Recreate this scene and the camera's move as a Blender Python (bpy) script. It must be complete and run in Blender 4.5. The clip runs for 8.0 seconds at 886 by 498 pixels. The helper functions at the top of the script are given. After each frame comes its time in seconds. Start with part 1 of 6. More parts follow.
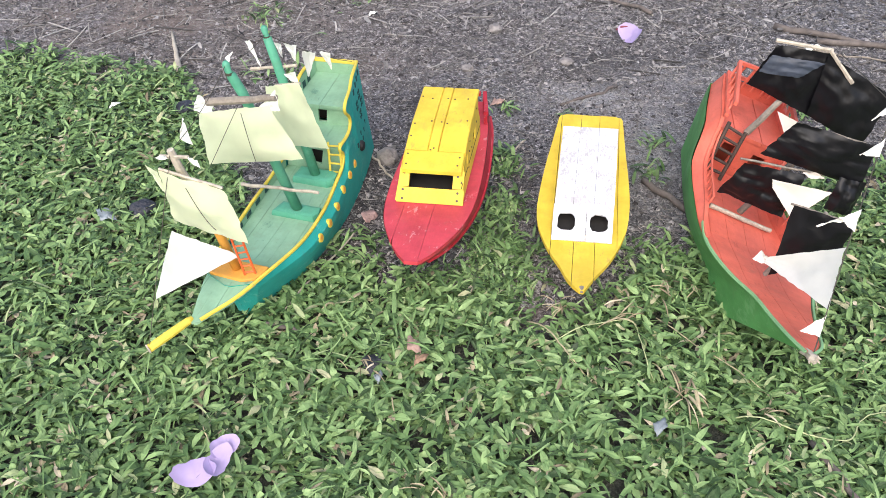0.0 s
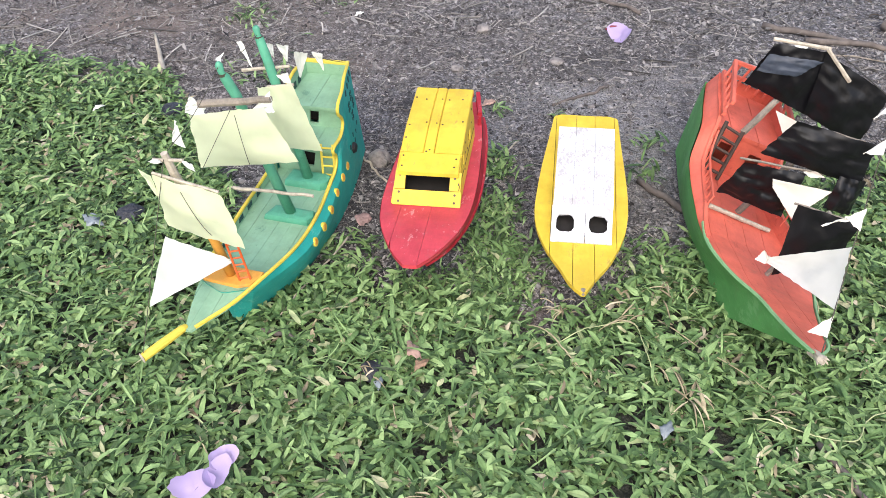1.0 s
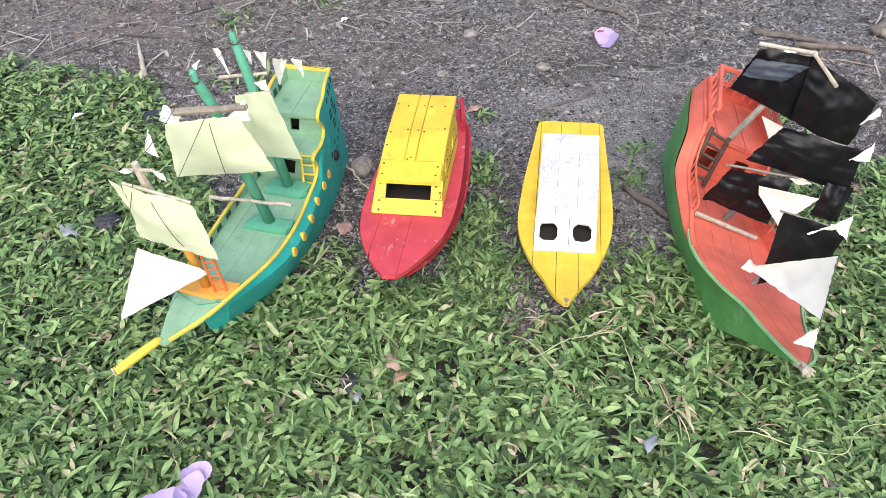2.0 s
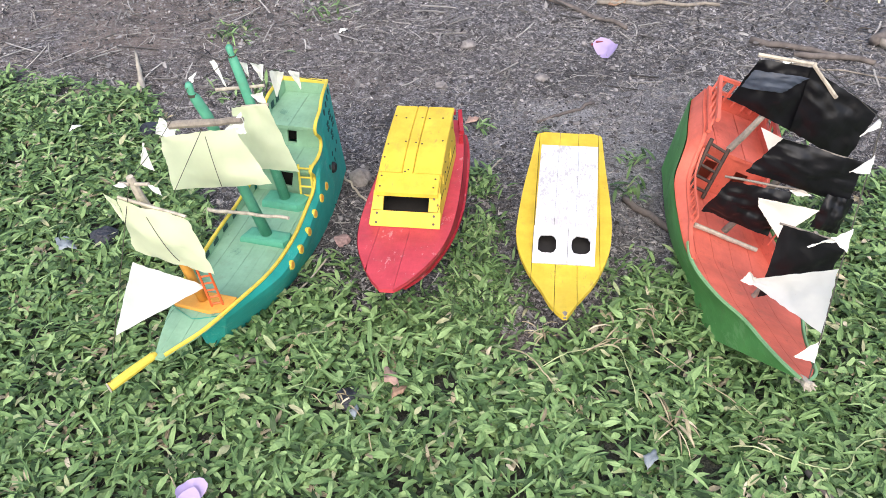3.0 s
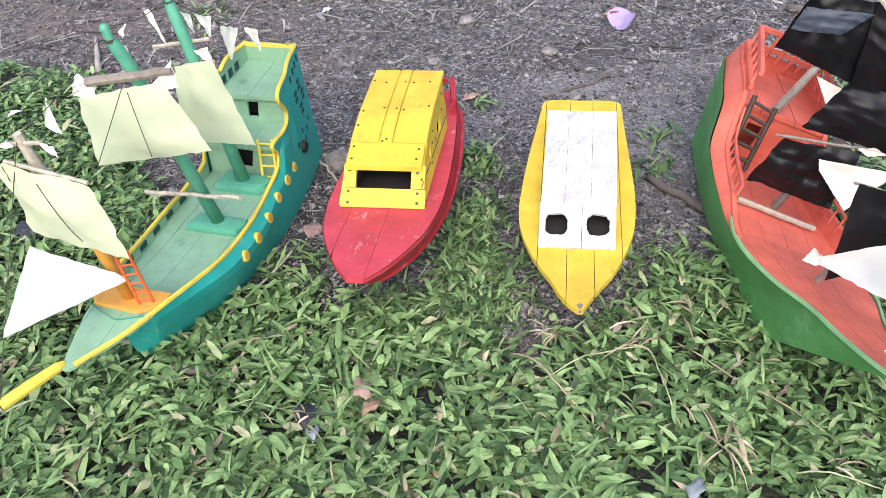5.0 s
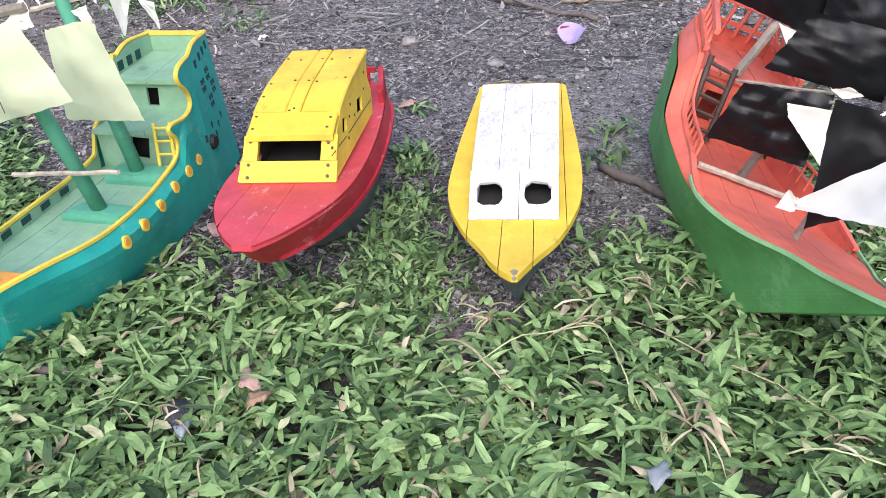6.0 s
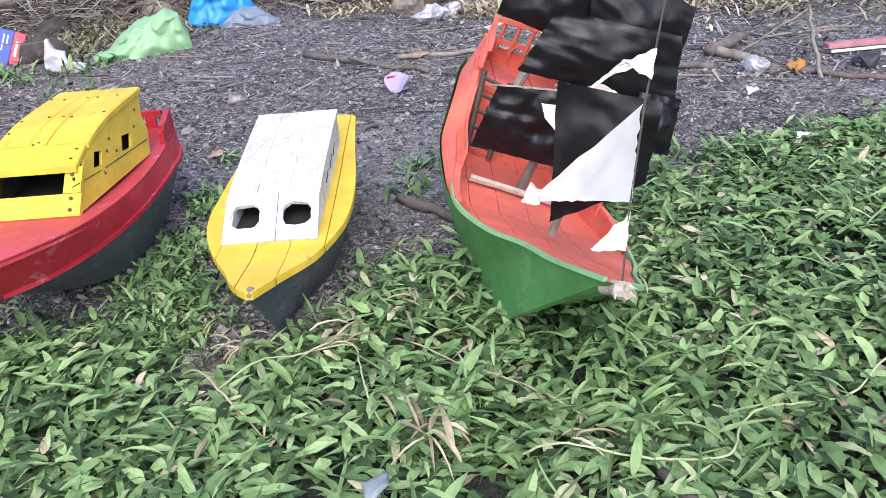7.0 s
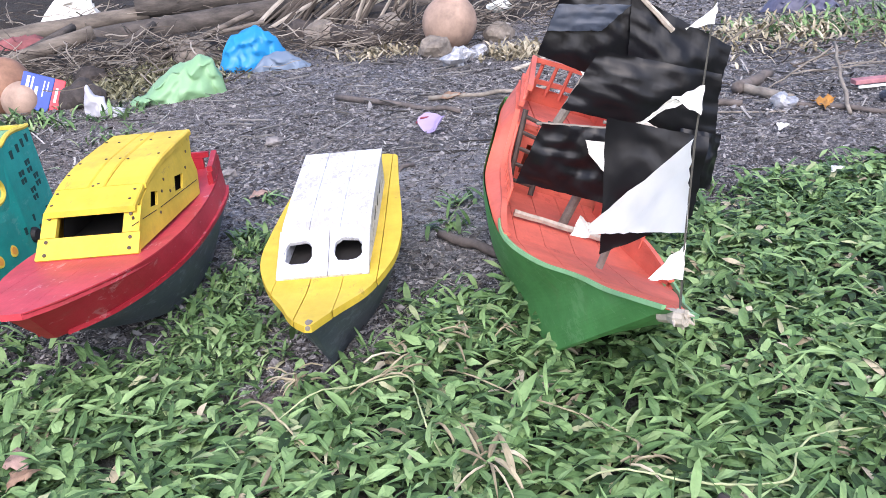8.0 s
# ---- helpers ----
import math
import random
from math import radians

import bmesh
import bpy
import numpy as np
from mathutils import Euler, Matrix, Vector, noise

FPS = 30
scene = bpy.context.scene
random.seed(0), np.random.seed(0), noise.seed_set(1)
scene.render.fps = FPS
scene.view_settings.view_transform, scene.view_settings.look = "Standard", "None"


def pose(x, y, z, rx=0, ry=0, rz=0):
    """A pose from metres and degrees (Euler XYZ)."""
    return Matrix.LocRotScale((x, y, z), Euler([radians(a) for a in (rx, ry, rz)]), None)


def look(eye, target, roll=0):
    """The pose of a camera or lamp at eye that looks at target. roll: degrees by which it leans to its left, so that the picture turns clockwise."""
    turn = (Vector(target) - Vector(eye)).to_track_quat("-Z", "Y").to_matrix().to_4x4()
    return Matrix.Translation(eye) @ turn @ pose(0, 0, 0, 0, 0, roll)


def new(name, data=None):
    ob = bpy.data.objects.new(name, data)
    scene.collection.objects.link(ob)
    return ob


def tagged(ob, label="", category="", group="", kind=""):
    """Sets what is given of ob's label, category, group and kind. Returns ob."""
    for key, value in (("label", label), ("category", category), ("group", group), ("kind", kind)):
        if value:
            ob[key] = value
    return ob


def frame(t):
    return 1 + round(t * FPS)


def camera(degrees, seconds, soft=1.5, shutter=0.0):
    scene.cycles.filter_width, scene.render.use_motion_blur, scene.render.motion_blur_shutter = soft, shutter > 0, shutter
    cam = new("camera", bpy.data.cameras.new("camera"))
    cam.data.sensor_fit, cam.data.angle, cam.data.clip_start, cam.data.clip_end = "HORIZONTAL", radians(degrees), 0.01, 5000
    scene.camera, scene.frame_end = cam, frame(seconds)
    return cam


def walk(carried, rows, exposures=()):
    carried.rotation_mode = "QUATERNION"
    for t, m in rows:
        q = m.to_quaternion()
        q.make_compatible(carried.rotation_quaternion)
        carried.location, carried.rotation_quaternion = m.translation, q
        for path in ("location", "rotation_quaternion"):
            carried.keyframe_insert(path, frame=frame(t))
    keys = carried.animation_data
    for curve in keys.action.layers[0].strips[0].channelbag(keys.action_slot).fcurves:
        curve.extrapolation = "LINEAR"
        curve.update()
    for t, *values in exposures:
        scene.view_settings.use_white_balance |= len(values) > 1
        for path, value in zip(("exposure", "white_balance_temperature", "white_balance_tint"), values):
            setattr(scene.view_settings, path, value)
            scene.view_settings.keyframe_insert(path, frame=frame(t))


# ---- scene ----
cam = camera(54.1, 8.0, soft=0.6)
PATH = [
    (0, (0.119, -0.102, 1.226), (0.005, 1.436, -0.048), -2.1),
    (0.5, (0.072, -0.094, 1.223), (-0.007, 1.447, -0.05), -1.7),
    (1, (0.076, -0.08, 1.212), (0.015, 1.462, -0.061), -1.4),
    (1.5, (0.087, -0.065, 1.201), (0.037, 1.475, -0.074), -1.3),
    (2, (0.106, -0.049, 1.198), (0.052, 1.5, -0.066), -1.5),
    (3.5, (0.111, -0.032, 1.198), (0.057, 1.53, -0.05), -1.9),
    (4, (0.107, -0.021, 1.184), (0.046, 1.545, -0.059), -2.7),
    (4.2, (0.108, -0.006, 1.143), (0.037, 1.569, -0.087), -3.1),
    (5.3, (0.171, 0.198, 0.861), (0.073, 1.826, -0.297), -3.4),
    (5.5, (0.182, 0.195, 0.8), (0.084, 1.854, -0.311), -3.5),
    (6, (0.226, 0.238, 0.67), (0.183, 1.97, -0.33), -3.7),
    (6.5, (0.347, 0.272, 0.553), (0.42, 2.067, -0.326), -3.9),
    (7, (0.431, 0.25, 0.542), (0.579, 2.065, -0.285), -4.7),
    (7.5, (0.448, 0.228, 0.547), (0.62, 2.063, -0.23), -5.2),
    (8, (0.39, 0.226, 0.549), (0.507, 2.081, -0.19), -5.6),
]
walk(cam, [(t, look(eye, target, roll)) for t, eye, target, roll in PATH], ((0, 1.0, 6440, 10), (4, 1.0, 6330, 10), (5.5, 1.0, 6150, 13), (7, 1.06, 5920, 14), (8, 1.07, 5830, 15)))

# ---- sky and light: a bright overcast day in open shade ----
world = bpy.data.worlds.new("sky")
scene.world = world
world.use_nodes = True
wn = world.node_tree
sky = wn.nodes.new("ShaderNodeTexSky")
sky.sky_type, sky.sun_disc = "NISHITA", False
sky.sun_elevation, sky.sun_rotation = radians(45), radians(183)
sky.air_density, sky.dust_density, sky.ozone_density = 1.0, 4.0, 1.0
wn.links.new(sky.outputs["Color"], wn.nodes["Background"].inputs["Color"])
wn.nodes["Background"].inputs["Strength"].default_value = 0.15
sun = new("sun", bpy.data.lights.new("sun", "SUN"))
sun.data.energy, sun.data.angle, sun.data.color = 1.0, radians(70), (1.0, 0.975, 0.95)
sun.matrix_world = look((-0.10, -2.0, 2.0), (0, 0, 0))


# ---- materials ----
def nodes_of(name):
    m = bpy.data.materials.new(name)
    m.use_nodes = True
    return m, m.node_tree, m.node_tree.nodes["Principled BSDF"]


def add(nt, kind, **values):
    n = nt.nodes.new(kind)
    for key, value in values.items():
        if key in n.inputs:
            n.inputs[key].default_value = value
    return n


def noise_of(nt, scale, detail=4.0, rough=0.6, coords="Object", warp=0.0, stretch=(1, 1, 1)):
    tc = nt.nodes.new("ShaderNodeTexCoord")
    mp = nt.nodes.new("ShaderNodeMapping")
    mp.inputs["Scale"].default_value = stretch
    nt.links.new(tc.outputs[coords], mp.inputs["Vector"])
    n = nt.nodes.new("ShaderNodeTexNoise")
    n.inputs["Scale"].default_value = scale
    n.inputs["Detail"].default_value = detail
    n.inputs["Roughness"].default_value = rough
    n.inputs["Distortion"].default_value = warp
    nt.links.new(mp.outputs["Vector"], n.inputs["Vector"])
    return n.outputs["Fac"]


def ramp(nt, fac, stops):
    r = nt.nodes.new("ShaderNodeValToRGB")
    while len(r.color_ramp.elements) < len(stops):
        r.color_ramp.elements.new(0.5)
    for e, (at, col) in zip(r.color_ramp.elements, stops):
        e.position = at
        e.color = (*col, 1.0) if len(col) == 3 else col
    nt.links.new(fac, r.inputs["Fac"])
    return r.outputs["Color"]


def mixed(nt, fac, a, b, kind="MIX"):
    m = nt.nodes.new("ShaderNodeMix")
    m.data_type, m.blend_type = "RGBA", kind
    for sock, v in ((m.inputs["Factor"], fac), (m.inputs["A"], a), (m.inputs["B"], b)):
        if isinstance(v, (int, float)):
            sock.default_value = v
        elif isinstance(v, tuple):
            sock.default_value = (*v, 1.0)
        else:
            nt.links.new(v, sock)
    return m.outputs["Result"]


def bumped(nt, bsdf, height, strength, distance):
    b = nt.nodes.new("ShaderNodeBump")
    b.inputs["Strength"].default_value = strength
    b.inputs["Distance"].default_value = distance
    nt.links.new(height, b.inputs["Height"])
    nt.links.new(b.outputs["Normal"], bsdf.inputs["Normal"])


def paint(name, col, worn, amount=0.35, rough=0.55, chips=0.66, grain=1.0, scale=1.0, dirt=(0.16, 0.12, 0.08)):
    """Brushed paint on wood: mottled tone, grain relief, chips that bare another colour, small dark stains."""
    m, nt, b = nodes_of(name)
    dark = tuple(c * 0.72 for c in col)
    light = tuple(min(1.0, c * 1.1 + 0.012) for c in col)
    tone = ramp(nt, noise_of(nt, 14 * scale, 5, 0.65), ((0.3, dark), (0.7, light)))
    fine = noise_of(nt, 120 * scale, 3, 0.7, stretch=(1, 0.18, 1))
    base = mixed(nt, 0.18, tone, ramp(nt, fine, ((0.3, dark), (0.75, light))))
    worn_at = mixed(nt, 0.35, noise_of(nt, 75 * scale, 6, 0.72, warp=0.6, stretch=(1, 0.45, 1)), noise_of(nt, 11 * scale, 3, 0.6))
    chip = ramp(nt, worn_at, ((chips - 0.035, (0, 0, 0)), (chips + 0.01, (1, 1, 1))))
    base = mixed(nt, mixed(nt, 1.0, chip, (amount, amount, amount), "MULTIPLY"), base, worn)
    stain = ramp(nt, noise_of(nt, 26 * scale, 6, 0.7, warp=0.3), ((0.54, (0, 0, 0)), (0.74, (0.5, 0.5, 0.5))))
    base = mixed(nt, stain, base, tuple(0.5 * c + 0.5 * d for c, d in zip(col, dirt)))
    nt.links.new(base, b.inputs["Base Color"])
    b.inputs["Roughness"].default_value = rough
    b.inputs["Specular IOR Level"].default_value = 0.3
    bumped(nt, b, fine, 0.35 * grain, 0.0012)
    return m


def plain(name, col, rough=0.6, var=0.25, scale=40.0, bump=0.2, metal=0.0, depth=0.001, stretch=(1, 1, 1), island=0.0, thru=0.0):
    m, nt, b = nodes_of(name)
    f = noise_of(nt, scale, 5, 0.65, stretch=stretch)
    base = ramp(nt, f, ((0.3, tuple(c * (1 - var) for c in col)), (0.72, tuple(min(1, c * (1 + var)) for c in col))))
    if island:
        g = nt.nodes.new("ShaderNodeNewGeometry")
        k = ramp(nt, g.outputs["Random Per Island"], ((0.0, (1 - island,) * 3), (1.0, (1 + island,) * 3)))
        base = mixed(nt, 1.0, base, k, "MULTIPLY")
    nt.links.new(base, b.inputs["Base Color"])
    b.inputs["Roughness"].default_value, b.inputs["Metallic"].default_value = rough, metal
    if bump:
        bumped(nt, b, f, bump, depth)
    if thru:
        b.inputs["Transmission Weight"].default_value = thru
    return m


def island_mat(name, stops, rough=0.6, spec=0.3, scale=30.0, sheen=0.0, var=0.25, back=None):
    """Many small pieces in one mesh: the colour changes from piece to piece along the stops."""
    m, nt, b = nodes_of(name)
    g = nt.nodes.new("ShaderNodeNewGeometry")
    r = ramp(nt, g.outputs["Random Per Island"], stops)
    v = ramp(nt, noise_of(nt, scale, 3, 0.6), ((0.25, (1 - var,) * 3), (0.75, (1 + var,) * 3)))
    nt.links.new(mixed(nt, 1.0, r, v, "MULTIPLY"), b.inputs["Base Color"])
    b.inputs["Roughness"].default_value = rough
    b.inputs["Specular IOR Level"].default_value = spec
    return m


M = {
    "teal": paint("teal_paint", (0.022, 0.37, 0.32), (0.20, 0.46, 0.40), 0.4, 0.5, 0.60),
    "mint": paint("mint_deck_paint", (0.262, 0.45, 0.292), (0.06, 0.17, 0.13), 0.5, 0.6, 0.63),
    "mast_green": paint("mast_green_paint", (0.100, 0.37, 0.24), (0.20, 0.42, 0.32), 0.4, 0.5, 0.6),
    "yellow": paint("yellow_paint", (0.72, 0.505, 0.045), (0.34, 0.22, 0.07), 0.6, 0.55, 0.625),
    "cream_yellow": paint("yellow_trim_paint", (0.74, 0.58, 0.075), (0.40, 0.36, 0.18), 0.5, 0.55, 0.62),
    "orange": paint("orange_paint", (0.72, 0.34, 0.055), (0.40, 0.22, 0.08), 0.5, 0.5, 0.62),
    "red": paint("red_paint", (0.42, 0.018, 0.032), (0.48, 0.18, 0.18), 0.65, 0.5, 0.595),
    "coral": paint("coral_paint", (0.69, 0.146, 0.094), (0.38, 0.07, 0.05), 0.5, 0.55, 0.61),
    "hull_green": paint("hull_green_paint", (0.098, 0.305, 0.082), (0.19, 0.38, 0.16), 0.5, 0.55, 0.58),
    "grey": paint("hull_grey_paint", (0.076, 0.094, 0.118), (0.28, 0.31, 0.35), 0.28, 0.45, 0.575),
    "white": paint("white_paint", (0.66, 0.66, 0.69), (0.34, 0.31, 0.31), 0.7, 0.6, 0.552, scale=2.6),
    # Near-black of seams and cracks, and of the shade painted inside cabins.
    "dark": plain("seam_and_inner_shade", (0.015, 0.013, 0.012), 0.9, 0.3),
    "wood": plain("bare_stick_wood", (0.23, 0.20, 0.165), 0.8, 0.4, 60, 0.5, stretch=(1, 0.2, 1)),
    "nail": plain("rusty_nail", (0.10, 0.07, 0.055), 0.5, 0.5, 200, 0.3, 0.6),
}

M["red_deck"] = paint("red_deck_paint", (0.56, 0.052, 0.072), (0.66, 0.36, 0.36), 0.55, 0.45, 0.615, scale=1.6)
M["pale_green"] = paint("pale_green_paint", (0.24, 0.46, 0.22), (0.36, 0.30, 0.20), 0.5, 0.6, 0.64)
# Coral darkened to pass for the same paint in shade.
M["coral_shade"] = paint("coral_shade_paint", (0.30, 0.045, 0.025), (0.15, 0.03, 0.02), 0.3, 0.6, 0.7)
M["orange_red"] = paint("orange_red_paint", (0.75, 0.13, 0.03), (0.5, 0.2, 0.1), 0.3, 0.5, 0.7)
M["dark_teal"] = plain("dark_teal_recess", (0.010, 0.050, 0.048), 0.7, 0.3)
M["dark_wood"] = plain("dark_brown_wood", (0.055, 0.036, 0.028), 0.7, 0.4, 60, 0.4, stretch=(1, 0.2, 1))
M["wood_pale"] = plain("pale_stick_wood", (0.42, 0.37, 0.30), 0.8, 0.35, 60, 0.5, stretch=(1, 0.2, 1))
M["black_rubber"] = plain("black_rubber", (0.012, 0.012, 0.013), 0.6, 0.3)
M["string_dark"] = plain("dark_string", (0.06, 0.055, 0.04), 0.8, 0.3)


def paper_mat(name, col, stain, rough=0.7, thru=0.25):
    m, nt, b = nodes_of(name)
    base = ramp(nt, noise_of(nt, 9, 5, 0.6), ((0.3, tuple(c * 0.86 for c in col)), (0.7, col)))
    spot = ramp(nt, noise_of(nt, 30, 6, 0.7, warp=0.5), ((0.66, (0, 0, 0)), (0.76, (0.5, 0.5, 0.5))))
    base = mixed(nt, spot, base, stain)
    nt.links.new(base, b.inputs["Base Color"])
    b.inputs["Roughness"].default_value = rough
    tr = nt.nodes.new("ShaderNodeBsdfTranslucent")
    nt.links.new(base, tr.inputs["Color"])
    mx = nt.nodes.new("ShaderNodeMixShader")
    mx.inputs["Fac"].default_value = thru
    out = nt.nodes["Material Output"]
    nt.links.new(b.outputs["BSDF"], mx.inputs[1])
    nt.links.new(tr.outputs["BSDF"], mx.inputs[2])
    nt.links.new(mx.outputs["Shader"], out.inputs["Surface"])
    bumped(nt, b, noise_of(nt, 18, 3, 0.5), 0.25, 0.004)
    return m


def film_mat(name, col, rough):
    m, nt, b = nodes_of(name)
    f = noise_of(nt, 22, 5, 0.6, warp=0.8)
    nt.links.new(ramp(nt, f, ((0.3, col), (0.7, tuple(c * 2.2 for c in col)))), b.inputs["Base Color"])
    b.inputs["Roughness"].default_value = rough
    b.inputs["Specular IOR Level"].default_value = 0.26
    bumped(nt, b, mixed(nt, 0.4, noise_of(nt, 30, 3, 0.5, warp=0.5, stretch=(1, 1, 0.35)), noise_of(nt, 12, 2, 0.5)), 0.22, 0.008)
    return m


M["paper_cream"] = paper_mat("cream_paper", (0.80, 0.85, 0.58), (0.62, 0.64, 0.42), thru=0.42)
M["paper_white"] = paper_mat("white_paper", (0.88, 0.89, 0.83), (0.74, 0.74, 0.64), thru=0.20)
M["cloth_white"] = paper_mat("white_cloth", (0.90, 0.865, 0.785), (0.66, 0.55, 0.42), thru=0.16)
M["black_film"] = film_mat("black_plastic_film", (0.004, 0.004, 0.005), 0.30)
# Lighter film colour that carries the sheen of the aft sail.
M["grey_film"] = film_mat("sheen_plastic_film", (0.026, 0.032, 0.045), 0.40)


# ---- helpers for building ----
def thing(name, m, label, category, group="", kind=""):
    e = new(name)
    e.empty_display_size = 0.05
    e.matrix_basis = m
    return tagged(e, label, category, group, kind)


def part(name, bm, material, parent, label="", smooth=False, flip=True):
    if flip:
        bmesh.ops.recalc_face_normals(bm, faces=bm.faces)
    me = bpy.data.meshes.new(name)
    bm.to_mesh(me)
    bm.free()
    me.materials.append(M[material] if isinstance(material, str) else material)
    if smooth:
        me.polygons.foreach_set("use_smooth", [True] * len(me.polygons))
    ob = new(name, me)
    if parent is not None:
        ob.parent = parent
    return tagged(ob, label)


def single(name, bm, material, label, category, m=None, group="", kind="", smooth=False):
    ob = part(name, bm, material, None, smooth=smooth)
    if m is not None:
        ob.matrix_basis = m
    return tagged(ob, label, category, group, kind)


def curve(points):
    """A smooth function through (x, y) points."""
    xs, ys = np.array([p[0] for p in points], float), np.array([p[1] for p in points], float)
    d = np.gradient(ys, xs)

    def f(x):
        x = min(max(x, xs[0]), xs[-1])
        i = min(int(np.searchsorted(xs, x, "right")) - 1, len(xs) - 2)
        h = xs[i + 1] - xs[i]
        t = (x - xs[i]) / h
        return float(ys[i] * (1 + 2 * t) * (1 - t) ** 2 + d[i] * h * t * (1 - t) ** 2 + ys[i + 1] * t * t * (3 - 2 * t) + d[i + 1] * h * t * t * (t - 1))
    return f


def box(bm, lo, hi, m=None, bevel=0.0):
    g = bmesh.ops.create_cube(bm, size=1.0)
    vs = g["verts"]
    c = [(a + b) / 2 for a, b in zip(lo, hi)]
    s = [max(abs(b - a), 1e-5) for a, b in zip(lo, hi)]
    t = Matrix.Translation(c) @ Matrix.Diagonal((*s, 1))
    if m is not None:
        t = m @ t
    bmesh.ops.transform(bm, matrix=t, verts=vs)
    if bevel:
        es = list({e for v in vs for e in v.link_edges})
        bmesh.ops.bevel(bm, geom=es, offset=bevel, segments=2, affect="EDGES", profile=0.6)
    return bm


def boxed(lo, hi, m=None, bevel=0.0):
    return box(bmesh.new(), lo, hi, m, bevel)


def prism(outline, z0, z1, bevel=0.0):
    """A flat piece with the (x, y) outline, from z0 to z1."""
    bm = bmesh.new()
    lo = [bm.verts.new((x, y, z0)) for x, y in outline]
    hi = [bm.verts.new((x, y, z1)) for x, y in outline]
    n = len(outline)
    bm.faces.new(lo[::-1])
    top = bm.faces.new(hi)
    for i in range(n):
        bm.faces.new((lo[i], lo[(i + 1) % n], hi[(i + 1) % n], hi[i]))
    if bevel:
        bmesh.ops.bevel(bm, geom=list(top.edges), offset=bevel, segments=2, affect="EDGES", profile=0.6)
    return bm


def tube(bm, points, radii, sides=8, cap=True, squash=1.0):
    """A round rod along the points; radii: one number or one for each point."""
    pts = [Vector(p) for p in points]
    rs = [radii] * len(pts) if isinstance(radii, (int, float)) else list(radii)
    rings, prev = [], None
    for i, p in enumerate(pts):
        d = (pts[min(i + 1, len(pts) - 1)] - pts[max(i - 1, 0)]).normalized()
        if prev is None:
            prev = d.orthogonal().normalized()
        a = (prev - d * prev.dot(d)).normalized()
        b = d.cross(a)
        prev = a
        rings.append([bm.verts.new(p + rs[i] * (a * math.cos(2 * math.pi * k / sides) + b * squash * math.sin(2 * math.pi * k / sides))) for k in range(sides)])
    for r, s in zip(rings, rings[1:]):
        for k in range(sides):
            bm.faces.new((r[k], r[(k + 1) % sides], s[(k + 1) % sides], s[k]))
    if cap:
        bm.faces.new(rings[0][::-1])
        bm.faces.new(rings[-1])
    return bm


def rod(points, radii, sides=8, squash=1.0):
    return tube(bmesh.new(), points, radii, sides, True, squash)


def crooked(a, b, r0, r1, wobble=0.004, n=7, sides=7, seed=0):
    """A natural stick from a to b with knots and slight bends."""
    rng = random.Random(seed)
    a, b = Vector(a), Vector(b)
    pts, rs = [], []
    for i in range(n):
        t = i / (n - 1)
        off = Vector((rng.uniform(-1, 1), rng.uniform(-1, 1), rng.uniform(-0.4, 0.4))) * wobble * (0 if i in (0, n - 1) else 1)
        pts.append(a.lerp(b, t) + off)
        rs.append((r0 + (r1 - r0) * t) * rng.uniform(0.94, 1.06))
    return rod(pts, rs, sides)


def sheet(corners, nu, nv, thick=0.0006, belly=0.0, ripple=0.0, seed=0, fray=0.0, way=None):
    """A sheet of cloth, film or paper between four corners (a b c d round the edge), with belly, ripples and thickness."""
    a, b, c, d = (Vector(p) for p in corners)
    normal = (b - a).cross(d - a).normalized() if way is None else Vector(way).normalized()
    if normal.length < 0.5:
        normal = (c - a).cross(d - a).normalized()
    rng = random.Random(seed)
    ox = rng.uniform(0, 50)
    bm = bmesh.new()
    front, back = [], []
    for j in range(nv + 1):
        for i in range(nu + 1):
            u, v = i / nu, j / nv
            p = (a * (1 - u) + b * u) * (1 - v) + (d * (1 - u) + c * u) * v
            if fray and (i in (0, nu) or j in (0, nv)):
                p += Vector((rng.uniform(-1, 1), rng.uniform(-1, 1), rng.uniform(-1, 1))) * fray
            k = belly * 16 * u * (1 - u) * v * (1 - v)
            k += ripple * noise.noise(Vector((u * 3 + ox, v * 3, seed))) + 0.4 * ripple * noise.noise(Vector((u * 8 + ox, v * 8, seed))) - 0.9 * ripple * abs(noise.noise(Vector((u * 3.5 + v + ox, v * 5 - u, seed + 9))))
            front.append(bm.verts.new(p + normal * (k + thick / 2)))
            back.append(bm.verts.new(p + normal * (k - thick / 2)))
    w = nu + 1
    for j in range(nv):
        for i in range(nu):
            q = [j * w + i, j * w + i + 1, (j + 1) * w + i + 1, (j + 1) * w + i]
            bm.faces.new([front[k] for k in q])
            bm.faces.new([back[k] for k in q[::-1]])
    rim = [i for i in range(w)] + [j * w + nu for j in range(1, nv + 1)] + [nv * w + i for i in range(nu - 1, -1, -1)] + [j * w for j in range(nv - 1, 0, -1)]
    if not thick:
        bmesh.ops.delete(bm, geom=back, context="VERTS")
    for p, q in zip(rim, rim[1:] + rim[:1]) if thick else ():
        bm.faces.new((front[p], back[p], back[q], front[q]))
    bmesh.ops.remove_doubles(bm, verts=bm.verts, dist=1e-6)
    return bm


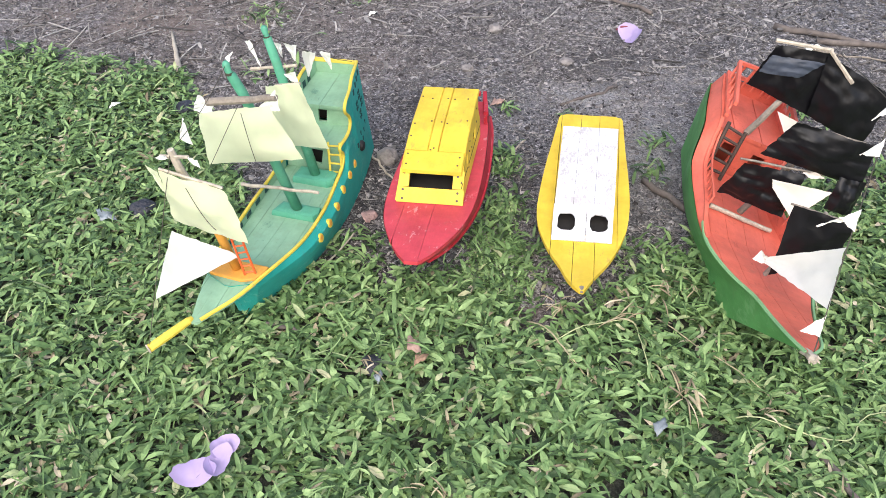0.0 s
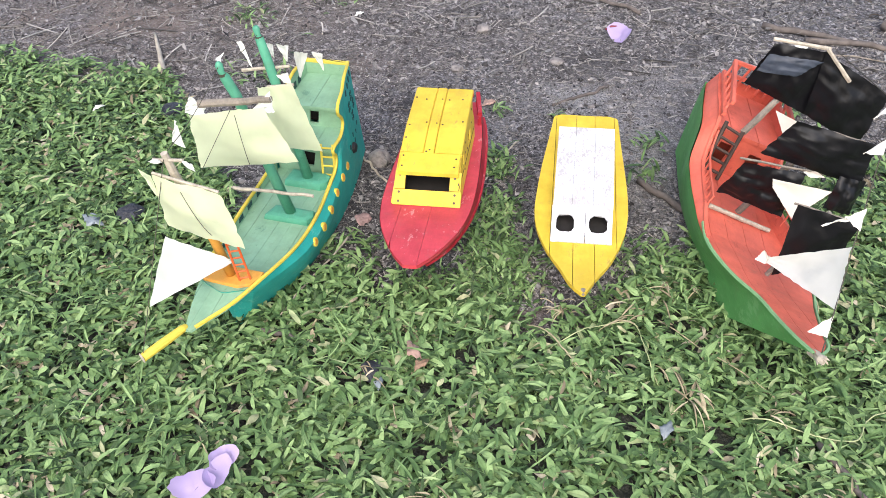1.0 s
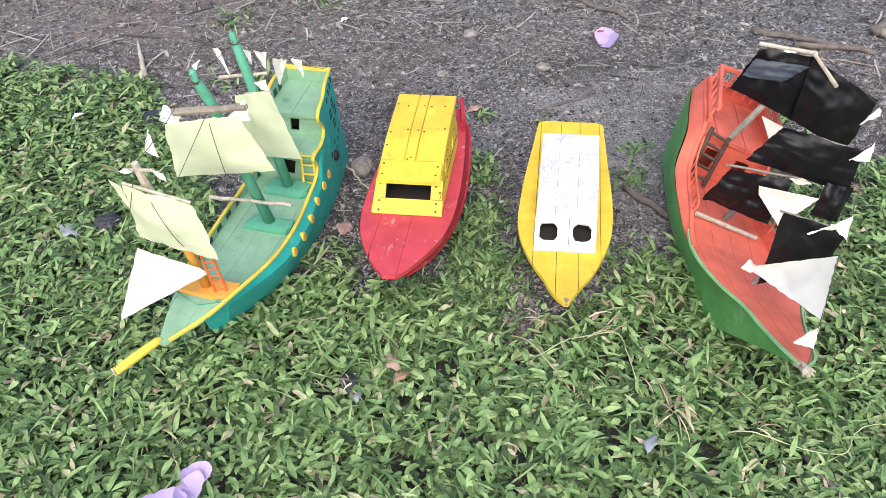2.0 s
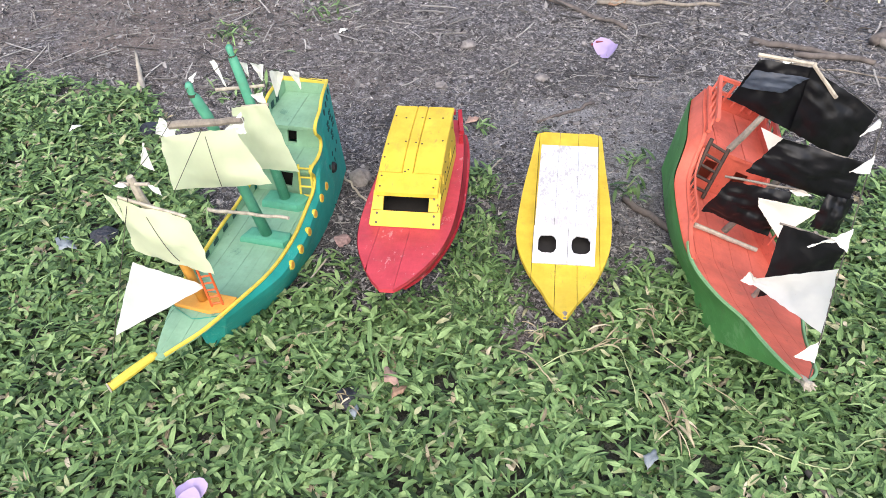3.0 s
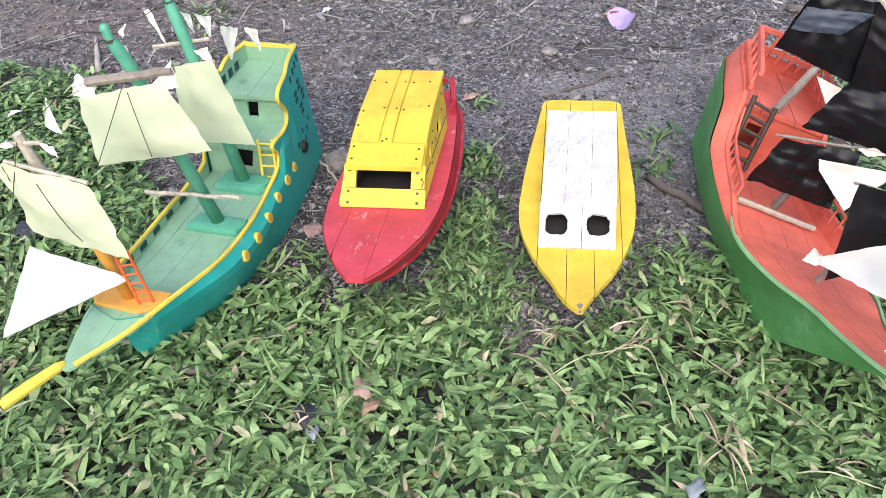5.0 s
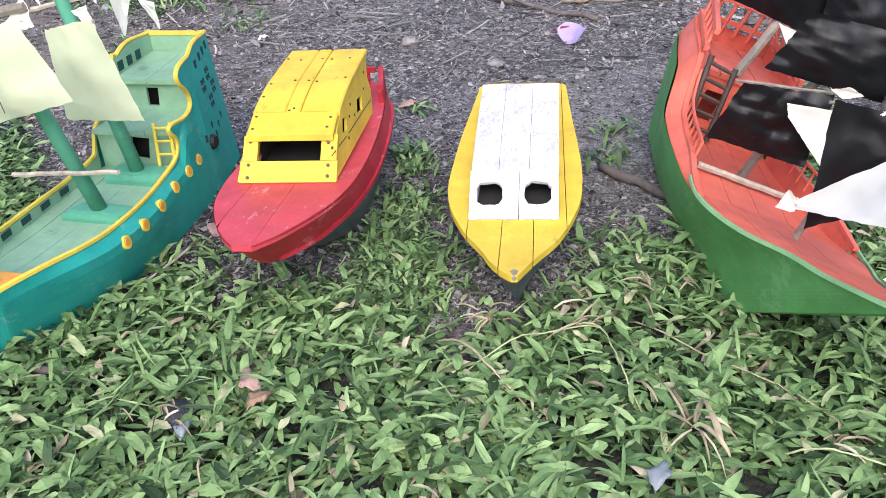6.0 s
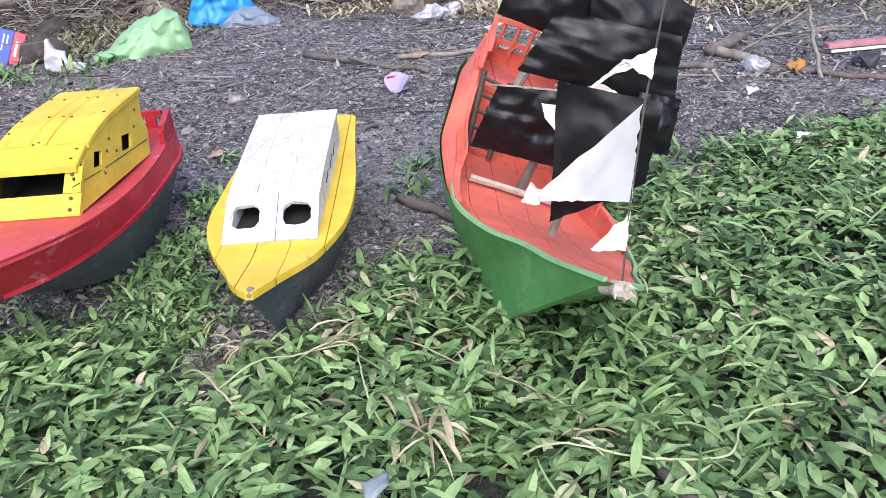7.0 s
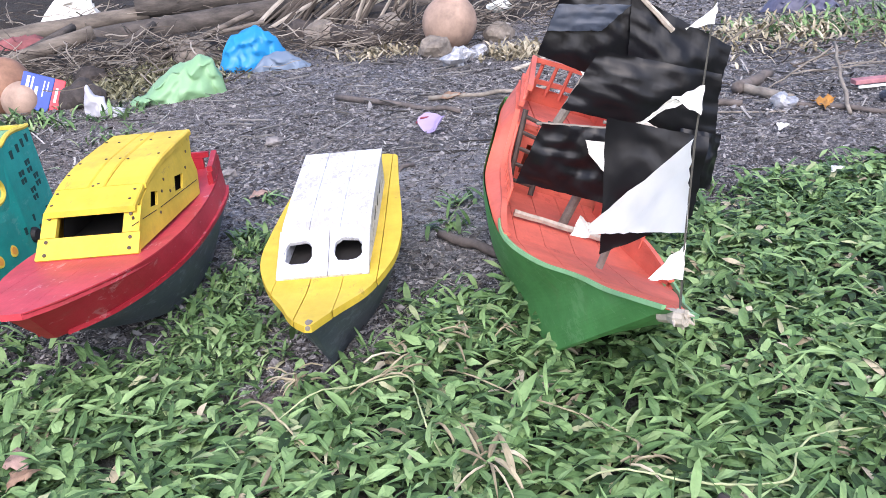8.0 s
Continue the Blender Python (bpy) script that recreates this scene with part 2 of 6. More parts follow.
def skin(parent, name, material, top, bottom, rows, left, right, bl, br, zt, zb, t0=0.0, t1=1.0, stations=30, flare=1.0, transom=True, floor=True, bow=True, belly=lambda s: 0.0, label=""):
    """The planked skin of a hull between the shares t0 and t1 of its height. top and bottom: (y of the bow, y of the stern);
    left, right, bl, br: half widths over the share of the length, at the top and at the bottom; zt, zb: heights; belly: outward swell."""
    bm = bmesh.new()
    sides = []
    for edge, base, sign in ((left, bl, -1), (right, br, 1)):
        grid = []
        for j in range(rows + 1):
            t = t0 + (t1 - t0) * j / rows
            y0, y1 = top[0] + (bottom[0] - top[0]) * t, top[1] + (bottom[1] - top[1]) * t
            row = []
            for i in range(stations + 1):
                s = (i / stations) ** 1.25
                k = t ** flare
                x = sign * (edge(s) * (1 - k) + base(s) * k + belly(s) * math.sin(math.pi * t ** 0.5))
                row.append(bm.verts.new((x, y0 + (y1 - y0) * s, zt(s) * (1 - t) + zb(s) * t)))
            grid.append(row)
        for p, q in zip(grid, grid[1:]):
            for i in range(stations):
                bm.faces.new((p[i], p[i + 1], q[i + 1], q[i]))
        sides.append(grid)
    lft, rgt = sides
    if transom:
        for j in range(rows):
            bm.faces.new((lft[j][-1], rgt[j][-1], rgt[j + 1][-1], lft[j + 1][-1]))
    if bow and (lft[0][0].co - rgt[0][0].co).length > 0.002:
        for j in range(rows):
            bm.faces.new((rgt[j][0], lft[j][0], lft[j + 1][0], rgt[j + 1][0]))
    if floor:
        for i in range(stations):
            bm.faces.new((lft[-1][i], lft[-1][i + 1], rgt[-1][i + 1], rgt[-1][i]))
    bmesh.ops.remove_doubles(bm, verts=bm.verts, dist=1e-5)
    bmesh.ops.recalc_face_normals(bm, faces=bm.faces)
    return part(name, bm, material, parent, label, smooth=False)


def crossing(span, out, within):
    """The place between out and within where a plank's width comes to nothing, and some steps from there on."""
    lo, hi = out, within
    for _ in range(20):
        mid = (lo + hi) / 2
        if span(mid)[1] - span(mid)[0] > 0.0004:
            hi = mid
        else:
            lo = mid
    return [hi + (within - hi) * k for k in (0.0, 0.06, 0.2, 0.5)]


def planks(parent, name, material, left, right, z, y0, y1, cuts, thick=0.008, gap=0.0012, label="", steps=26, jitter=0.0008):
    """Deck planks that run fore and aft, clipped to the outline left(y) < x < right(y), on the sheer z(y)."""
    rng = random.Random(len(cuts) * 7 + 3)
    made = []
    for a, b in zip(cuts, cuts[1:]):
        a, b = a + gap / 2, b - gap / 2
        def span(y):
            return max(a, left(y)), min(b, right(y))
        grid = [y0 + (y1 - y0) * i / steps for i in range(steps + 1)]
        inside = [span(y)[1] - span(y)[0] > 0.0004 for y in grid]
        rows = []
        for i, y in enumerate(grid):
            if inside[i]:
                if i and not inside[i - 1]:
                    rows += [(q, *span(q)) for q in crossing(span, grid[i - 1], y)]
                rows.append((y, *span(y)))
                if i < steps and not inside[i + 1]:
                    rows += [(q, *span(q)) for q in reversed(crossing(span, grid[i + 1], y))]
        if len(rows) < 2:
            continue
        dz = rng.uniform(-jitter, jitter)
        bm = bmesh.new()
        ring = [[bm.verts.new((x, y, z(y) + dz + h)) for x, h in ((xl, 0), (xr, 0), (xr, -thick), (xl, -thick))] for y, xl, xr in rows]
        for p, q in zip(ring, ring[1:]):
            for k in range(4):
                bm.faces.new((p[k], p[(k + 1) % 4], q[(k + 1) % 4], q[k]))
        bm.faces.new(ring[0][::-1])
        bm.faces.new(ring[-1])
        made.append(part(name, bm, material, parent, label))
    return made


def strip_along(points, width, height, bevel=0.0):
    """A rail of rectangular section along the points."""
    bm = bmesh.new()
    pts = [Vector(p) for p in points]
    rings = []
    for i, p in enumerate(pts):
        d = pts[min(i + 1, len(pts) - 1)] - pts[max(i - 1, 0)]
        side = Vector((d.y, -d.x, 0)).normalized() * width / 2
        up = Vector((0, 0, height / 2))
        rings.append([bm.verts.new(p + q) for q in (side + up, -side + up, -side - up, side - up)])
    for p, q in zip(rings, rings[1:]):
        for k in range(4):
            bm.faces.new((p[k], p[(k + 1) % 4], q[(k + 1) % 4], q[k]))
    bm.faces.new(rings[0][::-1])
    bm.faces.new(rings[-1])
    return bm


def panel(parent, name, material, outline, axis_x, axis_y, origin, thick, holes=(), label=""):
    """A flat board with holes: outline and holes are loops of (u, v) on the plane; it is thick along the plane's normal."""
    ax, ay, o = Vector(axis_x).normalized(), Vector(axis_y).normalized(), Vector(origin)
    n = ax.cross(ay).normalized()
    bm = bmesh.new()
    loops = [outline, *holes]
    edges = []
    for lp in loops:
        vs = [bm.verts.new(o + ax * u + ay * v) for u, v in lp]
        edges += [bm.edges.new((vs[i], vs[(i + 1) % len(vs)])) for i in range(len(vs))]
    bmesh.ops.triangle_fill(bm, edges=edges, use_beauty=True, use_dissolve=False)
    for f in list(bm.faces):
        f.normal_update()
    faces = list(bm.faces)
    ext = bmesh.ops.extrude_face_region(bm, geom=faces)
    bmesh.ops.translate(bm, verts=[v for v in ext["geom"] if isinstance(v, bmesh.types.BMVert)], vec=-n * thick)
    return part(name, bm, material, parent, label)


def rect(u0, v0, u1, v1):
    return [(u0, v0), (u1, v0), (u1, v1), (u0, v1)]


def oval(u, v, a, b, n=12, wob=0.0, seed=1, power=1.0):
    rng = random.Random(seed)
    out = []
    for i in range(n):
        t = 2 * math.pi * i / n
        c, s = math.cos(t), math.sin(t)
        k = 1 + rng.uniform(-wob, wob)
        out.append((u + a * k * math.copysign(abs(c) ** power, c), v + b * k * math.copysign(abs(s) ** power, s)))
    return out


# ---- ground ----
def ground_height(x, y):
    z = 0.012 + 0.008 * noise.noise(Vector((x * 1.7, y * 1.7, 0.3))) + 0.004 * noise.noise(Vector((x * 7, y * 7, 1.3)))
    z -= 0.016 * math.exp(-(((x - 0.22) / 0.10) ** 2 + ((y - 1.17) / 0.12) ** 2))
    return z


def ash_cover(x, y):
    """Grey ash of an old fire, strewn in patches between the boats."""
    k = 0.0
    for cx, cy, rx, ry, w in ((0.50, 1.78, 0.09, 0.22, 1.0), (0.40, 2.02, 0.22, 0.08, 0.9), (0.10, 1.86, 0.10, 0.10, 0.5), (0.62, 2.15, 0.20, 0.10, 0.5)):
        k = max(k, w * math.exp(-((x - cx) / rx) ** 2 - ((y - cy) / ry) ** 2))
    return min(1.0, max(0.0, k * (1.0 + 0.8 * noise.noise(Vector((x * 9, y * 9, 3.0))))))


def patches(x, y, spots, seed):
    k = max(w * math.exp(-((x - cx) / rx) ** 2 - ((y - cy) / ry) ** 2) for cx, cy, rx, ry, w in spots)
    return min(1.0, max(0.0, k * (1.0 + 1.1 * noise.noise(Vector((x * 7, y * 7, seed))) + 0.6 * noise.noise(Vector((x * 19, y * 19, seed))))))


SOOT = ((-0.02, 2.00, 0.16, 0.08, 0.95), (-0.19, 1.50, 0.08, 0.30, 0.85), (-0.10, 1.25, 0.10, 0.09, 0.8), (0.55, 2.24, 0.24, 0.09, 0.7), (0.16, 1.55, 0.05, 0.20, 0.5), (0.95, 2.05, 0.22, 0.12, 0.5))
LOAM = ((-0.95, 2.75, 0.65, 0.50, 0.9), (0.20, 1.15, 0.10, 0.12, 0.9), (-0.30, 2.25, 0.25, 0.15, 0.5))


def soil_material():
    m, nt, b = nodes_of("trampled_soil")
    big = noise_of(nt, 2.2, 5, 0.6)
    mid = noise_of(nt, 22, 6, 0.7)
    fine = noise_of(nt, 190, 4, 0.7)
    c = ramp(nt, big, ((0.38, (0.060, 0.056, 0.057)), (0.5, (0.170, 0.160, 0.162)), (0.62, (0.37, 0.357, 0.367))))
    c = mixed(nt, 0.65, c, ramp(nt, mid, ((0.32, (0.030, 0.028, 0.030)), (0.50, (0.185, 0.177, 0.184)), (0.72, (0.40, 0.386, 0.402)))))
    c = mixed(nt, 0.62, c, ramp(nt, fine, ((0.38, (0.020, 0.018, 0.018)), (0.5, (0.150, 0.142, 0.143)), (0.64, (0.42, 0.40, 0.40)))))
    for size, deep in ((95, 0.75), (240, 0.9)):
        tc = nt.nodes.new("ShaderNodeTexCoord")
        warp = nt.nodes.new("ShaderNodeVectorMath")
        warp.operation = "MULTIPLY_ADD"
        stir = nt.nodes.new("ShaderNodeTexNoise")
        stir.inputs["Scale"].default_value, stir.inputs["Detail"].default_value = size * 0.45, 3.0
        nt.links.new(tc.outputs["Object"], stir.inputs["Vector"])
        nt.links.new(stir.outputs["Color"], warp.inputs[0])
        warp.inputs[1].default_value = (1.6 / size,) * 3
        nt.links.new(tc.outputs["Object"], warp.inputs[2])
        grain = nt.nodes.new("ShaderNodeTexVoronoi")
        grain.inputs["Scale"].default_value = size
        nt.links.new(warp.outputs["Vector"], grain.inputs["Vector"])
        tint = nt.nodes.new("ShaderNodeSeparateColor")
        nt.links.new(grain.outputs["Color"], tint.inputs["Color"])
        c = mixed(nt, deep, c, ramp(nt, tint.outputs["Red"], ((0.0, (0.35,) * 3), (0.55, (0.85,) * 3), (0.85, (1.25,) * 3), (1.0, (2.1,) * 3))), "MULTIPLY")
    brown = ramp(nt, noise_of(nt, 0.9, 3, 0.5), ((0.42, (1.09, 1.05, 1.03)), (0.58, (1.06, 1.075, 1.12))))
    c = mixed(nt, 1.0, c, brown, "MULTIPLY")
    ash = nt.nodes.new("ShaderNodeAttribute")
    ash.attribute_name = "ash"
    c = mixed(nt, ash.outputs["Fac"], c, ramp(nt, fine, ((0.36, (0.10, 0.096, 0.098)), (0.5, (0.29, 0.282, 0.288)), (0.66, (0.50, 0.49, 0.495)))))
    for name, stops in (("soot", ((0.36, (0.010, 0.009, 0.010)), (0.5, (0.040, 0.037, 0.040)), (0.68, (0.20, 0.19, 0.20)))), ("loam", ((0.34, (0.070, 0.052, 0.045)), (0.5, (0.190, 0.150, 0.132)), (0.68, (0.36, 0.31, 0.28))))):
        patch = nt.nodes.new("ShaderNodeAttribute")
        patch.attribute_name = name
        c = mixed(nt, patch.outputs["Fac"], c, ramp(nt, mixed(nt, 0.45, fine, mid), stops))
    # Turf tone taken down to near-black for the shade between grass blades.
    turf_shade = nt.nodes.new("ShaderNodeAttribute")
    turf_shade.attribute_name = "turf_shade"
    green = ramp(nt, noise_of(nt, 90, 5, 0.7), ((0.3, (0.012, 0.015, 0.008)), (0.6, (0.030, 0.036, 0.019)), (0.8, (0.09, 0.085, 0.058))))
    c = mixed(nt, turf_shade.outputs["Fac"], c, green)
    nt.links.new(c, b.inputs["Base Color"])
    b.inputs["Roughness"].default_value = 0.95
    add2 = nt.nodes.new("ShaderNodeMath")
    add2.operation = "ADD"
    nt.links.new(mid, add2.inputs[0])
    nt.links.new(fine, add2.inputs[1])
    bumped(nt, b, add2.outputs[0], 1.0, 0.010)
    return m


M["soil"] = soil_material()


def build_ground():
    bm = bmesh.new()
    near = list(np.arange(-3.0, 4.0001, 0.04))
    xs = [-400, -120, -40, -15, -6] + near + [6, 15, 40, 120, 400]
    near_y = list(np.arange(-1.0, 7.0001, 0.04))
    ys = [-400, -120, -40, -15, -4] + near_y + [9, 15, 40, 120, 400]
    grid = [[bm.verts.new((x, y, ground_height(x, y) if abs(x) < 8 and abs(y) < 10 else 0.0)) for x in xs] for y in ys]
    for p, q in zip(grid, grid[1:]):
        for i in range(len(xs) - 1):
            bm.faces.new((p[i], p[i + 1], q[i + 1], q[i]))
    return bm


# Where grass grows: a lawn in front that runs back on both sides of the boats.
LAWN = [(-6, 2.34), (-1.3, 2.30), (-0.82, 2.16), (-0.62, 1.85), (-0.45, 1.50), (-0.36, 1.36), (-0.22, 1.31), (0.0, 1.29), (0.12, 1.27), (0.2, 1.16), (0.3, 1.20), (0.42, 1.27), (0.52, 1.36),
        (0.62, 1.50), (0.80, 1.58), (0.95, 1.61), (1.12, 1.75), (1.4, 1.77), (2.0, 1.90), (8, 2.2)]


def lawn_edge(x):
    for (x0, y0), (x1, y1) in zip(LAWN, LAWN[1:]):
        if x < x1:
            return y0 + (y1 - y0) * (x - x0) / (x1 - x0)
    return LAWN[-1][1]


def lawn_cover(x, y):
    """0 bare to 1 thick grass."""
    e = lawn_edge(x) + 0.07 * noise.noise(Vector((x * 6, y * 6, 4.0))) + 0.05 * noise.noise(Vector((x * 17, y * 17, 7.0)))
    k = min(1.0, max(0.0, (e - y) / 0.10 + 0.25))
    k *= 1 - 0.93 * math.exp(-(((x - 0.205) / 0.075) ** 2 + ((y - 1.165) / 0.085) ** 2))
    return k


def grass_blades(count, x0, x1, y0, y1, seed, size=1.0, thin=1.0, around=False):
    """Broad carpet-grass leaves: bent, folded blades that grow in small tufts."""
    rng = np.random.default_rng(seed)
    verts, faces = [], []
    n = 0
    while n < count:
        x, y = rng.uniform(x0, x1), rng.uniform(y0, y1)
        if around and -1.72 < x < 1.92 and y > 0.42:
            continue
        if rng.uniform() > lawn_cover(x, y) * (0.55 + 1.05 * (noise.noise(Vector((x * 13, y * 13, 2.0))) + 0.30)):
            continue
        z = ground_height(x, y)
        turn = rng.uniform(0, 6.283)
        for k in range(int(rng.integers(3, 7))):
            ang = turn + k * 2.4 + rng.normal(0, 0.35)
            ln = size * rng.uniform(0.016, 0.044)
            wd = size * thin * rng.uniform(0.0028, 0.0062)
            lift = rng.uniform(-0.05, 0.75)
            bend = rng.uniform(0.2, 1.1)
            bx, by, bz = x + rng.normal(0, 0.006), y + rng.normal(0, 0.006), z + 0.030 * rng.uniform() ** 1.3 * size
            tilt = rng.normal(0, 0.28)
            veer, ruffle = rng.normal(0, 0.45), rng.uniform(0, 6.283)
            px = pz = 0.0
            el, hx, hy = lift, bx, by
            b0 = len(verts)
            for r, w in enumerate((0.36, 0.96, 1.0, 0.72)):
                w *= wd
                dx, dy = math.cos(ang), math.sin(ang)
                wave = 0.35 * math.sin(ruffle + 2.1 * r)
                for sgn in (-1, 0, 1):
                    verts.append((hx - dy * w * sgn, hy + dx * w * sgn, bz + pz + (abs(sgn) * (0.18 + 0.8 * wave * sgn) + sgn * tilt) * w))
                hx, hy = hx + dx * ln * 0.25 * math.cos(el), hy + dy * ln * 0.25 * math.cos(el)
                pz += ln * 0.25 * math.sin(el)
                el -= bend * 0.26
                ang += veer * 0.25
            verts.append((hx, hy, bz + pz))
            for r in range(3):
                a = b0 + 3 * r
                faces.append((a, a + 1, a + 4, a + 3))
                faces.append((a + 1, a + 2, a + 5, a + 4))
            faces.append((b0 + 9, b0 + 10, b0 + 12))
            faces.append((b0 + 10, b0 + 11, b0 + 12))
            n += 1
    me = bpy.data.meshes.new("grass")
    me.from_pydata(verts, [], faces)
    return me


def finish_ground(bm):
    ob = single("ground", bm, "soil", "dark trampled soil with ash and litter", "ground", kind="structure", smooth=True)
    at = ob.data.attributes.new("ash", "FLOAT", "POINT")
    at.data.foreach_set("value", [ash_cover(v.co.x, v.co.y) if abs(v.co.x) < 3 else 0.0 for v in ob.data.vertices])
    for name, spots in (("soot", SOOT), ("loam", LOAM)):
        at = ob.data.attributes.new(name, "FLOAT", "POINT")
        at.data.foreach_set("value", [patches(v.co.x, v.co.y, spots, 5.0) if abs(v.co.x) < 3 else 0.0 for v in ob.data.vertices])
    # Where the lawn's painted ground shade applies, full away from its edge.
    at = ob.data.attributes.new("turf_shade", "FLOAT", "POINT")
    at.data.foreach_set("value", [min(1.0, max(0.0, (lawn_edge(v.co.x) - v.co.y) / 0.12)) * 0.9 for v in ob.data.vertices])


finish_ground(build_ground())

M["grass"] = island_mat("grass_leaf", ((0.0, (0.018, 0.036, 0.011)), (0.3, (0.086, 0.158, 0.053)), (0.65, (0.158, 0.256, 0.092)), (0.94, (0.246, 0.360, 0.148)), (1.0, (0.34, 0.33, 0.20))), 0.55, 0.34, 60)


def lawn():
    me = grass_blades(GRASS, -1.75, 1.95, 0.38, 2.45, 5)
    me.materials.append(M["grass"])
    tagged(new("grass", me), "short green carpet grass with broad leaves", "grass", kind="stuff")
    me = grass_blades(10000, -1.75, 1.95, 0.38, 2.45, 9, 1.45, 0.28)
    me.materials.append(M["grass"])
    tagged(new("grass_stems", me), "thin green stems among the lawn leaves", "grass", kind="stuff")


def far_lawn():
    me = grass_blades(22000, -6.5, 7.0, -3.0, 2.4, 6, 2.6, around=True)
    me.materials.append(M["grass"])
    tagged(new("far_grass", me), "green carpet grass that spreads round the place", "grass", kind="stuff")


GRASS = 78000
lawn()
far_lawn()


# ---- white-cabin boat ----
def white_boat():
    L = 0.580
    boat = thing("toy_boat", pose(0.286, 1.109, 0.0, 0, 0, -6.0), "small yellow-decked wooden boat with white cabin on bare soil", "toy boat", "wooden toy boats")
    port = curve([(0, 0.004), (0.012, 0.0145), (0.079, 0.0465), (0.149, 0.079), (0.202, 0.0955), (0.245, 0.1010), (0.306, 0.0996), (0.384, 0.0937), (0.484, 0.082), (L, 0.0715)])
    starboard = curve([(0, 0.004), (0.036, 0.0195), (0.109, 0.055), (0.1665, 0.0755), (0.21, 0.0860), (0.25, 0.0900), (0.31, 0.0909), (0.37, 0.0877), (0.452, 0.0812), (L, 0.0735)])
    corner = lambda y: 1.0 - 0.22 * (1 - math.sqrt(max(0.0, 1 - max(0.0, (y - L + 0.014) / 0.014) ** 2)))
    low = curve([(0, 0.001), (0.1, 0.012), (0.3, 0.040), (0.6, 0.055), (1, 0.050)])
    zd = curve([(0, 0.126), (0.1, 0.120), (0.2, 0.115), (0.27, 0.116), (0.55, 0.128), (0.8, 0.146), (1, 0.158)])
    skin(boat, "hull", "grey", (0.006, L - 0.004), (0.112, L - 0.02), 5, lambda s: port(s * L) * 0.955, lambda s: starboard(s * L) * 0.955, low, low, lambda s: zd(s) - 0.009, lambda s: 0.012, flare=1.25, label="weathered dark grey painted sides")
    z = lambda y: zd(y / L)
    planks(boat, "deck_plank", "yellow", lambda y: -port(y) * corner(y), lambda y: starboard(y) * corner(y), z, 0.0, L, (-0.11, -0.066, -0.020, 0.022, 0.066, 0.1), 0.009, 0.0010, steps=120)
    part("bow_tip", rod([(0, -0.001, z(0) - 0.004), (0, 0.012, z(0) - 0.004)], [0.003, 0.0055], 7), "wood", boat, "chipped bare wood at the bow")
    # wedge cabin
    y0, y1 = 0.155, 0.455
    zr = curve([(0.155, 0.119), (0.222, 0.158), (0.28, 0.172), (0.38, 0.189), (0.455, 0.200)])
    lie = lambda y: -0.005 + 0.0165 * (y - 0.155)
    for sx in (-1, 1):
        bm = bmesh.new()
        ys = [y0 + (y1 - y0) * i / 14 for i in range(15)]
        rows = [[bm.verts.new((sx * (0.0583 - o) + lie(y), y, zz)) for y in ys for zz in (z(y) - 0.001, max(z(y) + 0.0012, zr(y) - 0.005))] for o in (0.0, 0.007)]
        for i in range(14):
            for r in rows:
                bm.faces.new((r[2 * i], r[2 * i + 2], r[2 * i + 3], r[2 * i + 1]))
            bm.faces.new((rows[0][2 * i + 1], rows[0][2 * i + 3], rows[1][2 * i + 3], rows[1][2 * i + 1]))
            bm.faces.new((rows[0][2 * i], rows[0][2 * i + 2], rows[1][2 * i + 2], rows[1][2 * i]))
        part("cabin_side", bm, "white", boat)
        for y, a in ((0.30, 0.5), (0.345, 0.45), (0.385, 0.4)):
            part("side_crack", boxed((-0.0006, -0.016, -0.0012), (0.0006, 0.016, 0.0012), pose(sx * 0.0583 + lie(y), y, (z(y) + zr(y)) / 2 - 0.002, 28 - 20 * a)), "dark", boat)
    part("cabin_back", boxed((-0.051, y1 - 0.009, z(y1) - 0.001), (0.051, y1 - 0.001, zr(y1) - 0.006)), "white", boat)
    # Near-black sheet over the deck: the cabin's inner shade put into colour.
    planks(boat, "cabin_shade_floor", "dark", lambda y: -0.052 + lie(y), lambda y: 0.052 + lie(y), lambda y: z(y) + 0.0035, y0 + 0.022, y1 - 0.01, (-0.1, 0.1), 0.003)
    rng = random.Random(4)
    for a, b in ((-0.0605, -0.0225), (-0.0225, 0.0195), (0.0195, 0.0605)):
        bm = bmesh.new()
        ys = [0.222 + (y1 + 0.003 - 0.222) * i / 12 for i in range(13)]
        dz = rng.uniform(-0.0006, 0.0006)
        ring = [[bm.verts.new((x + lie(y), y, zr(min(y, y1)) + h + dz)) for x, h in ((a + 0.0003, 0), (b - 0.0003, 0), (b - 0.0003, -0.006), (a + 0.0003, -0.006))] for y in ys]
        for p, q in zip(ring, ring[1:]):
            for k in range(4):
                bm.faces.new((p[k], p[(k + 1) % 4], q[(k + 1) % 4], q[k]))
        bm.faces.new(ring[0][::-1])
        bm.faces.new(ring[-1])
        part("roof_board", bm, "white", boat)
    d = Vector((0, 0.222 - y0, zr(0.222) - zr(y0)))
    ln = d.length
    for a, b, hx, sd in ((-0.0655, 0.0015, -0.0385, 3), (0.0025, 0.0555, 0.0275, 8)):
        panel(boat, "front_board", "white", rect(a, 0, b, ln + 0.001), (1, 0, 0), d, (0, y0, zr(y0)), 0.006, [oval(hx, ln * 0.53, 0.0185, 0.0195, 20, 0.06, sd, 0.72)], "white front board with a rough porthole")
    return boat


white_boat()


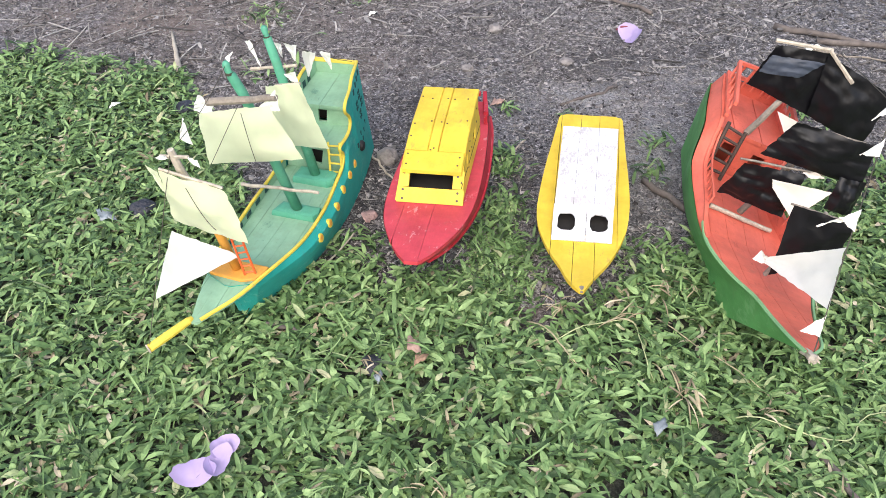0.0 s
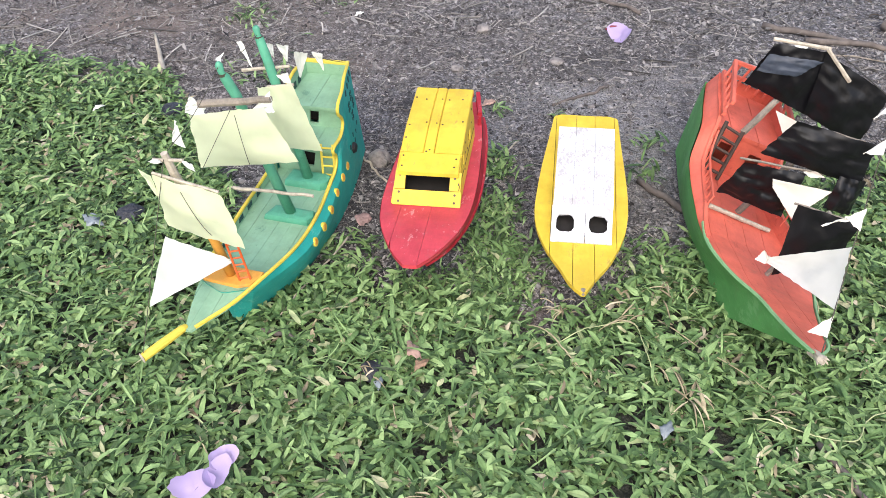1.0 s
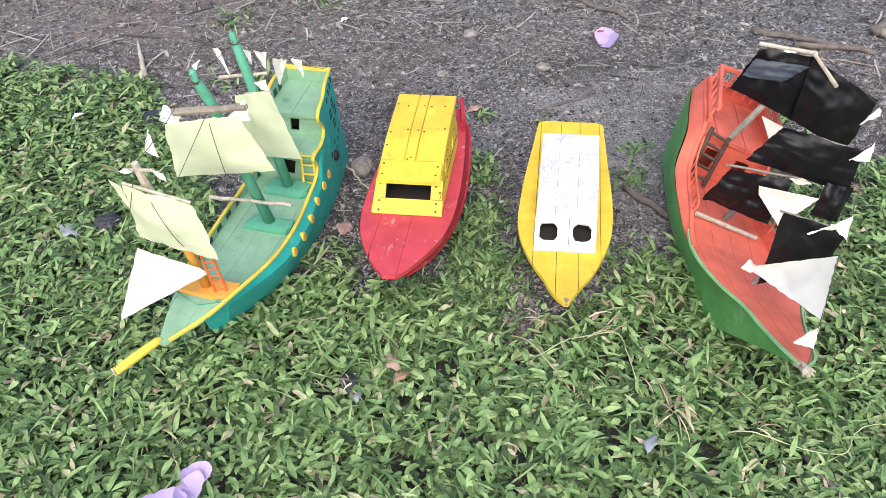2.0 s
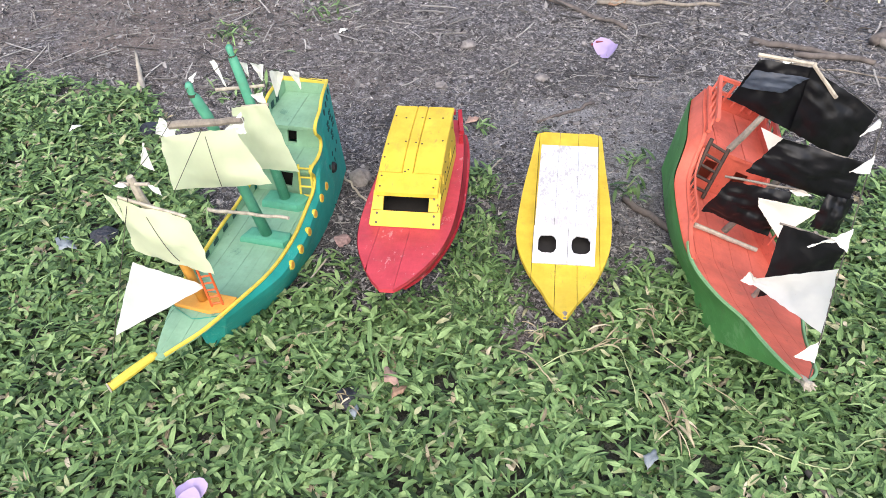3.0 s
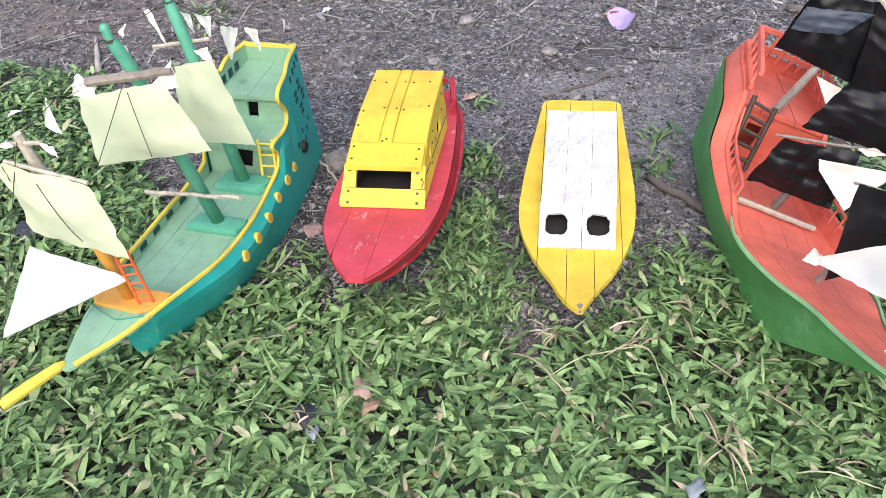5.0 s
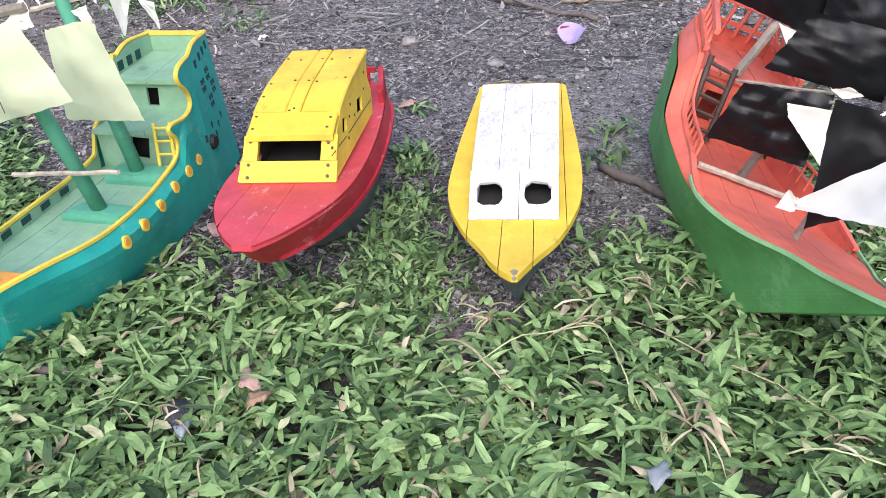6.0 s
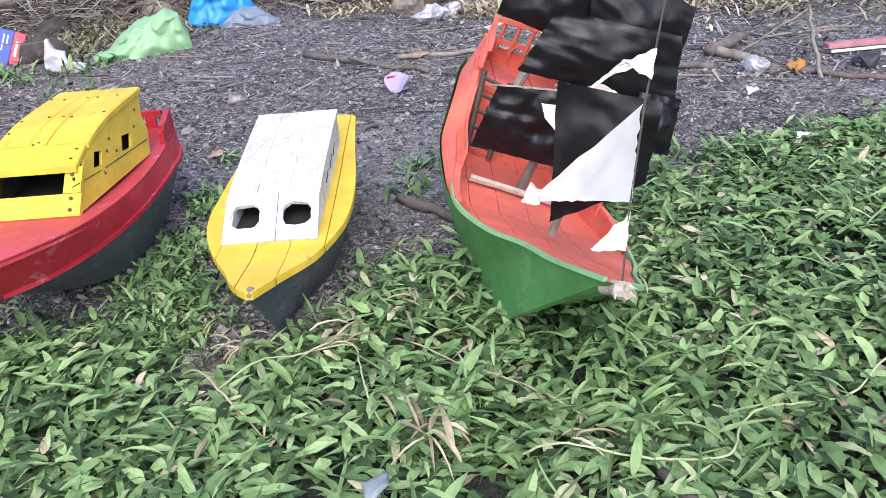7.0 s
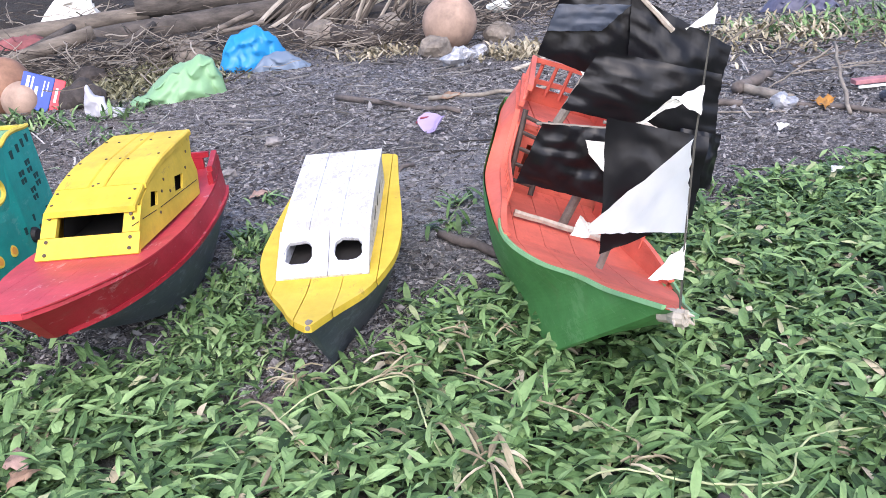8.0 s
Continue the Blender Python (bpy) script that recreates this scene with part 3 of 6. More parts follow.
# ---- red boat with yellow cabin ----
def red_boat():
    L = 0.648
    boat = thing("toy_boat", pose(-0.0341, 1.1311, 0, 0, 0, -5.9), "red wooden boat with yellow cabin and grey hull on soil", "toy boat", "wooden toy boats")
    half = curve([(0, 0.014), (0.035, 0.032), (0.1, 0.055), (0.2, 0.080), (0.3, 0.092), (0.42, 0.0965), (0.55, 0.096), (0.7, 0.092), (0.88, 0.082), (1, 0.070)])
    mid = curve([(0, 0.006), (0.075, 0.040), (0.21, 0.076), (0.34, 0.092), (0.46, 0.098), (0.63, 0.097), (0.79, 0.092), (0.93, 0.083), (1, 0.074)])
    wide = curve([(0, 0.006), (0.075, 0.042), (0.21, 0.077), (0.34, 0.094), (0.46, 0.101), (0.63, 0.101), (0.79, 0.096), (0.93, 0.086), (1, 0.076)])
    low = curve([(0, 0.003), (0.2, 0.030), (0.5, 0.060), (1, 0.045)])
    bilge = curve([(0, 0.003), (0.2, 0.040), (0.5, 0.072), (0.8, 0.068), (1, 0.050)])
    pinch = lambda f: (lambda s: f(s) * min(1.0, s / 0.015) * 0.99)
    zd = curve([(0, 0.172), (0.12, 0.166), (0.34, 0.152), (0.6, 0.140), (0.85, 0.140), (1, 0.146)])
    zm = lambda s: 0.108
    skin(boat, "upper_strake", "red", (0, L), (0.068, L - 0.008), 4, half, half, mid, wide, zd, zm, floor=False, label="scuffed red painted topside")
    skin(boat, "lower_hull", "grey", (0.070, L - 0.008), (0.150, L - 0.05), 6, pinch(mid), pinch(wide), pinch(low), pinch(bilge), lambda s: zm(s) + 0.004, lambda s: 0.022 + 0.055 * max(0.0, 1 - s / 0.4) ** 1.5, flare=1.35, label="dark grey painted hull bottom")
    for sx in (-1, 1):
        for f, w in ((0.95, 0.006),):
            part("rubbing_strip", strip_along([(sx * (half(s) * (1 - f) + (wide if sx > 0 else mid)(s) * f + 0.0008), 0.068 * f + s * (L - 0.068 * f - 0.004), zd(s) * (1 - f) + zm(s) * f) for s in [0.02 + i / 30 * 0.97 for i in range(31)]], w, 0.006), "red", boat, "chipped red strip")
    z = lambda y: zd(y / L)
    planks(boat, "deck_plank", "red_deck", lambda y: -half(y / L) + 0.0012, lambda y: half(y / L) - 0.0012, lambda y: z(y) + 0.0014, 0.0, L - 0.002, (-0.1, -0.05, 0.012, 0.1), 0.008, 0.0006, jitter=0.0003)
    for sx in (-1, 1):
        pts = [(sx * (half(s) - 0.006), s * L, zd(s) + 0.027) for s in [0.86 + 0.135 * i / 6 for i in range(7)]]
        part("bulwark_rail", strip_along(pts, 0.009, 0.009), "red", boat)
        for s in (0.868, 0.93, 0.985):
            part("bulwark_post", boxed((sx * (half(s) - 0.006) - 0.0042, s * L - 0.011, z(s * L)), (sx * (half(s) - 0.006) + 0.0042, s * L + 0.011, z(s * L) + 0.0226)), "red", boat)
    part("stern_rail", boxed((-0.055, L - 0.012, z(L) + 0.0215), (0.055, L - 0.003, z(L) + 0.031)), "red", boat)
    for x in (-0.035, 0.0, 0.035):
        part("bulwark_post", boxed((x - 0.009, L - 0.0115, z(L)), (x + 0.009, L - 0.0035, z(L) + 0.0213)), "red", boat)
    # cabin: raked front, sides with two windows, arched roof
    fb, ft, bb, bt = 0.2065, 0.258, 0.500, 0.537
    zf = z(0.2065) + 0.003
    zroof = curve([(0.248, 0.204), (0.30, 0.221), (0.36, 0.232), (0.44, 0.236), (0.54, 0.237)])
    wf = 0.070
    d = Vector((0, ft - fb, zroof(ft) - zf))
    ln = d.length
    panel(boat, "front_board", "yellow", rect(-wf, 0, wf, ln * 0.44), (1, 0, 0), d, (0, fb, zf), 0.008, label="yellow lower front board")
    for a, b in ((-wf + 0.002, -0.047), (0.045, wf - 0.002)):
        panel(boat, "window_post", "yellow", rect(a, ln * 0.445, b, ln - 0.002), (1, 0, 0), d, (0, fb + 0.0012, zf), 0.008)
    for sx in (-1, 1):
        lean = Vector((-sx * 0.10, 0, 1)).normalized()
        pts = [(0.0, 0.0), (bb - fb, z(bb) - zf + 0.003), (bb - fb + 0.020, 0.020), (bb - fb + 0.012, 0.046), (bt - fb - 0.006, zroof(0.52) - zf - 0.004)]
        pts += [(y - fb, zroof(y) - zf - 0.004) for y in (0.44, 0.36, 0.30, 0.270)]
        holes = [[(0.084, 0.034), (0.112, 0.029), (0.126, 0.045), (0.102, 0.052)], [(0.192, 0.022), (0.228, 0.017), (0.246, 0.036), (0.206, 0.042)]]
        panel(boat, "cabin_side", "yellow", pts, (0, 1, 0), lean, (sx * (wf - 0.001) - (0.004 if sx < 0 else 0), fb + 0.004, zf), -0.004 if sx < 0 else 0.004, holes, "yellow cabin side with two square windows")
        # Near-black sheet behind the windows; its colour gives the inner shade.
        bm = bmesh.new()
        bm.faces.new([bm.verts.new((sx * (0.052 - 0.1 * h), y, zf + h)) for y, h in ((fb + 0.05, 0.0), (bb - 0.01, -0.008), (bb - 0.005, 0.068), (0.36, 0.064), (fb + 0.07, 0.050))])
        part("cabin_shade_sheet", bm, "dark", boat)
        for u0, u1, w0, w1 in ((0.006, 0.100, 0.0348, 0.0245), (0.118, 0.296, 0.0225, 0.0085)) if sx > 0 else ():
            p0, p1 = (Vector((sx * (wf - 0.0006) - sx * 0.0995 * w, fb + 0.004 + u, zf + w)) for u, w in ((u0, w0), (u1, w1)))
            part("plank_seam", rod([p0, p1], 0.0006, 5), "dark", boat)
        for u, w in ((0.012, 0.012), (0.018, 0.042), (0.112, 0.017), (0.140, 0.040), (0.160, 0.052), (0.172, 0.030), (0.262, 0.040), (0.285, 0.060)) if sx > 0 else ():
            p = Vector((sx * (wf - 0.001) - sx * 0.0995 * w, fb + 0.004 + u, zf + w))
            part("nail", rod([p - Vector((sx * 0.001, 0, 0)), p + Vector((sx * 0.0012, 0, 0))], 0.0024, 7), "nail", boat)
    part("cabin_back", boxed((-0.062, bb - 0.008, z(bb)), (0.062, bb - 0.001, 0.232)), "yellow", boat)
    # Floor in the same near-black, painted shade below the front window.
    part("cabin_shade_floor", boxed((-0.058, fb + 0.014, z(0.22) + 0.0020), (0.058, bb - 0.01, z(0.22) + 0.005)), "dark", boat)

    def roof(x0, x1, ya, yb, lift):
        bm = bmesh.new()
        n = 12
        ring = []
        for i in range(n + 1):
            y = ya + (yb - ya) * i / n
            ring.append([bm.verts.new((x, y, zroof(y) + h + lift)) for x, h in ((x0, 0.0035), (x0 + 0.002, 0.0055), (x1 - 0.002, 0.0055), (x1, 0.0035), (x1, -0.003), (x0, -0.003))])
        for p, q in zip(ring, ring[1:]):
            for k in range(6):
                bm.faces.new((p[k], p[(k + 1) % 6], q[(k + 1) % 6], q[k]))
        bm.faces.new(ring[0][::-1])
        bm.faces.new(ring[-1])
        part("roof_board", bm, "yellow", boat)
    roof(-0.0635, 0.0625, 0.248, 0.296, 0.0)
    roof(-0.0645, -0.0165, 0.298, bt, 0.0)
    roof(-0.0157, 0.0060, 0.295, bt, 0.0004)
    roof(0.0070, 0.0645, 0.298, bt, 0.0)
    for x, y in ((-0.056, 0.262), (0.052, 0.264), (-0.056, 0.287), (0.054, 0.284), (-0.010, 0.300), (-0.004, 0.305), (-0.022, 0.392), (0.0, 0.390), (0.013, 0.386), (-0.057, 0.38), (0.055, 0.40), (-0.035, 0.485), (0.0, 0.488), (0.016, 0.486), (0.045, 0.490), (-0.058, 0.492), (-0.058, 0.338)):
        part("nail", rod([(x, y, zroof(y) + 0.0052), (x, y, zroof(y) + 0.0066)], 0.0021, 7), "nail", boat, "rusty bent nail head")
    nrm = Vector((1, 0, 0)).cross(d).normalized()
    for x, t in ((-0.058, 0.1), (0.057, 0.12), (-0.058, 0.36), (0.057, 0.34), (-0.058, 0.85), (0.055, 0.82)):
        p = Vector((x, fb, zf)) + d * t
        part("nail", rod([p - nrm * 0.001, p + nrm * 0.0014], 0.0027, 7), "nail", boat)
    return boat


red_boat()


def ladder(parent, feet, tops, rungs, radius, material, label):
    """Two rails and their rungs as one part."""
    bm = bmesh.new()
    for a, b in zip(feet, tops):
        tube(bm, [a, b], radius, 6)
    for i in range(rungs):
        t = (i + 0.6) / rungs
        a, b = (Vector(f).lerp(Vector(g), t) for f, g in zip(feet, tops))
        tube(bm, [a, b], radius * 0.8, 6)
    return part("ladder", bm, material, parent, label)


def pennant(parent, a, b, tip, seed, name="pennant"):
    """A small torn triangle of white paper that hangs from a line between a and b."""
    t = Vector(tip)
    e = (Vector(b) - Vector(a)) * 0.06
    part(name, sheet((a, b, t + e, t - e), 5, 6, 0.0, 0.002, 0.004, seed, 0.0008), "paper_white", parent)


# ---- green ship ----
def green_ship():
    L = 0.79
    ship = thing("sailing_ship", pose(-0.42, 1.0, 0, 0, 0, -11.5), "teal green wooden sailing ship with pale sails on grass edge", "toy ship", "wooden toy boats")
    right_of = curve([(0, 0.006), (0.03, 0.026), (0.06, 0.046), (0.1, 0.065), (0.15, 0.082), (0.2, 0.095), (0.25, 0.102), (0.3, 0.105), (0.35, 0.106), (0.4, 0.1045), (0.45, 0.100), (0.5, 0.096), (0.55, 0.094), (0.632, 0.086), (0.711, 0.072), (L, 0.056)])
    left_of = curve([(0, 0.010), (0.02, 0.014), (0.08, 0.028), (0.142, 0.038), (0.2, 0.046), (0.3, 0.057), (0.4, 0.062), (0.5, 0.060), (0.6, 0.055), (L, 0.054)])
    right, left = (lambda s: right_of(s * L)), (lambda s: left_of(s * L))
    rb = curve([(0, 0.020), (0.1, 0.048), (0.2, 0.076), (0.33, 0.095), (0.52, 0.106), (0.85, 0.092), (1, 0.076)])
    lb = curve([(0, -0.008), (0.2, 0.02), (0.5, 0.04), (1, 0.04)])
    rise = curve([(0, 0.133), (0.08, 0.139), (0.15, 0.140), (0.2, 0.136), (0.25, 0.128), (0.3, 0.121), (0.35, 0.118), (0.4, 0.116), (0.45, 0.115), (0.5, 0.118), (0.535, 0.121), (0.550, 0.129), (0.560, 0.155), (0.572, 0.168), (0.61, 0.168), (0.636, 0.172), (0.645, 0.195), (0.652, 0.24), (0.67, 0.251), (L, 0.257)])
    zr = lambda s: rise(s * L)
    knots = [(0.505, 0.1185), (0.528, 0.122), (0.546, 0.130), (0.555, 0.143), (0.551, 0.157), (0.540, 0.168), (0.538, 0.177), (0.556, 0.178), (0.590, 0.172), (0.620, 0.172), (0.636, 0.180), (0.637, 0.195), (0.624, 0.211), (0.607, 0.226), (0.603, 0.240), (0.616, 0.249), (0.640, 0.2512), (0.664, 0.2512)]
    turn = [curve([(i, k[j]) for i, k in enumerate(knots)]) for j in (0, 1)]
    scroll = [(turn[0](i / 4), turn[1](i / 4)) for i in range(4 * len(knots) - 3)]
    deck = curve([(0, 0.131), (0.08, 0.1355), (0.13, 0.136), (0.16, 0.127), (0.2, 0.115), (0.3, 0.103), (0.4, 0.099), (0.56, 0.100)])
    ya = 0.100
    swell = lambda s: 0.017 * min(1.0, s * 4) * min(1.0, max(0.0, (0.80 - s) / 0.35))
    at = lambda s: ya + (L - ya) * s
    hull_r = lambda s: min(right(at(s) / L), 0.026 + 2.5 * (at(s) - ya))
    hull_l = lambda s: min(left(at(s) / L), -0.014 + 2.0 * (at(s) - ya))
    skin(ship, "hull", "teal", (ya, L), (0.142, L + 0.006), 7, hull_l, hull_r, lb, rb, lambda s: zr(at(s) / L), lambda s: 0.016, flare=1.15, label="teal painted hull sides", stations=130, belly=swell)
    # inner face of the bulwark
    for sx, edge in ((1, right), (-1, left)):
        bm = bmesh.new()
        ss = [0.19 + 0.81 * i / 120 for i in range(121)]
        rows = [[bm.verts.new((sx * (edge(s) - 0.006), s * L, zz)) for zz in (zr(s), min(zr(s) - 0.002, deck(s * L) - 0.004) if s < 0.7 else 0.16)] for s in ss]
        for p, q in zip(rows, rows[1:]):
            bm.faces.new((p[0], q[0], q[1], p[1]))
        part("bulwark_lining", bm, "mint", ship)
    part("stern_lining", boxed((-0.05, L - 0.008, 0.21), (0.052, L - 0.003, 0.254)), "mint", ship)
    inner_l, inner_r = (lambda y: -left(y / L) + (0.005 if y > 0.2 else 0.0)), (lambda y: right(y / L) - 0.004)
    planks(ship, "deck_plank", "mint", inner_l, inner_r, deck, 0.002, 0.56, (-0.06, -0.028, -0.004, 0.022, 0.05, 0.078, 0.12), 0.005, 0.0005, jitter=0.0003)
    planks(ship, "quarter_deck_plank", "mint", inner_l, inner_r, lambda y: 0.168, 0.553, 0.655, (-0.06, 0.0, 0.04, 0.12), 0.008)
    planks(ship, "poop_deck_plank", "mint", inner_l, inner_r, lambda y: 0.222 + (y - 0.64) * 0.03, 0.638, L - 0.009, (-0.06, 0.012, 0.12), 0.008)
    panel(ship, "bulkhead", "mint", rect(-0.050, 0, 0.092, 0.066), (1, 0, 0), (0, 0, 1), (0, 0.560, 0.096), 0.006, [[(0.004, 0.022), (0.034, 0.018), (0.042, 0.056), (0.010, 0.058)]], "pale green bulkhead with dark doorway")
    panel(ship, "bulkhead", "mint", rect(-0.046, 0, 0.080, 0.050), (1, 0, 0), (0, 0, 1), (0, 0.646, 0.164), 0.006, [[(0.002, 0.010), (0.022, 0.010), (0.026, 0.042), (0.004, 0.042)]], "pale green bulkhead with dark window")
    # Near-black boards behind the openings, painted as the shade within.
    for y0, z0, z1 in ((0.59, 0.098, 0.158), (0.675, 0.165, 0.212)):
        part("cabin_shade_sheet", boxed((-0.044, y0, z0), (0.072, y0 + 0.004, z1)), "dark", ship)
    for sx, edge in ((1, right), (-1, left)):
        pts = [(sx * (edge(s) - 0.002), s * L, zr(s) + 0.002) for s in [(0.01 if sx > 0 else 0.22) + (0.99 if sx > 0 else 0.78) * i / 150 for i in range(151)]]
        if sx > 0:
            pts = [p for p in pts if p[1] < 0.500] + [(right_of(y) - 0.002, y, h + 0.002) for y, h in scroll] + [p for p in pts if p[1] > 0.672]
            bm = bmesh.new()
            rim = [(y, h) for y, h in scroll] + [(0.660, 0.236), (0.650, 0.205), (0.642, 0.165), (0.60, 0.140), (0.56, 0.122), (0.53, 0.113), (0.505, 0.113)]
            vs = [bm.verts.new((right_of(y) + 0.0012, y, h)) for y, h in rim]
            bmesh.ops.triangle_fill(bm, edges=[bm.edges.new((vs[i], vs[i - 1])) for i in range(len(vs))], use_beauty=True, use_dissolve=False)
            ext = bmesh.ops.extrude_face_region(bm, geom=list(bm.faces))
            bmesh.ops.translate(bm, verts=[v for v in ext["geom"] if isinstance(v, bmesh.types.BMVert)], vec=(-0.006, 0, 0))
            part("bulwark_scroll", bm, "teal", ship, "scrolled teal bulwark step")
        part("rail_cap", rod(pts, 0.0040, 6), "cream_yellow", ship, "yellow painted rail cap")
    part("stern_rail_cap", boxed((-0.052, L - 0.009, 0.2545), (0.054, L + 0.001, 0.2605)), "cream_yellow", ship)
    part("bowsprit", rod([(-0.011, 0.012, 0.130), (-0.014, 0.004, 0.131), (-0.030, -0.034, 0.132), (-0.050, -0.076, 0.131)], [0.005, 0.0075, 0.0086, 0.0082], 10), "cream_yellow", ship, "yellow round bowsprit")
    part("bowsprit_end", rod([(-0.050, -0.076, 0.131), (-0.0512, -0.0776, 0.1308)], [0.0096, 0.0085], 10), "wood_pale", ship)
    # side fittings
    def side_x(v, h):
        s = v / L
        t = max(0.0, zr(s) - h) / max(zr(s) - 0.016, 0.01)
        y0 = ya + 0.042 * t
        s2 = min(1, max(0, (v - y0) / (L - y0)))
        k = t ** 1.15
        return hull_r(s2) * (1 - k) + rb(s2) * k + swell(s2) * math.sin(math.pi * t ** 0.5)
    for v in (0.320, 0.371, 0.430, 0.493, 0.551, 0.597):
        x = side_x(v, 0.100)
        ring = part("porthole", rod([(x - 0.004, v, 0.099), (x + 0.0012, v, 0.1005), (x + 0.0022, v, 0.1007)], [0.0098, 0.0098, 0.0088], 16), "cream_yellow", ship, "yellow round porthole ring")
        part("porthole_centre", rod([(x + 0.001, v, 0.1005), (x + 0.0028, v, 0.1008)], [0.0066, 0.0062], 12), "orange", ring, "dull orange porthole glass")
    x = side_x(0.676, 0.098)
    part("tyre_fender", rod([(x - 0.003, 0.676, 0.098), (x + 0.003, 0.676, 0.098), (x + 0.008, 0.676, 0.098)], [0.0135, 0.0135, 0.010], 14), "black_rubber", ship, "round black fender")
    for v, h in ((0.690, 0.236), (0.718, 0.240), (0.742, 0.243), (0.766, 0.246)):
        xx = side_x(v, h)
        part("gun_port", boxed((xx - 0.003, v - 0.0045, h - 0.011), (xx + 0.0012, v + 0.0045, h + 0.003), None), "dark_teal", ship)
    for v, h in ((0.738, 0.200), (0.704, 0.190), (0.754, 0.172), (0.726, 0.155)):
        for dv in (-0.0055, 0.0055):
            for dh in (-0.0065, 0.0065):
                xx = side_x(v + dv, h + dh)
                part("window_pane", boxed((xx - 0.003, v + dv - 0.0036, h + dh - 0.0046), (xx + 0.0010, v + dv + 0.0036, h + dh + 0.0046)), "dark_teal", ship)
    for v, h in ((0.728, 0.110), (0.706, 0.100), (0.694, 0.122), (0.752, 0.118), (0.655, 0.112)):
        xx = side_x(v, h)
        part("gun_port", boxed((xx - 0.003, v - 0.003, h - 0.006), (xx + 0.0010, v + 0.003, h + 0.006)), "dark_teal", ship)
    for v in (0.25, 0.30, 0.35, 0.40, 0.45):
        s = v / L
        part("scupper", boxed((-left(s) + 0.0052, v - 0.011, zr(s) - 0.012), (-left(s) + 0.0072, v + 0.011, zr(s) - 0.002)), "dark_teal", ship)
    for v in (0.67, 0.70, 0.73):
        s = v / L
        part("scupper", boxed((-left(s) + 0.0052, v - 0.008, 0.228), (-left(s) + 0.0072, v + 0.008, 0.244)), "dark_teal", ship)
    ladder(ship, ((0.064, 0.535, 0.100), (0.092, 0.535, 0.101)), ((0.060, 0.552, 0.182), (0.088, 0.551, 0.184)), 4, 0.0028, "cream_yellow", "small yellow ladder")
    # mast blocks and masts
    part("mast_block", prism([(-0.012, 0.372), (0.086, 0.366), (0.094, 0.386), (0.090, 0.406), (0.0, 0.412)], 0.094, 0.114, 0.009), "mast_green", ship)
    part("mast_block", prism([(-0.014, 0.498), (0.070, 0.492), (0.084, 0.504), (0.086, 0.530), (0.070, 0.540), (-0.010, 0.544)], 0.095, 0.117, 0.010), "mast_green", ship)
    part("mast_block", prism([(-0.040, 0.140), (-0.030, 0.127), (0.040, 0.118), (0.066, 0.128), (0.076, 0.150), (0.076, 0.166), (0.0, 0.172), (-0.036, 0.164)], 0.118, 0.1425, 0.003), "orange", ship, "orange painted mast block")
    part("mast", rod([(0.042, 0.392, 0.108), (0.018, 0.362, 0.27), (-0.001, 0.332, 0.42), (-0.010, 0.320, 0.462), (-0.013, 0.317, 0.472), (-0.014, 0.315, 0.488), (-0.0145, 0.3145, 0.494)], [0.0115, 0.0105, 0.0100, 0.0095, 0.0060, 0.0075, 0.004], 10), "mast_green", ship, "green main mast with turned top", smooth=True)
    part("mast", rod([(0.036, 0.518, 0.108), (0.016, 0.508, 0.25), (-0.008, 0.501, 0.40), (-0.018, 0.500, 0.450), (-0.020, 0.5, 0.458), (-0.022, 0.5, 0.472), (-0.0225, 0.5, 0.477)], [0.0115, 0.0105, 0.0100, 0.0092, 0.0055, 0.0075, 0.004], 10), "mast_green", ship, "green mizzen mast with turned top", smooth=True)
    part("mast", rod([(0.018, 0.150, 0.132), (0.008, 0.132, 0.24), (-0.006, 0.112, 0.34)], [0.0095, 0.0088, 0.0082], 9), "orange", ship, "orange fore mast", smooth=True)
    part("mast_top", rod([(-0.006, 0.112, 0.34), (-0.016, 0.101, 0.40), (-0.021, 0.095, 0.442)], [0.0080, 0.0074, 0.0062], 8), "wood_pale", ship, "bare wood top of the fore mast")
    ladder(ship, ((0.042, 0.134, 0.138), (0.060, 0.142, 0.138)), ((0.038, 0.120, 0.245), (0.054, 0.128, 0.245)), 6, 0.0022, "orange_red", "orange-red ladder at the fore mast")
    # yards
    part("yard", crooked((-0.075, 0.322, 0.398), (0.075, 0.316, 0.428), 0.0085, 0.0065, 0.003, 8, 8, 2), "wood", ship, "thick bare branch as yard")
    part("yard", crooked((-0.070, 0.374, 0.172), (0.115, 0.352, 0.192), 0.0040, 0.0032, 0.002, 9, 6, 3), "wood_pale", ship, "thin pale stick as yard")
    part("yard", crooked((-0.072, 0.508, 0.372), (0.034, 0.508, 0.392), 0.0038, 0.0032, 0.002, 7, 6, 5), "wood_pale", ship)
    part("yard", crooked((-0.010, 0.485, 0.352), (0.046, 0.487, 0.362), 0.0038, 0.0032, 0.001, 6, 6, 8), "wood_pale", ship)
    part("yard", crooked((-0.045, 0.084, 0.407), (0.076, 0.072, 0.394), 0.0030, 0.0026, 0.001, 7, 6, 6), "wood_pale", ship)
    part("yard", crooked((-0.046, 0.098, 0.424), (0.012, 0.092, 0.434), 0.0036, 0.0032, 0.001, 5, 6, 7), "wood_pale", ship)
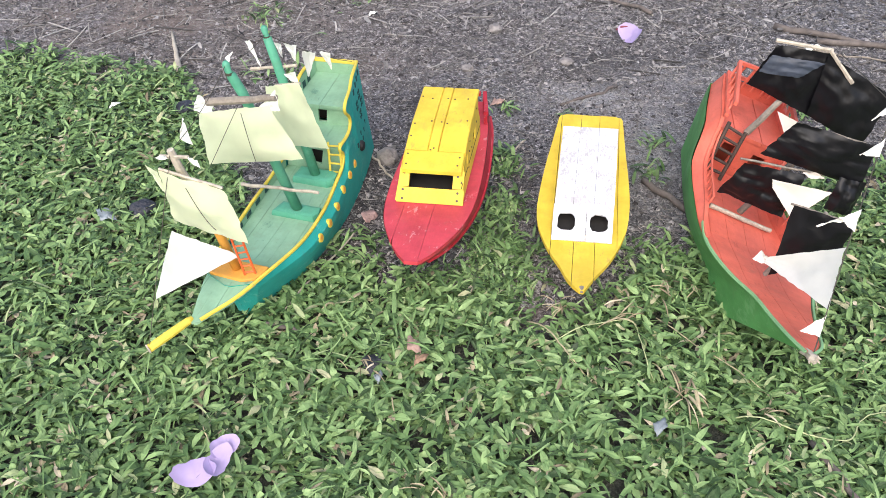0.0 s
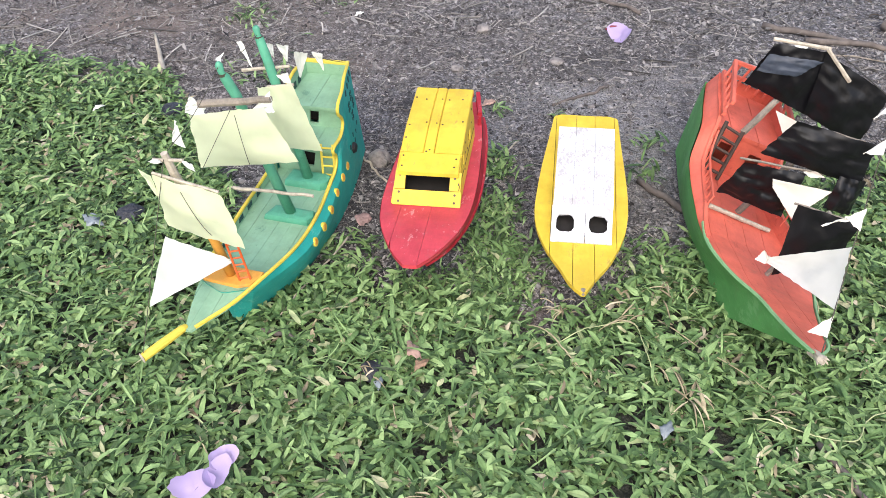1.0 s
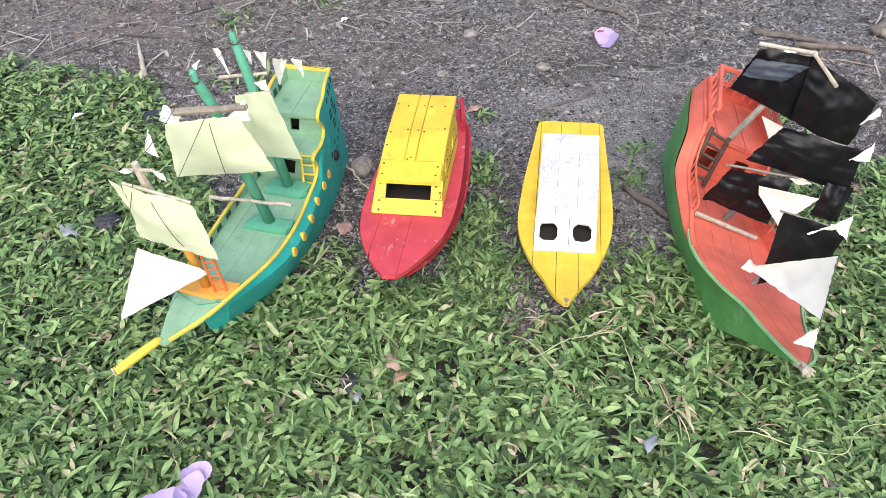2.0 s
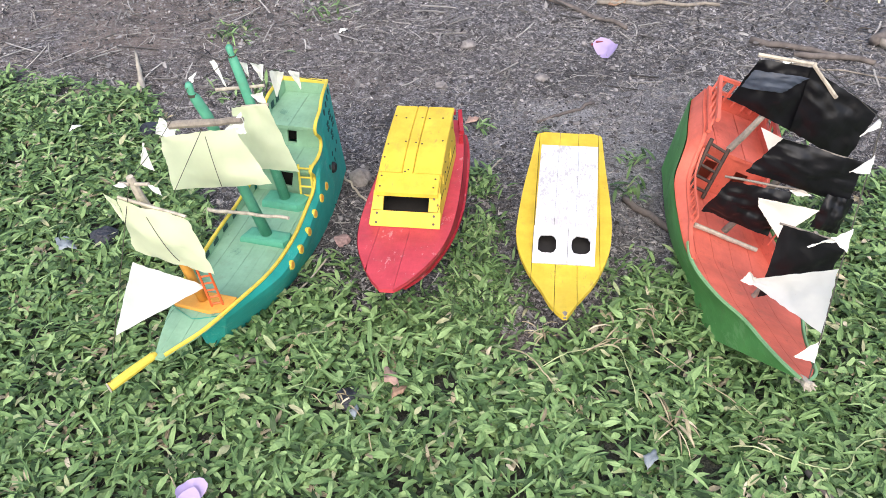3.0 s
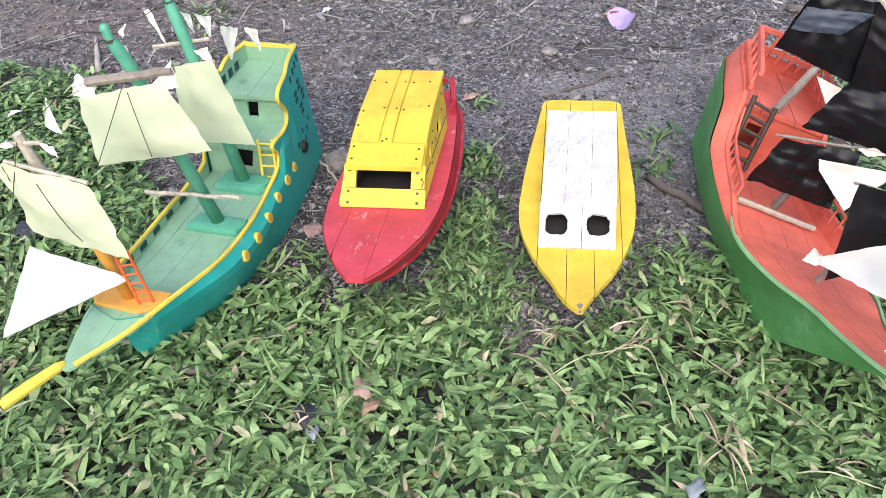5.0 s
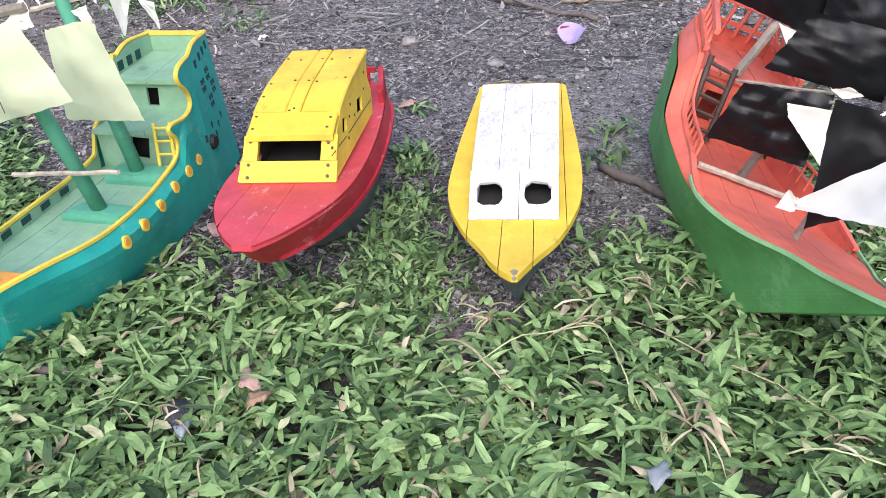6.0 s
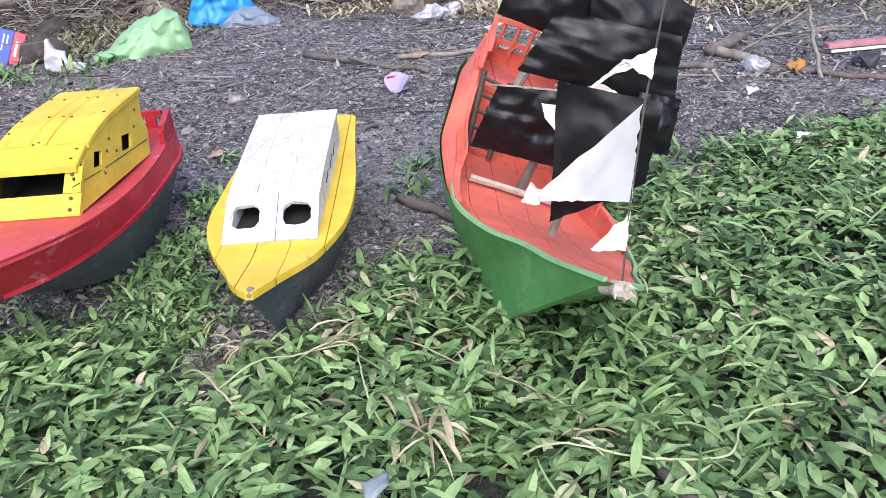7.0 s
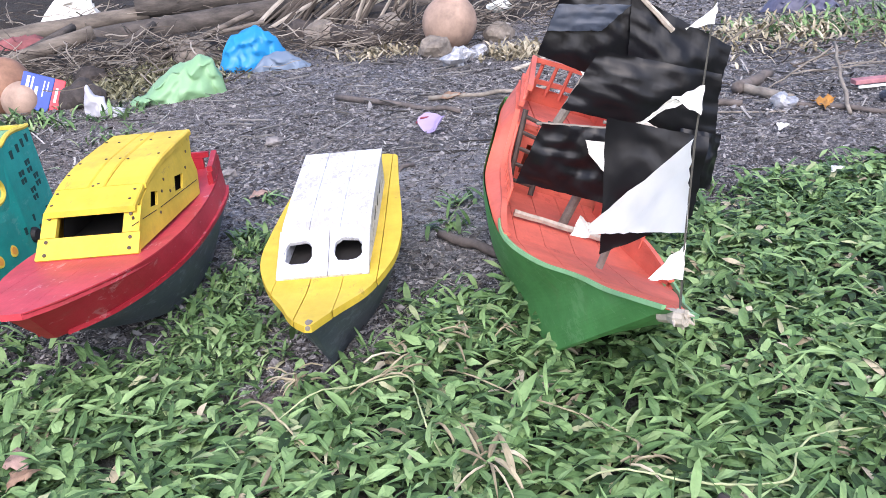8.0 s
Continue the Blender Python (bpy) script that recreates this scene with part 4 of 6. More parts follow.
    # paper sails
    part("sail", sheet(((-0.108, 0.330, 0.366), (0.062, 0.303, 0.416), (0.127, 0.282, 0.321), (-0.103, 0.324, 0.250)), 16, 14, 0.0, 0.012, 0.006, 3, 0.0012, (0.1, -1, 0.15)), "paper_cream", ship, "large pale yellow paper sail", smooth=True)
    part("sail", sheet(((-0.030, 0.478, 0.352), (0.046, 0.480, 0.367), (0.096, 0.474, 0.217), (-0.030, 0.470, 0.218)), 14, 14, 0.0, 0.012, 0.006, 5, 0.0012, (0.1, -1, 0.15)), "paper_cream", ship, "pale yellow paper sail", smooth=True)
    part("sail", sheet(((-0.040, 0.072, 0.412), (0.083, 0.066, 0.392), (0.110, 0.060, 0.288), (-0.038, 0.076, 0.303)), 14, 12, 0.0, 0.012, 0.006, 8, 0.0012, (0.1, -1, 0.15)), "paper_cream", ship, "pale yellow paper fore sail", smooth=True)
    part("sail_scrap", sheet(((-0.063, 0.074, 0.420), (-0.040, 0.072, 0.411), (-0.038, 0.075, 0.372), (-0.041, 0.074, 0.368)), 4, 5, 0.0, 0.002, 0.003, 9), "paper_cream", ship)
    part("jib", sheet(((-0.042, 0.065, 0.288), (0.037, 0.132, 0.194), (0.036, 0.130, 0.188), (-0.030, -0.046, 0.226)), 14, 12, 0.0, 0.006, 0.004, 11, 0.0008), "paper_white", ship, "white paper jib", smooth=True)
    # ropes
    t1, t2, t3 = Vector((-0.021, 0.095, 0.440)), Vector((-0.013, 0.316, 0.490)), Vector((-0.021, 0.500, 0.460))
    def rope(a, b, sag, name="rope", r=0.0007, mat="string_dark"):
        pts = [Vector(a).lerp(Vector(b), i / 10) - Vector((0, 0, sag * 4 * (i / 10) * (1 - i / 10))) for i in range(11)]
        part(name, rod(pts, r, 5), mat, ship)
        return pts
    rope(t1, (-0.049, -0.074, 0.136), 0.0)
    r21 = rope(t2, t1, 0.012)
    r32 = rope(t3, t2, 0.010)
    r3s = rope(t3, (0.045, 0.782, 0.262), 0.010)
    rope((0.004, 0.296, 0.414), (-0.085, 0.296, 0.265), 0.0)
    rope((0.012, 0.288, 0.404), (0.028, 0.280, 0.304), 0.010)
    rope((0.020, 0.052, 0.400), (0.062, 0.046, 0.322), 0.012)
    part("lashing", rod([(-0.0128, 0.317, 0.466), (-0.0128, 0.317, 0.471)], 0.0078, 9), "string_dark", ship)
    part("lashing", rod([(-0.0185, 0.5, 0.450), (-0.019, 0.5, 0.456)], 0.0078, 9), "string_dark", ship)
    # pennants and paper scraps
    pennant(ship, (0.002, 0.606, 0.372), (0.026, 0.625, 0.362), (0.000, 0.628, 0.300), 1)
    pennant(ship, (0.024, 0.650, 0.352), (0.044, 0.662, 0.344), (0.038, 0.672, 0.298), 2)
    pennant(ship, (-0.030, 0.545, 0.420), (-0.016, 0.550, 0.415), (-0.020, 0.556, 0.380), 3)
    pennant(ship, (-0.014, 0.560, 0.412), (0.008, 0.572, 0.402), (-0.002, 0.575, 0.366), 4)
    pennant(ship, (-0.078, 0.512, 0.432), (-0.060, 0.506, 0.440), (-0.052, 0.516, 0.375), 5)
    pennant(ship, (-0.112, 0.480, 0.408), (-0.085, 0.472, 0.428), (-0.100, 0.474, 0.402), 6)
    pennant(ship, (0.006, 0.498, 0.374), (0.032, 0.500, 0.382), (0.034, 0.505, 0.345), 7)
    pennant(ship, (-0.063, 0.215, 0.430), (-0.056, 0.205, 0.425), (-0.078, 0.215, 0.385), 8)
    part("pennant", sheet(((-0.078, 0.212, 0.385), (-0.056, 0.206, 0.424), (-0.052, 0.208, 0.376), (-0.068, 0.212, 0.378)), 4, 4, 0.0, 0.001, 0.002, 12), "paper_white", ship)
    part("paper_scrap", sheet(((-0.118, 0.336, 0.366), (-0.096, 0.330, 0.408), (-0.066, 0.326, 0.392), (-0.070, 0.326, 0.366)), 6, 6, 0.0, 0.004, 0.006, 13, 0.001), "paper_white", ship)
    part("paper_scrap", sheet(((0.035, 0.314, 0.402), (0.074, 0.318, 0.442), (0.080, 0.314, 0.405), (0.060, 0.314, 0.398)), 6, 6, 0.0, 0.004, 0.006, 14, 0.001), "paper_white", ship)
    part("paper_scrap", sheet(((-0.050, 0.088, 0.428), (-0.030, 0.084, 0.436), (-0.022, 0.086, 0.430), (-0.040, 0.090, 0.422)), 4, 4, 0.0, 0.002, 0.004, 15), "paper_white", ship)
    part("paper_scrap", sheet(((0.010, 0.090, 0.436), (0.028, 0.092, 0.430), (0.030, 0.094, 0.412), (0.018, 0.092, 0.420)), 4, 4, 0.0, 0.002, 0.004, 16), "paper_white", ship)
    return ship


green_ship()


# ---- black-sailed ship, lying over to one side ----
def coral_ship():
    L = 0.80
    ship = thing("sailing_ship", pose(0.545, 0.926, 0.0225, 0, 22, -6), "green wooden ship with coral deck and torn black sails", "toy ship", "wooden toy boats")
    Y0 = -0.044
    sway = curve([(Y0, 0.004), (0.0, 0.016), (0.063, 0.0245), (0.175, 0.026), (0.244, 0.026), (0.305, 0.021), (0.36, 0.016), (0.44, 0.006), (0.52, -0.002), (0.6, -0.002), (0.8, 0.004)])
    half = curve([(Y0, 0.004), (0.0, 0.028), (0.063, 0.0445), (0.13, 0.060), (0.175, 0.077), (0.244, 0.101), (0.305, 0.114), (0.36, 0.120), (0.44, 0.117), (0.52, 0.112), (0.6, 0.107), (0.7, 0.101), (0.8, 0.088)])
    low = curve([(0, 0.002), (0.2, 0.022), (0.5, 0.056), (1, 0.056)])
    hg = curve([(Y0, 0.203), (0.0, 0.187), (0.07, 0.162), (0.13, 0.145), (0.2, 0.122), (0.305, 0.103), (0.4, 0.108), (0.5, 0.115), (0.56, 0.124), (0.62, 0.170), (0.68, 0.180), (0.8, 0.184)])
    hr = curve([(Y0, 0.205), (0.0, 0.189), (0.07, 0.164), (0.13, 0.147), (0.2, 0.124), (0.305, 0.108), (0.4, 0.119), (0.5, 0.124), (0.55, 0.134), (0.585, 0.165), (0.61, 0.196), (0.64, 0.205), (0.72, 0.210), (0.8, 0.216)])
    tuck = curve([(Y0, 0.0), (0.2, 0.0), (0.31, 0.001), (0.4, 0.015), (0.56, 0.024), (0.68, 0.020), (0.8, 0.015)])
    ys_of = lambda s: Y0 + (L - Y0) * s
    yu_of = lambda s: 0.29 + (L - 0.292) * s
    skin(ship, "hull", "hull_green", (Y0, L), (0.235, L - 0.02), 6, lambda s: half(ys_of(s)) - sway(ys_of(s)), lambda s: half(ys_of(s)) + sway(ys_of(s)), low, low, lambda s: hg(ys_of(s)), lambda s: 0.0, flare=1.2, label="green painted hull", stations=48)
    skin(ship, "upper_strake", "coral", (0.29, L - 0.002), (0.29, L - 0.001), 3, lambda s: half(yu_of(s)) - tuck(yu_of(s)) - sway(yu_of(s)), lambda s: half(yu_of(s)) - tuck(yu_of(s)) + sway(yu_of(s)), lambda s: half(yu_of(s)) - 0.004 - sway(yu_of(s)), lambda s: half(yu_of(s)) - 0.004 + sway(yu_of(s)), lambda s: hr(yu_of(s)), lambda s: hg(yu_of(s)) - 0.004, floor=False, bow=False, stations=48, label="coral red upper side")
    fore = lambda y: hr(y) - 0.0012 if y < 0.26 else max(0.090, hr(0.26) - 0.0012 - (y - 0.26) * 0.22)
    wl = lambda y: -(half(y) - tuck(y)) + sway(y)
    wr = lambda y: (half(y) - tuck(y)) + sway(y)
    for f, sx in ((wl, -1), (wr, 1)):
        bm = bmesh.new()
        ys = [Y0 + 0.004 + (L - Y0 - 0.008) * i / 56 for i in range(57)]
        rows = [[bm.verts.new((f(y) - sx * 0.006, y, zz)) for zz in (hr(y), fore(y) - 0.004 if y < 0.58 else 0.15)] for y in ys if y > 0.29]
        for p, q in zip(rows, rows[1:]):
            bm.faces.new((p[0], q[0], q[1], p[1]))
        part("bulwark_lining", bm, "coral", ship)
        part("gunwale", strip_along([(f(y) - sx * 0.003, y, hr(y) + 0.0015) for y in ys if y > 0.30], 0.008, 0.005), "coral", ship, "coral painted gunwale")
        part("gunwale", strip_along([(f(y) + sx * 0.0008, y, hr(y) - 0.0010) for y in ys if y < 0.36], 0.0046, 0.0046), "pale_green", ship, "worn pale green edge of the bow")
    for a, b in ((-0.13, -0.066), (-0.066, -0.026), (-0.026, 0.016), (0.016, 0.060), (0.060, 0.15)):
        planks(ship, "deck_plank", "coral", lambda y: wl(y) + 0.0030, lambda y: wr(y) - 0.0030, fore, Y0 + 0.012, 0.60, (a, b), 0.0022, 0.0008, jitter=0.0003)
    planks(ship, "aft_deck_plank", "coral", lambda y: wl(y) + 0.005, lambda y: wr(y) - 0.005, lambda y: 0.190, 0.600, L - 0.004, (-0.12, -0.045, 0.02, 0.12), 0.008, 0.0016)
    panel(ship, "bulkhead", "coral", rect(-0.080, 0, 0.084, 0.096), (1, 0, 0), (0, 0, 1), (0, 0.604, 0.086), 0.005, [rect(-0.052, 0.024, -0.024, 0.072), rect(0.02, 0.03, 0.05, 0.07)], "coral bulkhead with dark openings")
    # Board behind the openings, its shade put into the darker coral.
    part("cabin_shade_sheet", boxed((-0.078, 0.64, 0.086), (0.08, 0.644, 0.181)), "coral_shade", ship)
    # stern railing on both sides and across
    for sx in (-1, 1):
        a0, a1 = Vector((sx * 0.080, 0.612, 0.214)), Vector((sx * 0.066, 0.786, 0.230))
        b0, b1 = Vector((sx * 0.074, 0.622, 0.240)), Vector((sx * 0.060, 0.780, 0.264))
        part("stern_rail", strip_along([a0, a0.lerp(a1, 0.5), a1], 0.008, 0.008), "coral", ship)
        part("stern_rail", strip_along([b0, b0.lerp(b1, 0.5), b1], 0.008, 0.009), "coral", ship)
        for k in (0.05, 0.25, 0.45, 0.65, 0.85):
            part("baluster", rod([a0.lerp(a1, k) - Vector((0, 0, 0.014)), b0.lerp(b1, k + 0.1)], 0.0032, 6), "coral", ship)
    part("stern_rail", strip_along([(0.060, 0.784, 0.262), (0.0, 0.787, 0.264), (-0.060, 0.784, 0.262)], 0.008, 0.008), "coral", ship)
    part("stern_rail", strip_along([(0.066, 0.790, 0.226), (0.0, 0.793, 0.228), (-0.066, 0.790, 0.226)], 0.008, 0.008), "coral", ship)
    for x in (-0.045, -0.02, 0.005, 0.03, 0.05):
        part("baluster", rod([(x, 0.791, 0.205), (x + 0.004, 0.786, 0.262)], 0.0034, 6), "coral", ship)
    # low railings along the waist
    for sx, f in ((-1, wl), (1, wr)):
        ys = [0.40 + 0.185 * i / 8 for i in range(9)]
        part("waist_rail", strip_along([(f(y) - sx * 0.007, y, hr(y) + 0.022) for y in ys], 0.0035, 0.0035), "coral", ship)
        for y in ys:
            part("baluster", rod([(f(y) - sx * 0.007, y, hr(y) - 0.01), (f(y) - sx * 0.007, y, hr(y) + 0.0215)], 0.0020, 6), "coral", ship)
    ladder(ship, ((-0.066, 0.560, 0.094), (-0.030, 0.556, 0.094)), ((-0.074, 0.590, 0.212), (-0.032, 0.586, 0.206)), 5, 0.0044, "dark_wood", "dark brown wooden ladder")
    # masts and yards
    part("mast", crooked((0.012, 0.470, 0.086), (0.030, 0.431, 0.340), 0.0075, 0.006, 0.001, 6, 8, 2), "wood", ship, "bare round stick as main mast")
    part("mast", crooked((-0.020, 0.612, 0.192), (0.035, 0.642, 0.40), 0.0075, 0.006, 0.001, 6, 8, 3), "wood", ship, "bare round stick as aft mast")
    part("mast", crooked((0.016, 0.235, 0.125), (0.016, 0.215, 0.304), 0.0048, 0.0042, 0.001, 6, 8, 4), "wood", ship, "bare stick as fore mast")
    part("yard", crooked((-0.066, 0.437, 0.098), (0.076, 0.434, 0.098), 0.0052, 0.0046, 0.001, 8, 6, 5), "wood_pale", ship, "square pale stick across the deck")
    part("yard", crooked((-0.080, 0.422, 0.230), (0.136, 0.420, 0.280), 0.0024, 0.0022, 0.002, 8, 6, 6), "wood", ship)
    part("yard", crooked((-0.020, 0.442, 0.334), (0.116, 0.442, 0.350), 0.0024, 0.0022, 0.002, 8, 6, 7), "wood", ship)
    part("yard", crooked((-0.080, 0.626, 0.396), (0.030, 0.622, 0.424), 0.0042, 0.0042, 0.001, 6, 6, 8), "wood_pale", ship, "pale split stick as yard")
    part("yard", crooked((0.022, 0.616, 0.424), (0.100, 0.610, 0.384), 0.0040, 0.0046, 0.001, 6, 6, 9), "wood_pale", ship, "pale split stick as yard")
    part("yard", crooked((-0.046, 0.216, 0.294), (0.064, 0.216, 0.304), 0.0022, 0.0022, 0.001, 6, 6, 10), "wood", ship)
    stub = part("bow_stub", crooked((0.006, -0.020, 0.188), (0.017, -0.049, 0.202), 0.0064, 0.0080, 0.002, 6, 9, 5), "wood_pale", ship, "splintered pale wooden stub at the bow")
    rng = random.Random(77)
    for k in range(7):
        a = k * 0.9
        p = Vector((0.014 + 0.006 * math.cos(a), -0.044, 0.199 + 0.006 * math.sin(a)))
        q = p + Vector((rng.uniform(-0.002, 0.007), -rng.uniform(0.004, 0.013), rng.uniform(-0.003, 0.008)))
        part("splinter", crooked(p, q, 0.0030, 0.0006, 0.0006, 4, 6, 80 + k), "wood_pale", stub)
    # black film sails
    fwd = (0, -1, 0.1)
    part("sail", sheet(((-0.048, 0.200, 0.302), (0.066, 0.200, 0.314), (0.082, 0.196, 0.226), (-0.002, 0.192, 0.154)), 18, 16, 0.0, 0.006, 0.005, 21, 0.0007, fwd), "black_film", ship, "torn black plastic fore sail", smooth=True)
    part("sail", sheet(((-0.076, 0.400, 0.236), (0.040, 0.400, 0.262), (0.054, 0.392, 0.160), (-0.082, 0.412, 0.147)), 20, 18, 0.0, 0.008, 0.009, 22, 0.0007, fwd), "black_film", ship, "wrinkled black plastic main sail", smooth=True)
    part("sail", sheet(((0.100, 0.402, 0.283), (0.160, 0.418, 0.288), (0.168, 0.400, 0.216), (0.112, 0.396, 0.212)), 18, 16, 0.0, 0.012, 0.006, 23, 0.0007, fwd), "black_film", ship, "curled black plastic main sail half", smooth=True)
    part("sail", sheet(((-0.034, 0.420, 0.345), (0.130, 0.420, 0.362), (0.157, 0.420, 0.272), (-0.057, 0.412, 0.260)), 22, 18, 0.0, 0.010, 0.007, 24, 0.0007, fwd), "black_film", ship, "bellied black plastic top sail", smooth=True)
    part("sail", sheet(((-0.074, 0.622, 0.390), (0.032, 0.620, 0.417), (0.090, 0.614, 0.280), (-0.081, 0.620, 0.292)), 22, 18, 0.0, 0.008, 0.007, 25, 0.0007, fwd), "black_film", ship, "black plastic aft sail", smooth=True)
    part("sail", sheet(((0.024, 0.612, 0.416), (0.196, 0.618, 0.388), (0.206, 0.606, 0.266), (0.062, 0.604, 0.286)), 22, 18, 0.0, 0.012, 0.008, 26, 0.0007, fwd), "black_film", ship, "torn black plastic aft sail", smooth=True)
    # Extra grey sheet before the aft sail: its sheen, painted as colour.
    part("sail_sheen", sheet(((-0.076, 0.608, 0.372), (0.026, 0.602, 0.402), (-0.004, 0.598, 0.354), (-0.080, 0.604, 0.330)), 16, 12, 0.0, 0.004, 0.004, 27, 0.001, fwd), "grey_film", ship, "grey sheet laid on as the sheen of the black aft sail", smooth=True)
    # white cloth pieces
    part("cloth_scrap", sheet(((-0.0188, 0.383, 0.2356), (0.0973, 0.384, 0.2578), (0.0652, 0.380, 0.1727), (-0.008, 0.382, 0.219)), 14, 12, 0.0, 0.003, 0.0015, 31, 0.0004), "cloth_white", ship, "torn white cloth", smooth=True)
    part("cloth_scrap", sheet(((-0.025, 0.540, 0.297), (0.072, 0.540, 0.290), (0.041, 0.538, 0.264), (0.032, 0.538, 0.245)), 10, 8, 0.0, 0.002, 0.002, 35, 0.0004), "cloth_white", ship, "torn white cloth", smooth=True)
    part("cloth_scrap", sheet(((0.0265, 0.392, 0.2690), (0.0475, 0.391, 0.2805), (0.070, 0.392, 0.2755), (0.048, 0.394, 0.262)), 8, 8, 0.0, 0.002, 0.0015, 32, 0.0004), "cloth_white", ship, "torn white cloth", smooth=True)
    part("jib", sheet(((-0.022, 0.205, 0.180), (0.014, 0.096, 0.325), (0.010, 0.011, 0.258), (-0.020, 0.200, 0.172)), 14, 12, 0.0, 0.006, 0.004, 33, 0.0008), "cloth_white", ship, "white cloth jib", smooth=True)
    part("cloth_scrap", sheet(((-0.034, 0.212, 0.186), (-0.018, 0.206, 0.182), (-0.016, 0.206, 0.166), (-0.036, 0.214, 0.160)), 5, 5, 0.0, 0.004, 0.004, 34, 0.001), "cloth_white", ship)
    # fore stay with pennants
    stay = [Vector((0.016, -0.040, 0.194)), Vector((0.010, 0.011, 0.256)), Vector((0.014, 0.096, 0.326)), Vector((0.030, 0.210, 0.400)), Vector((0.046, 0.330, 0.480))]
    part("rope", rod(stay, 0.0011, 5), "string_dark", ship)
    part("rope", rod([stay[-1], (0.046, 0.62, 0.425)], 0.0009, 5), "string_dark", ship)
    def flag(a, b, c, seed):
        part("pennant", sheet((a, b, Vector(c) + Vector((0.002, 0, 0)), c), 5, 5, 0.0, 0.002, 0.003, seed, 0.001), "cloth_white", ship)
    flag((0.012, 0.006, 0.250), (0.012, -0.020, 0.224), (-0.012, -0.006, 0.212), 41)
    flag((0.018, 0.115, 0.346), (0.022, 0.150, 0.370), (-0.012, 0.130, 0.352), 42)
    flag((-0.012, 0.128, 0.352), (0.000, 0.130, 0.350), (-0.030, 0.135, 0.318), 43)
    flag((0.036, 0.240, 0.425), (0.040, 0.270, 0.446), (0.010, 0.250, 0.410), 44)
    flag((0.046, 0.320, 0.474), (0.046, 0.345, 0.480), (0.030, 0.330, 0.440), 45)
    return ship


coral_ship()


# ---- litter on the soil ----
def mesh_stuff(name, verts, faces, material, label, category):
    me = bpy.data.meshes.new(name)
    me.from_pydata(verts, [], faces)
    me.materials.append(M[material])
    return tagged(new(name, me), label, category, kind="stuff")


def soil_spots(rng, count, near=0.6, y0=0.0, close=False):
    """Random places on the bare soil, denser towards the boats; close: only round the boats."""
    out = []
    while len(out) < count:
        x = rng.uniform(-2.6, 3.2)
        y = 1.2 + (rng.uniform() ** (1.0 / near if near < 1 else 1.0)) * (2.0 if close else 4.6)
        if abs(x - 0.3) > 0.55 + 0.50 * y or y < y0:
            continue
        if rng.uniform() < lawn_cover(x, y) * 1.02:
            continue
        out.append((x, y, ground_height(x, y)))
    return out


def flakes(count, seed, lo, hi, lift, y0=0.0, close=False):
    """Irregular chips, most of them small, thicker in some patches than in others."""
    rng = np.random.default_rng(seed)
    verts, faces = [], []
    for x, y, z in soil_spots(rng, count, 0.6, y0, close):
        if rng.uniform() < 0.75 * ash_cover(x, y):
            continue
        if rng.uniform() > 0.55 + 1.3 * noise.noise(Vector((x * 2.2, y * 3.4, 9.0))):
            continue
        a = rng.uniform(0, 6.283)
        ln = (lo + (hi - lo) * rng.uniform() ** 2.2) * (1 + 0.12 * (y - 1.2))
        wd = ln * rng.uniform(0.10, 0.65)
        c, s = math.cos(a), math.sin(a)
        h = rng.uniform(0.0005, lift)
        pitch, roll = rng.normal(0, 0.45), rng.normal(0, 0.6)
        b = len(verts)
        n = int(rng.integers(4, 7))
        for k in range(n):
            t = 6.283 * k / n
            r = rng.uniform(0.5, 1.0)
            px, py = 0.55 * ln * r * math.cos(t), 0.55 * wd * r * math.sin(t)
            pz = h + px * math.sin(pitch) + py * math.sin(roll) + rng.normal(0, 0.06) * wd
            verts.append((x + c * px - s * py, y + s * px + c * py, z + max(pz, -0.001)))
        for k in range(1, n - 1):
            faces.append((b, b + k, b + k + 1))
    return verts, faces


def twigs(count, seed, lo, hi, r0, r1, y0=0.0, curl=0.5, close=False):
    rng = np.random.default_rng(seed)
    verts, faces = [], []
    for x, y, z in soil_spots(rng, count, 0.6, y0, close):
        a = rng.uniform(0, 6.283)
        ln, r = rng.uniform(lo, hi) * (1 + 0.15 * (y - 1.2)), rng.uniform(r0, r1)
        bend = rng.normal(0, curl)
        px, py, pz = x, y, z + r
        rise = rng.normal(0, 0.12)
        b = len(verts)
        for i in range(4):
            c, s = math.cos(a), math.sin(a)
            for k in range(3):
                t = 2.094 * k + 0.5
                verts.append((px - s * r * math.cos(t), py + c * r * math.cos(t), pz + r * math.sin(t)))
            px, py, pz = px + c * ln / 3, py + s * ln / 3, max(z, pz + rise * ln / 3)
            a += bend * rng.uniform(0.3, 1)
        for i in range(3):
            for k in range(3):
                p, q = b + 3 * i + k, b + 3 * i + (k + 1) % 3
                faces.append((p, q, q + 3, p + 3))
        faces += [(b, b + 2, b + 1), (b + 9, b + 10, b + 11)]
    return verts, faces


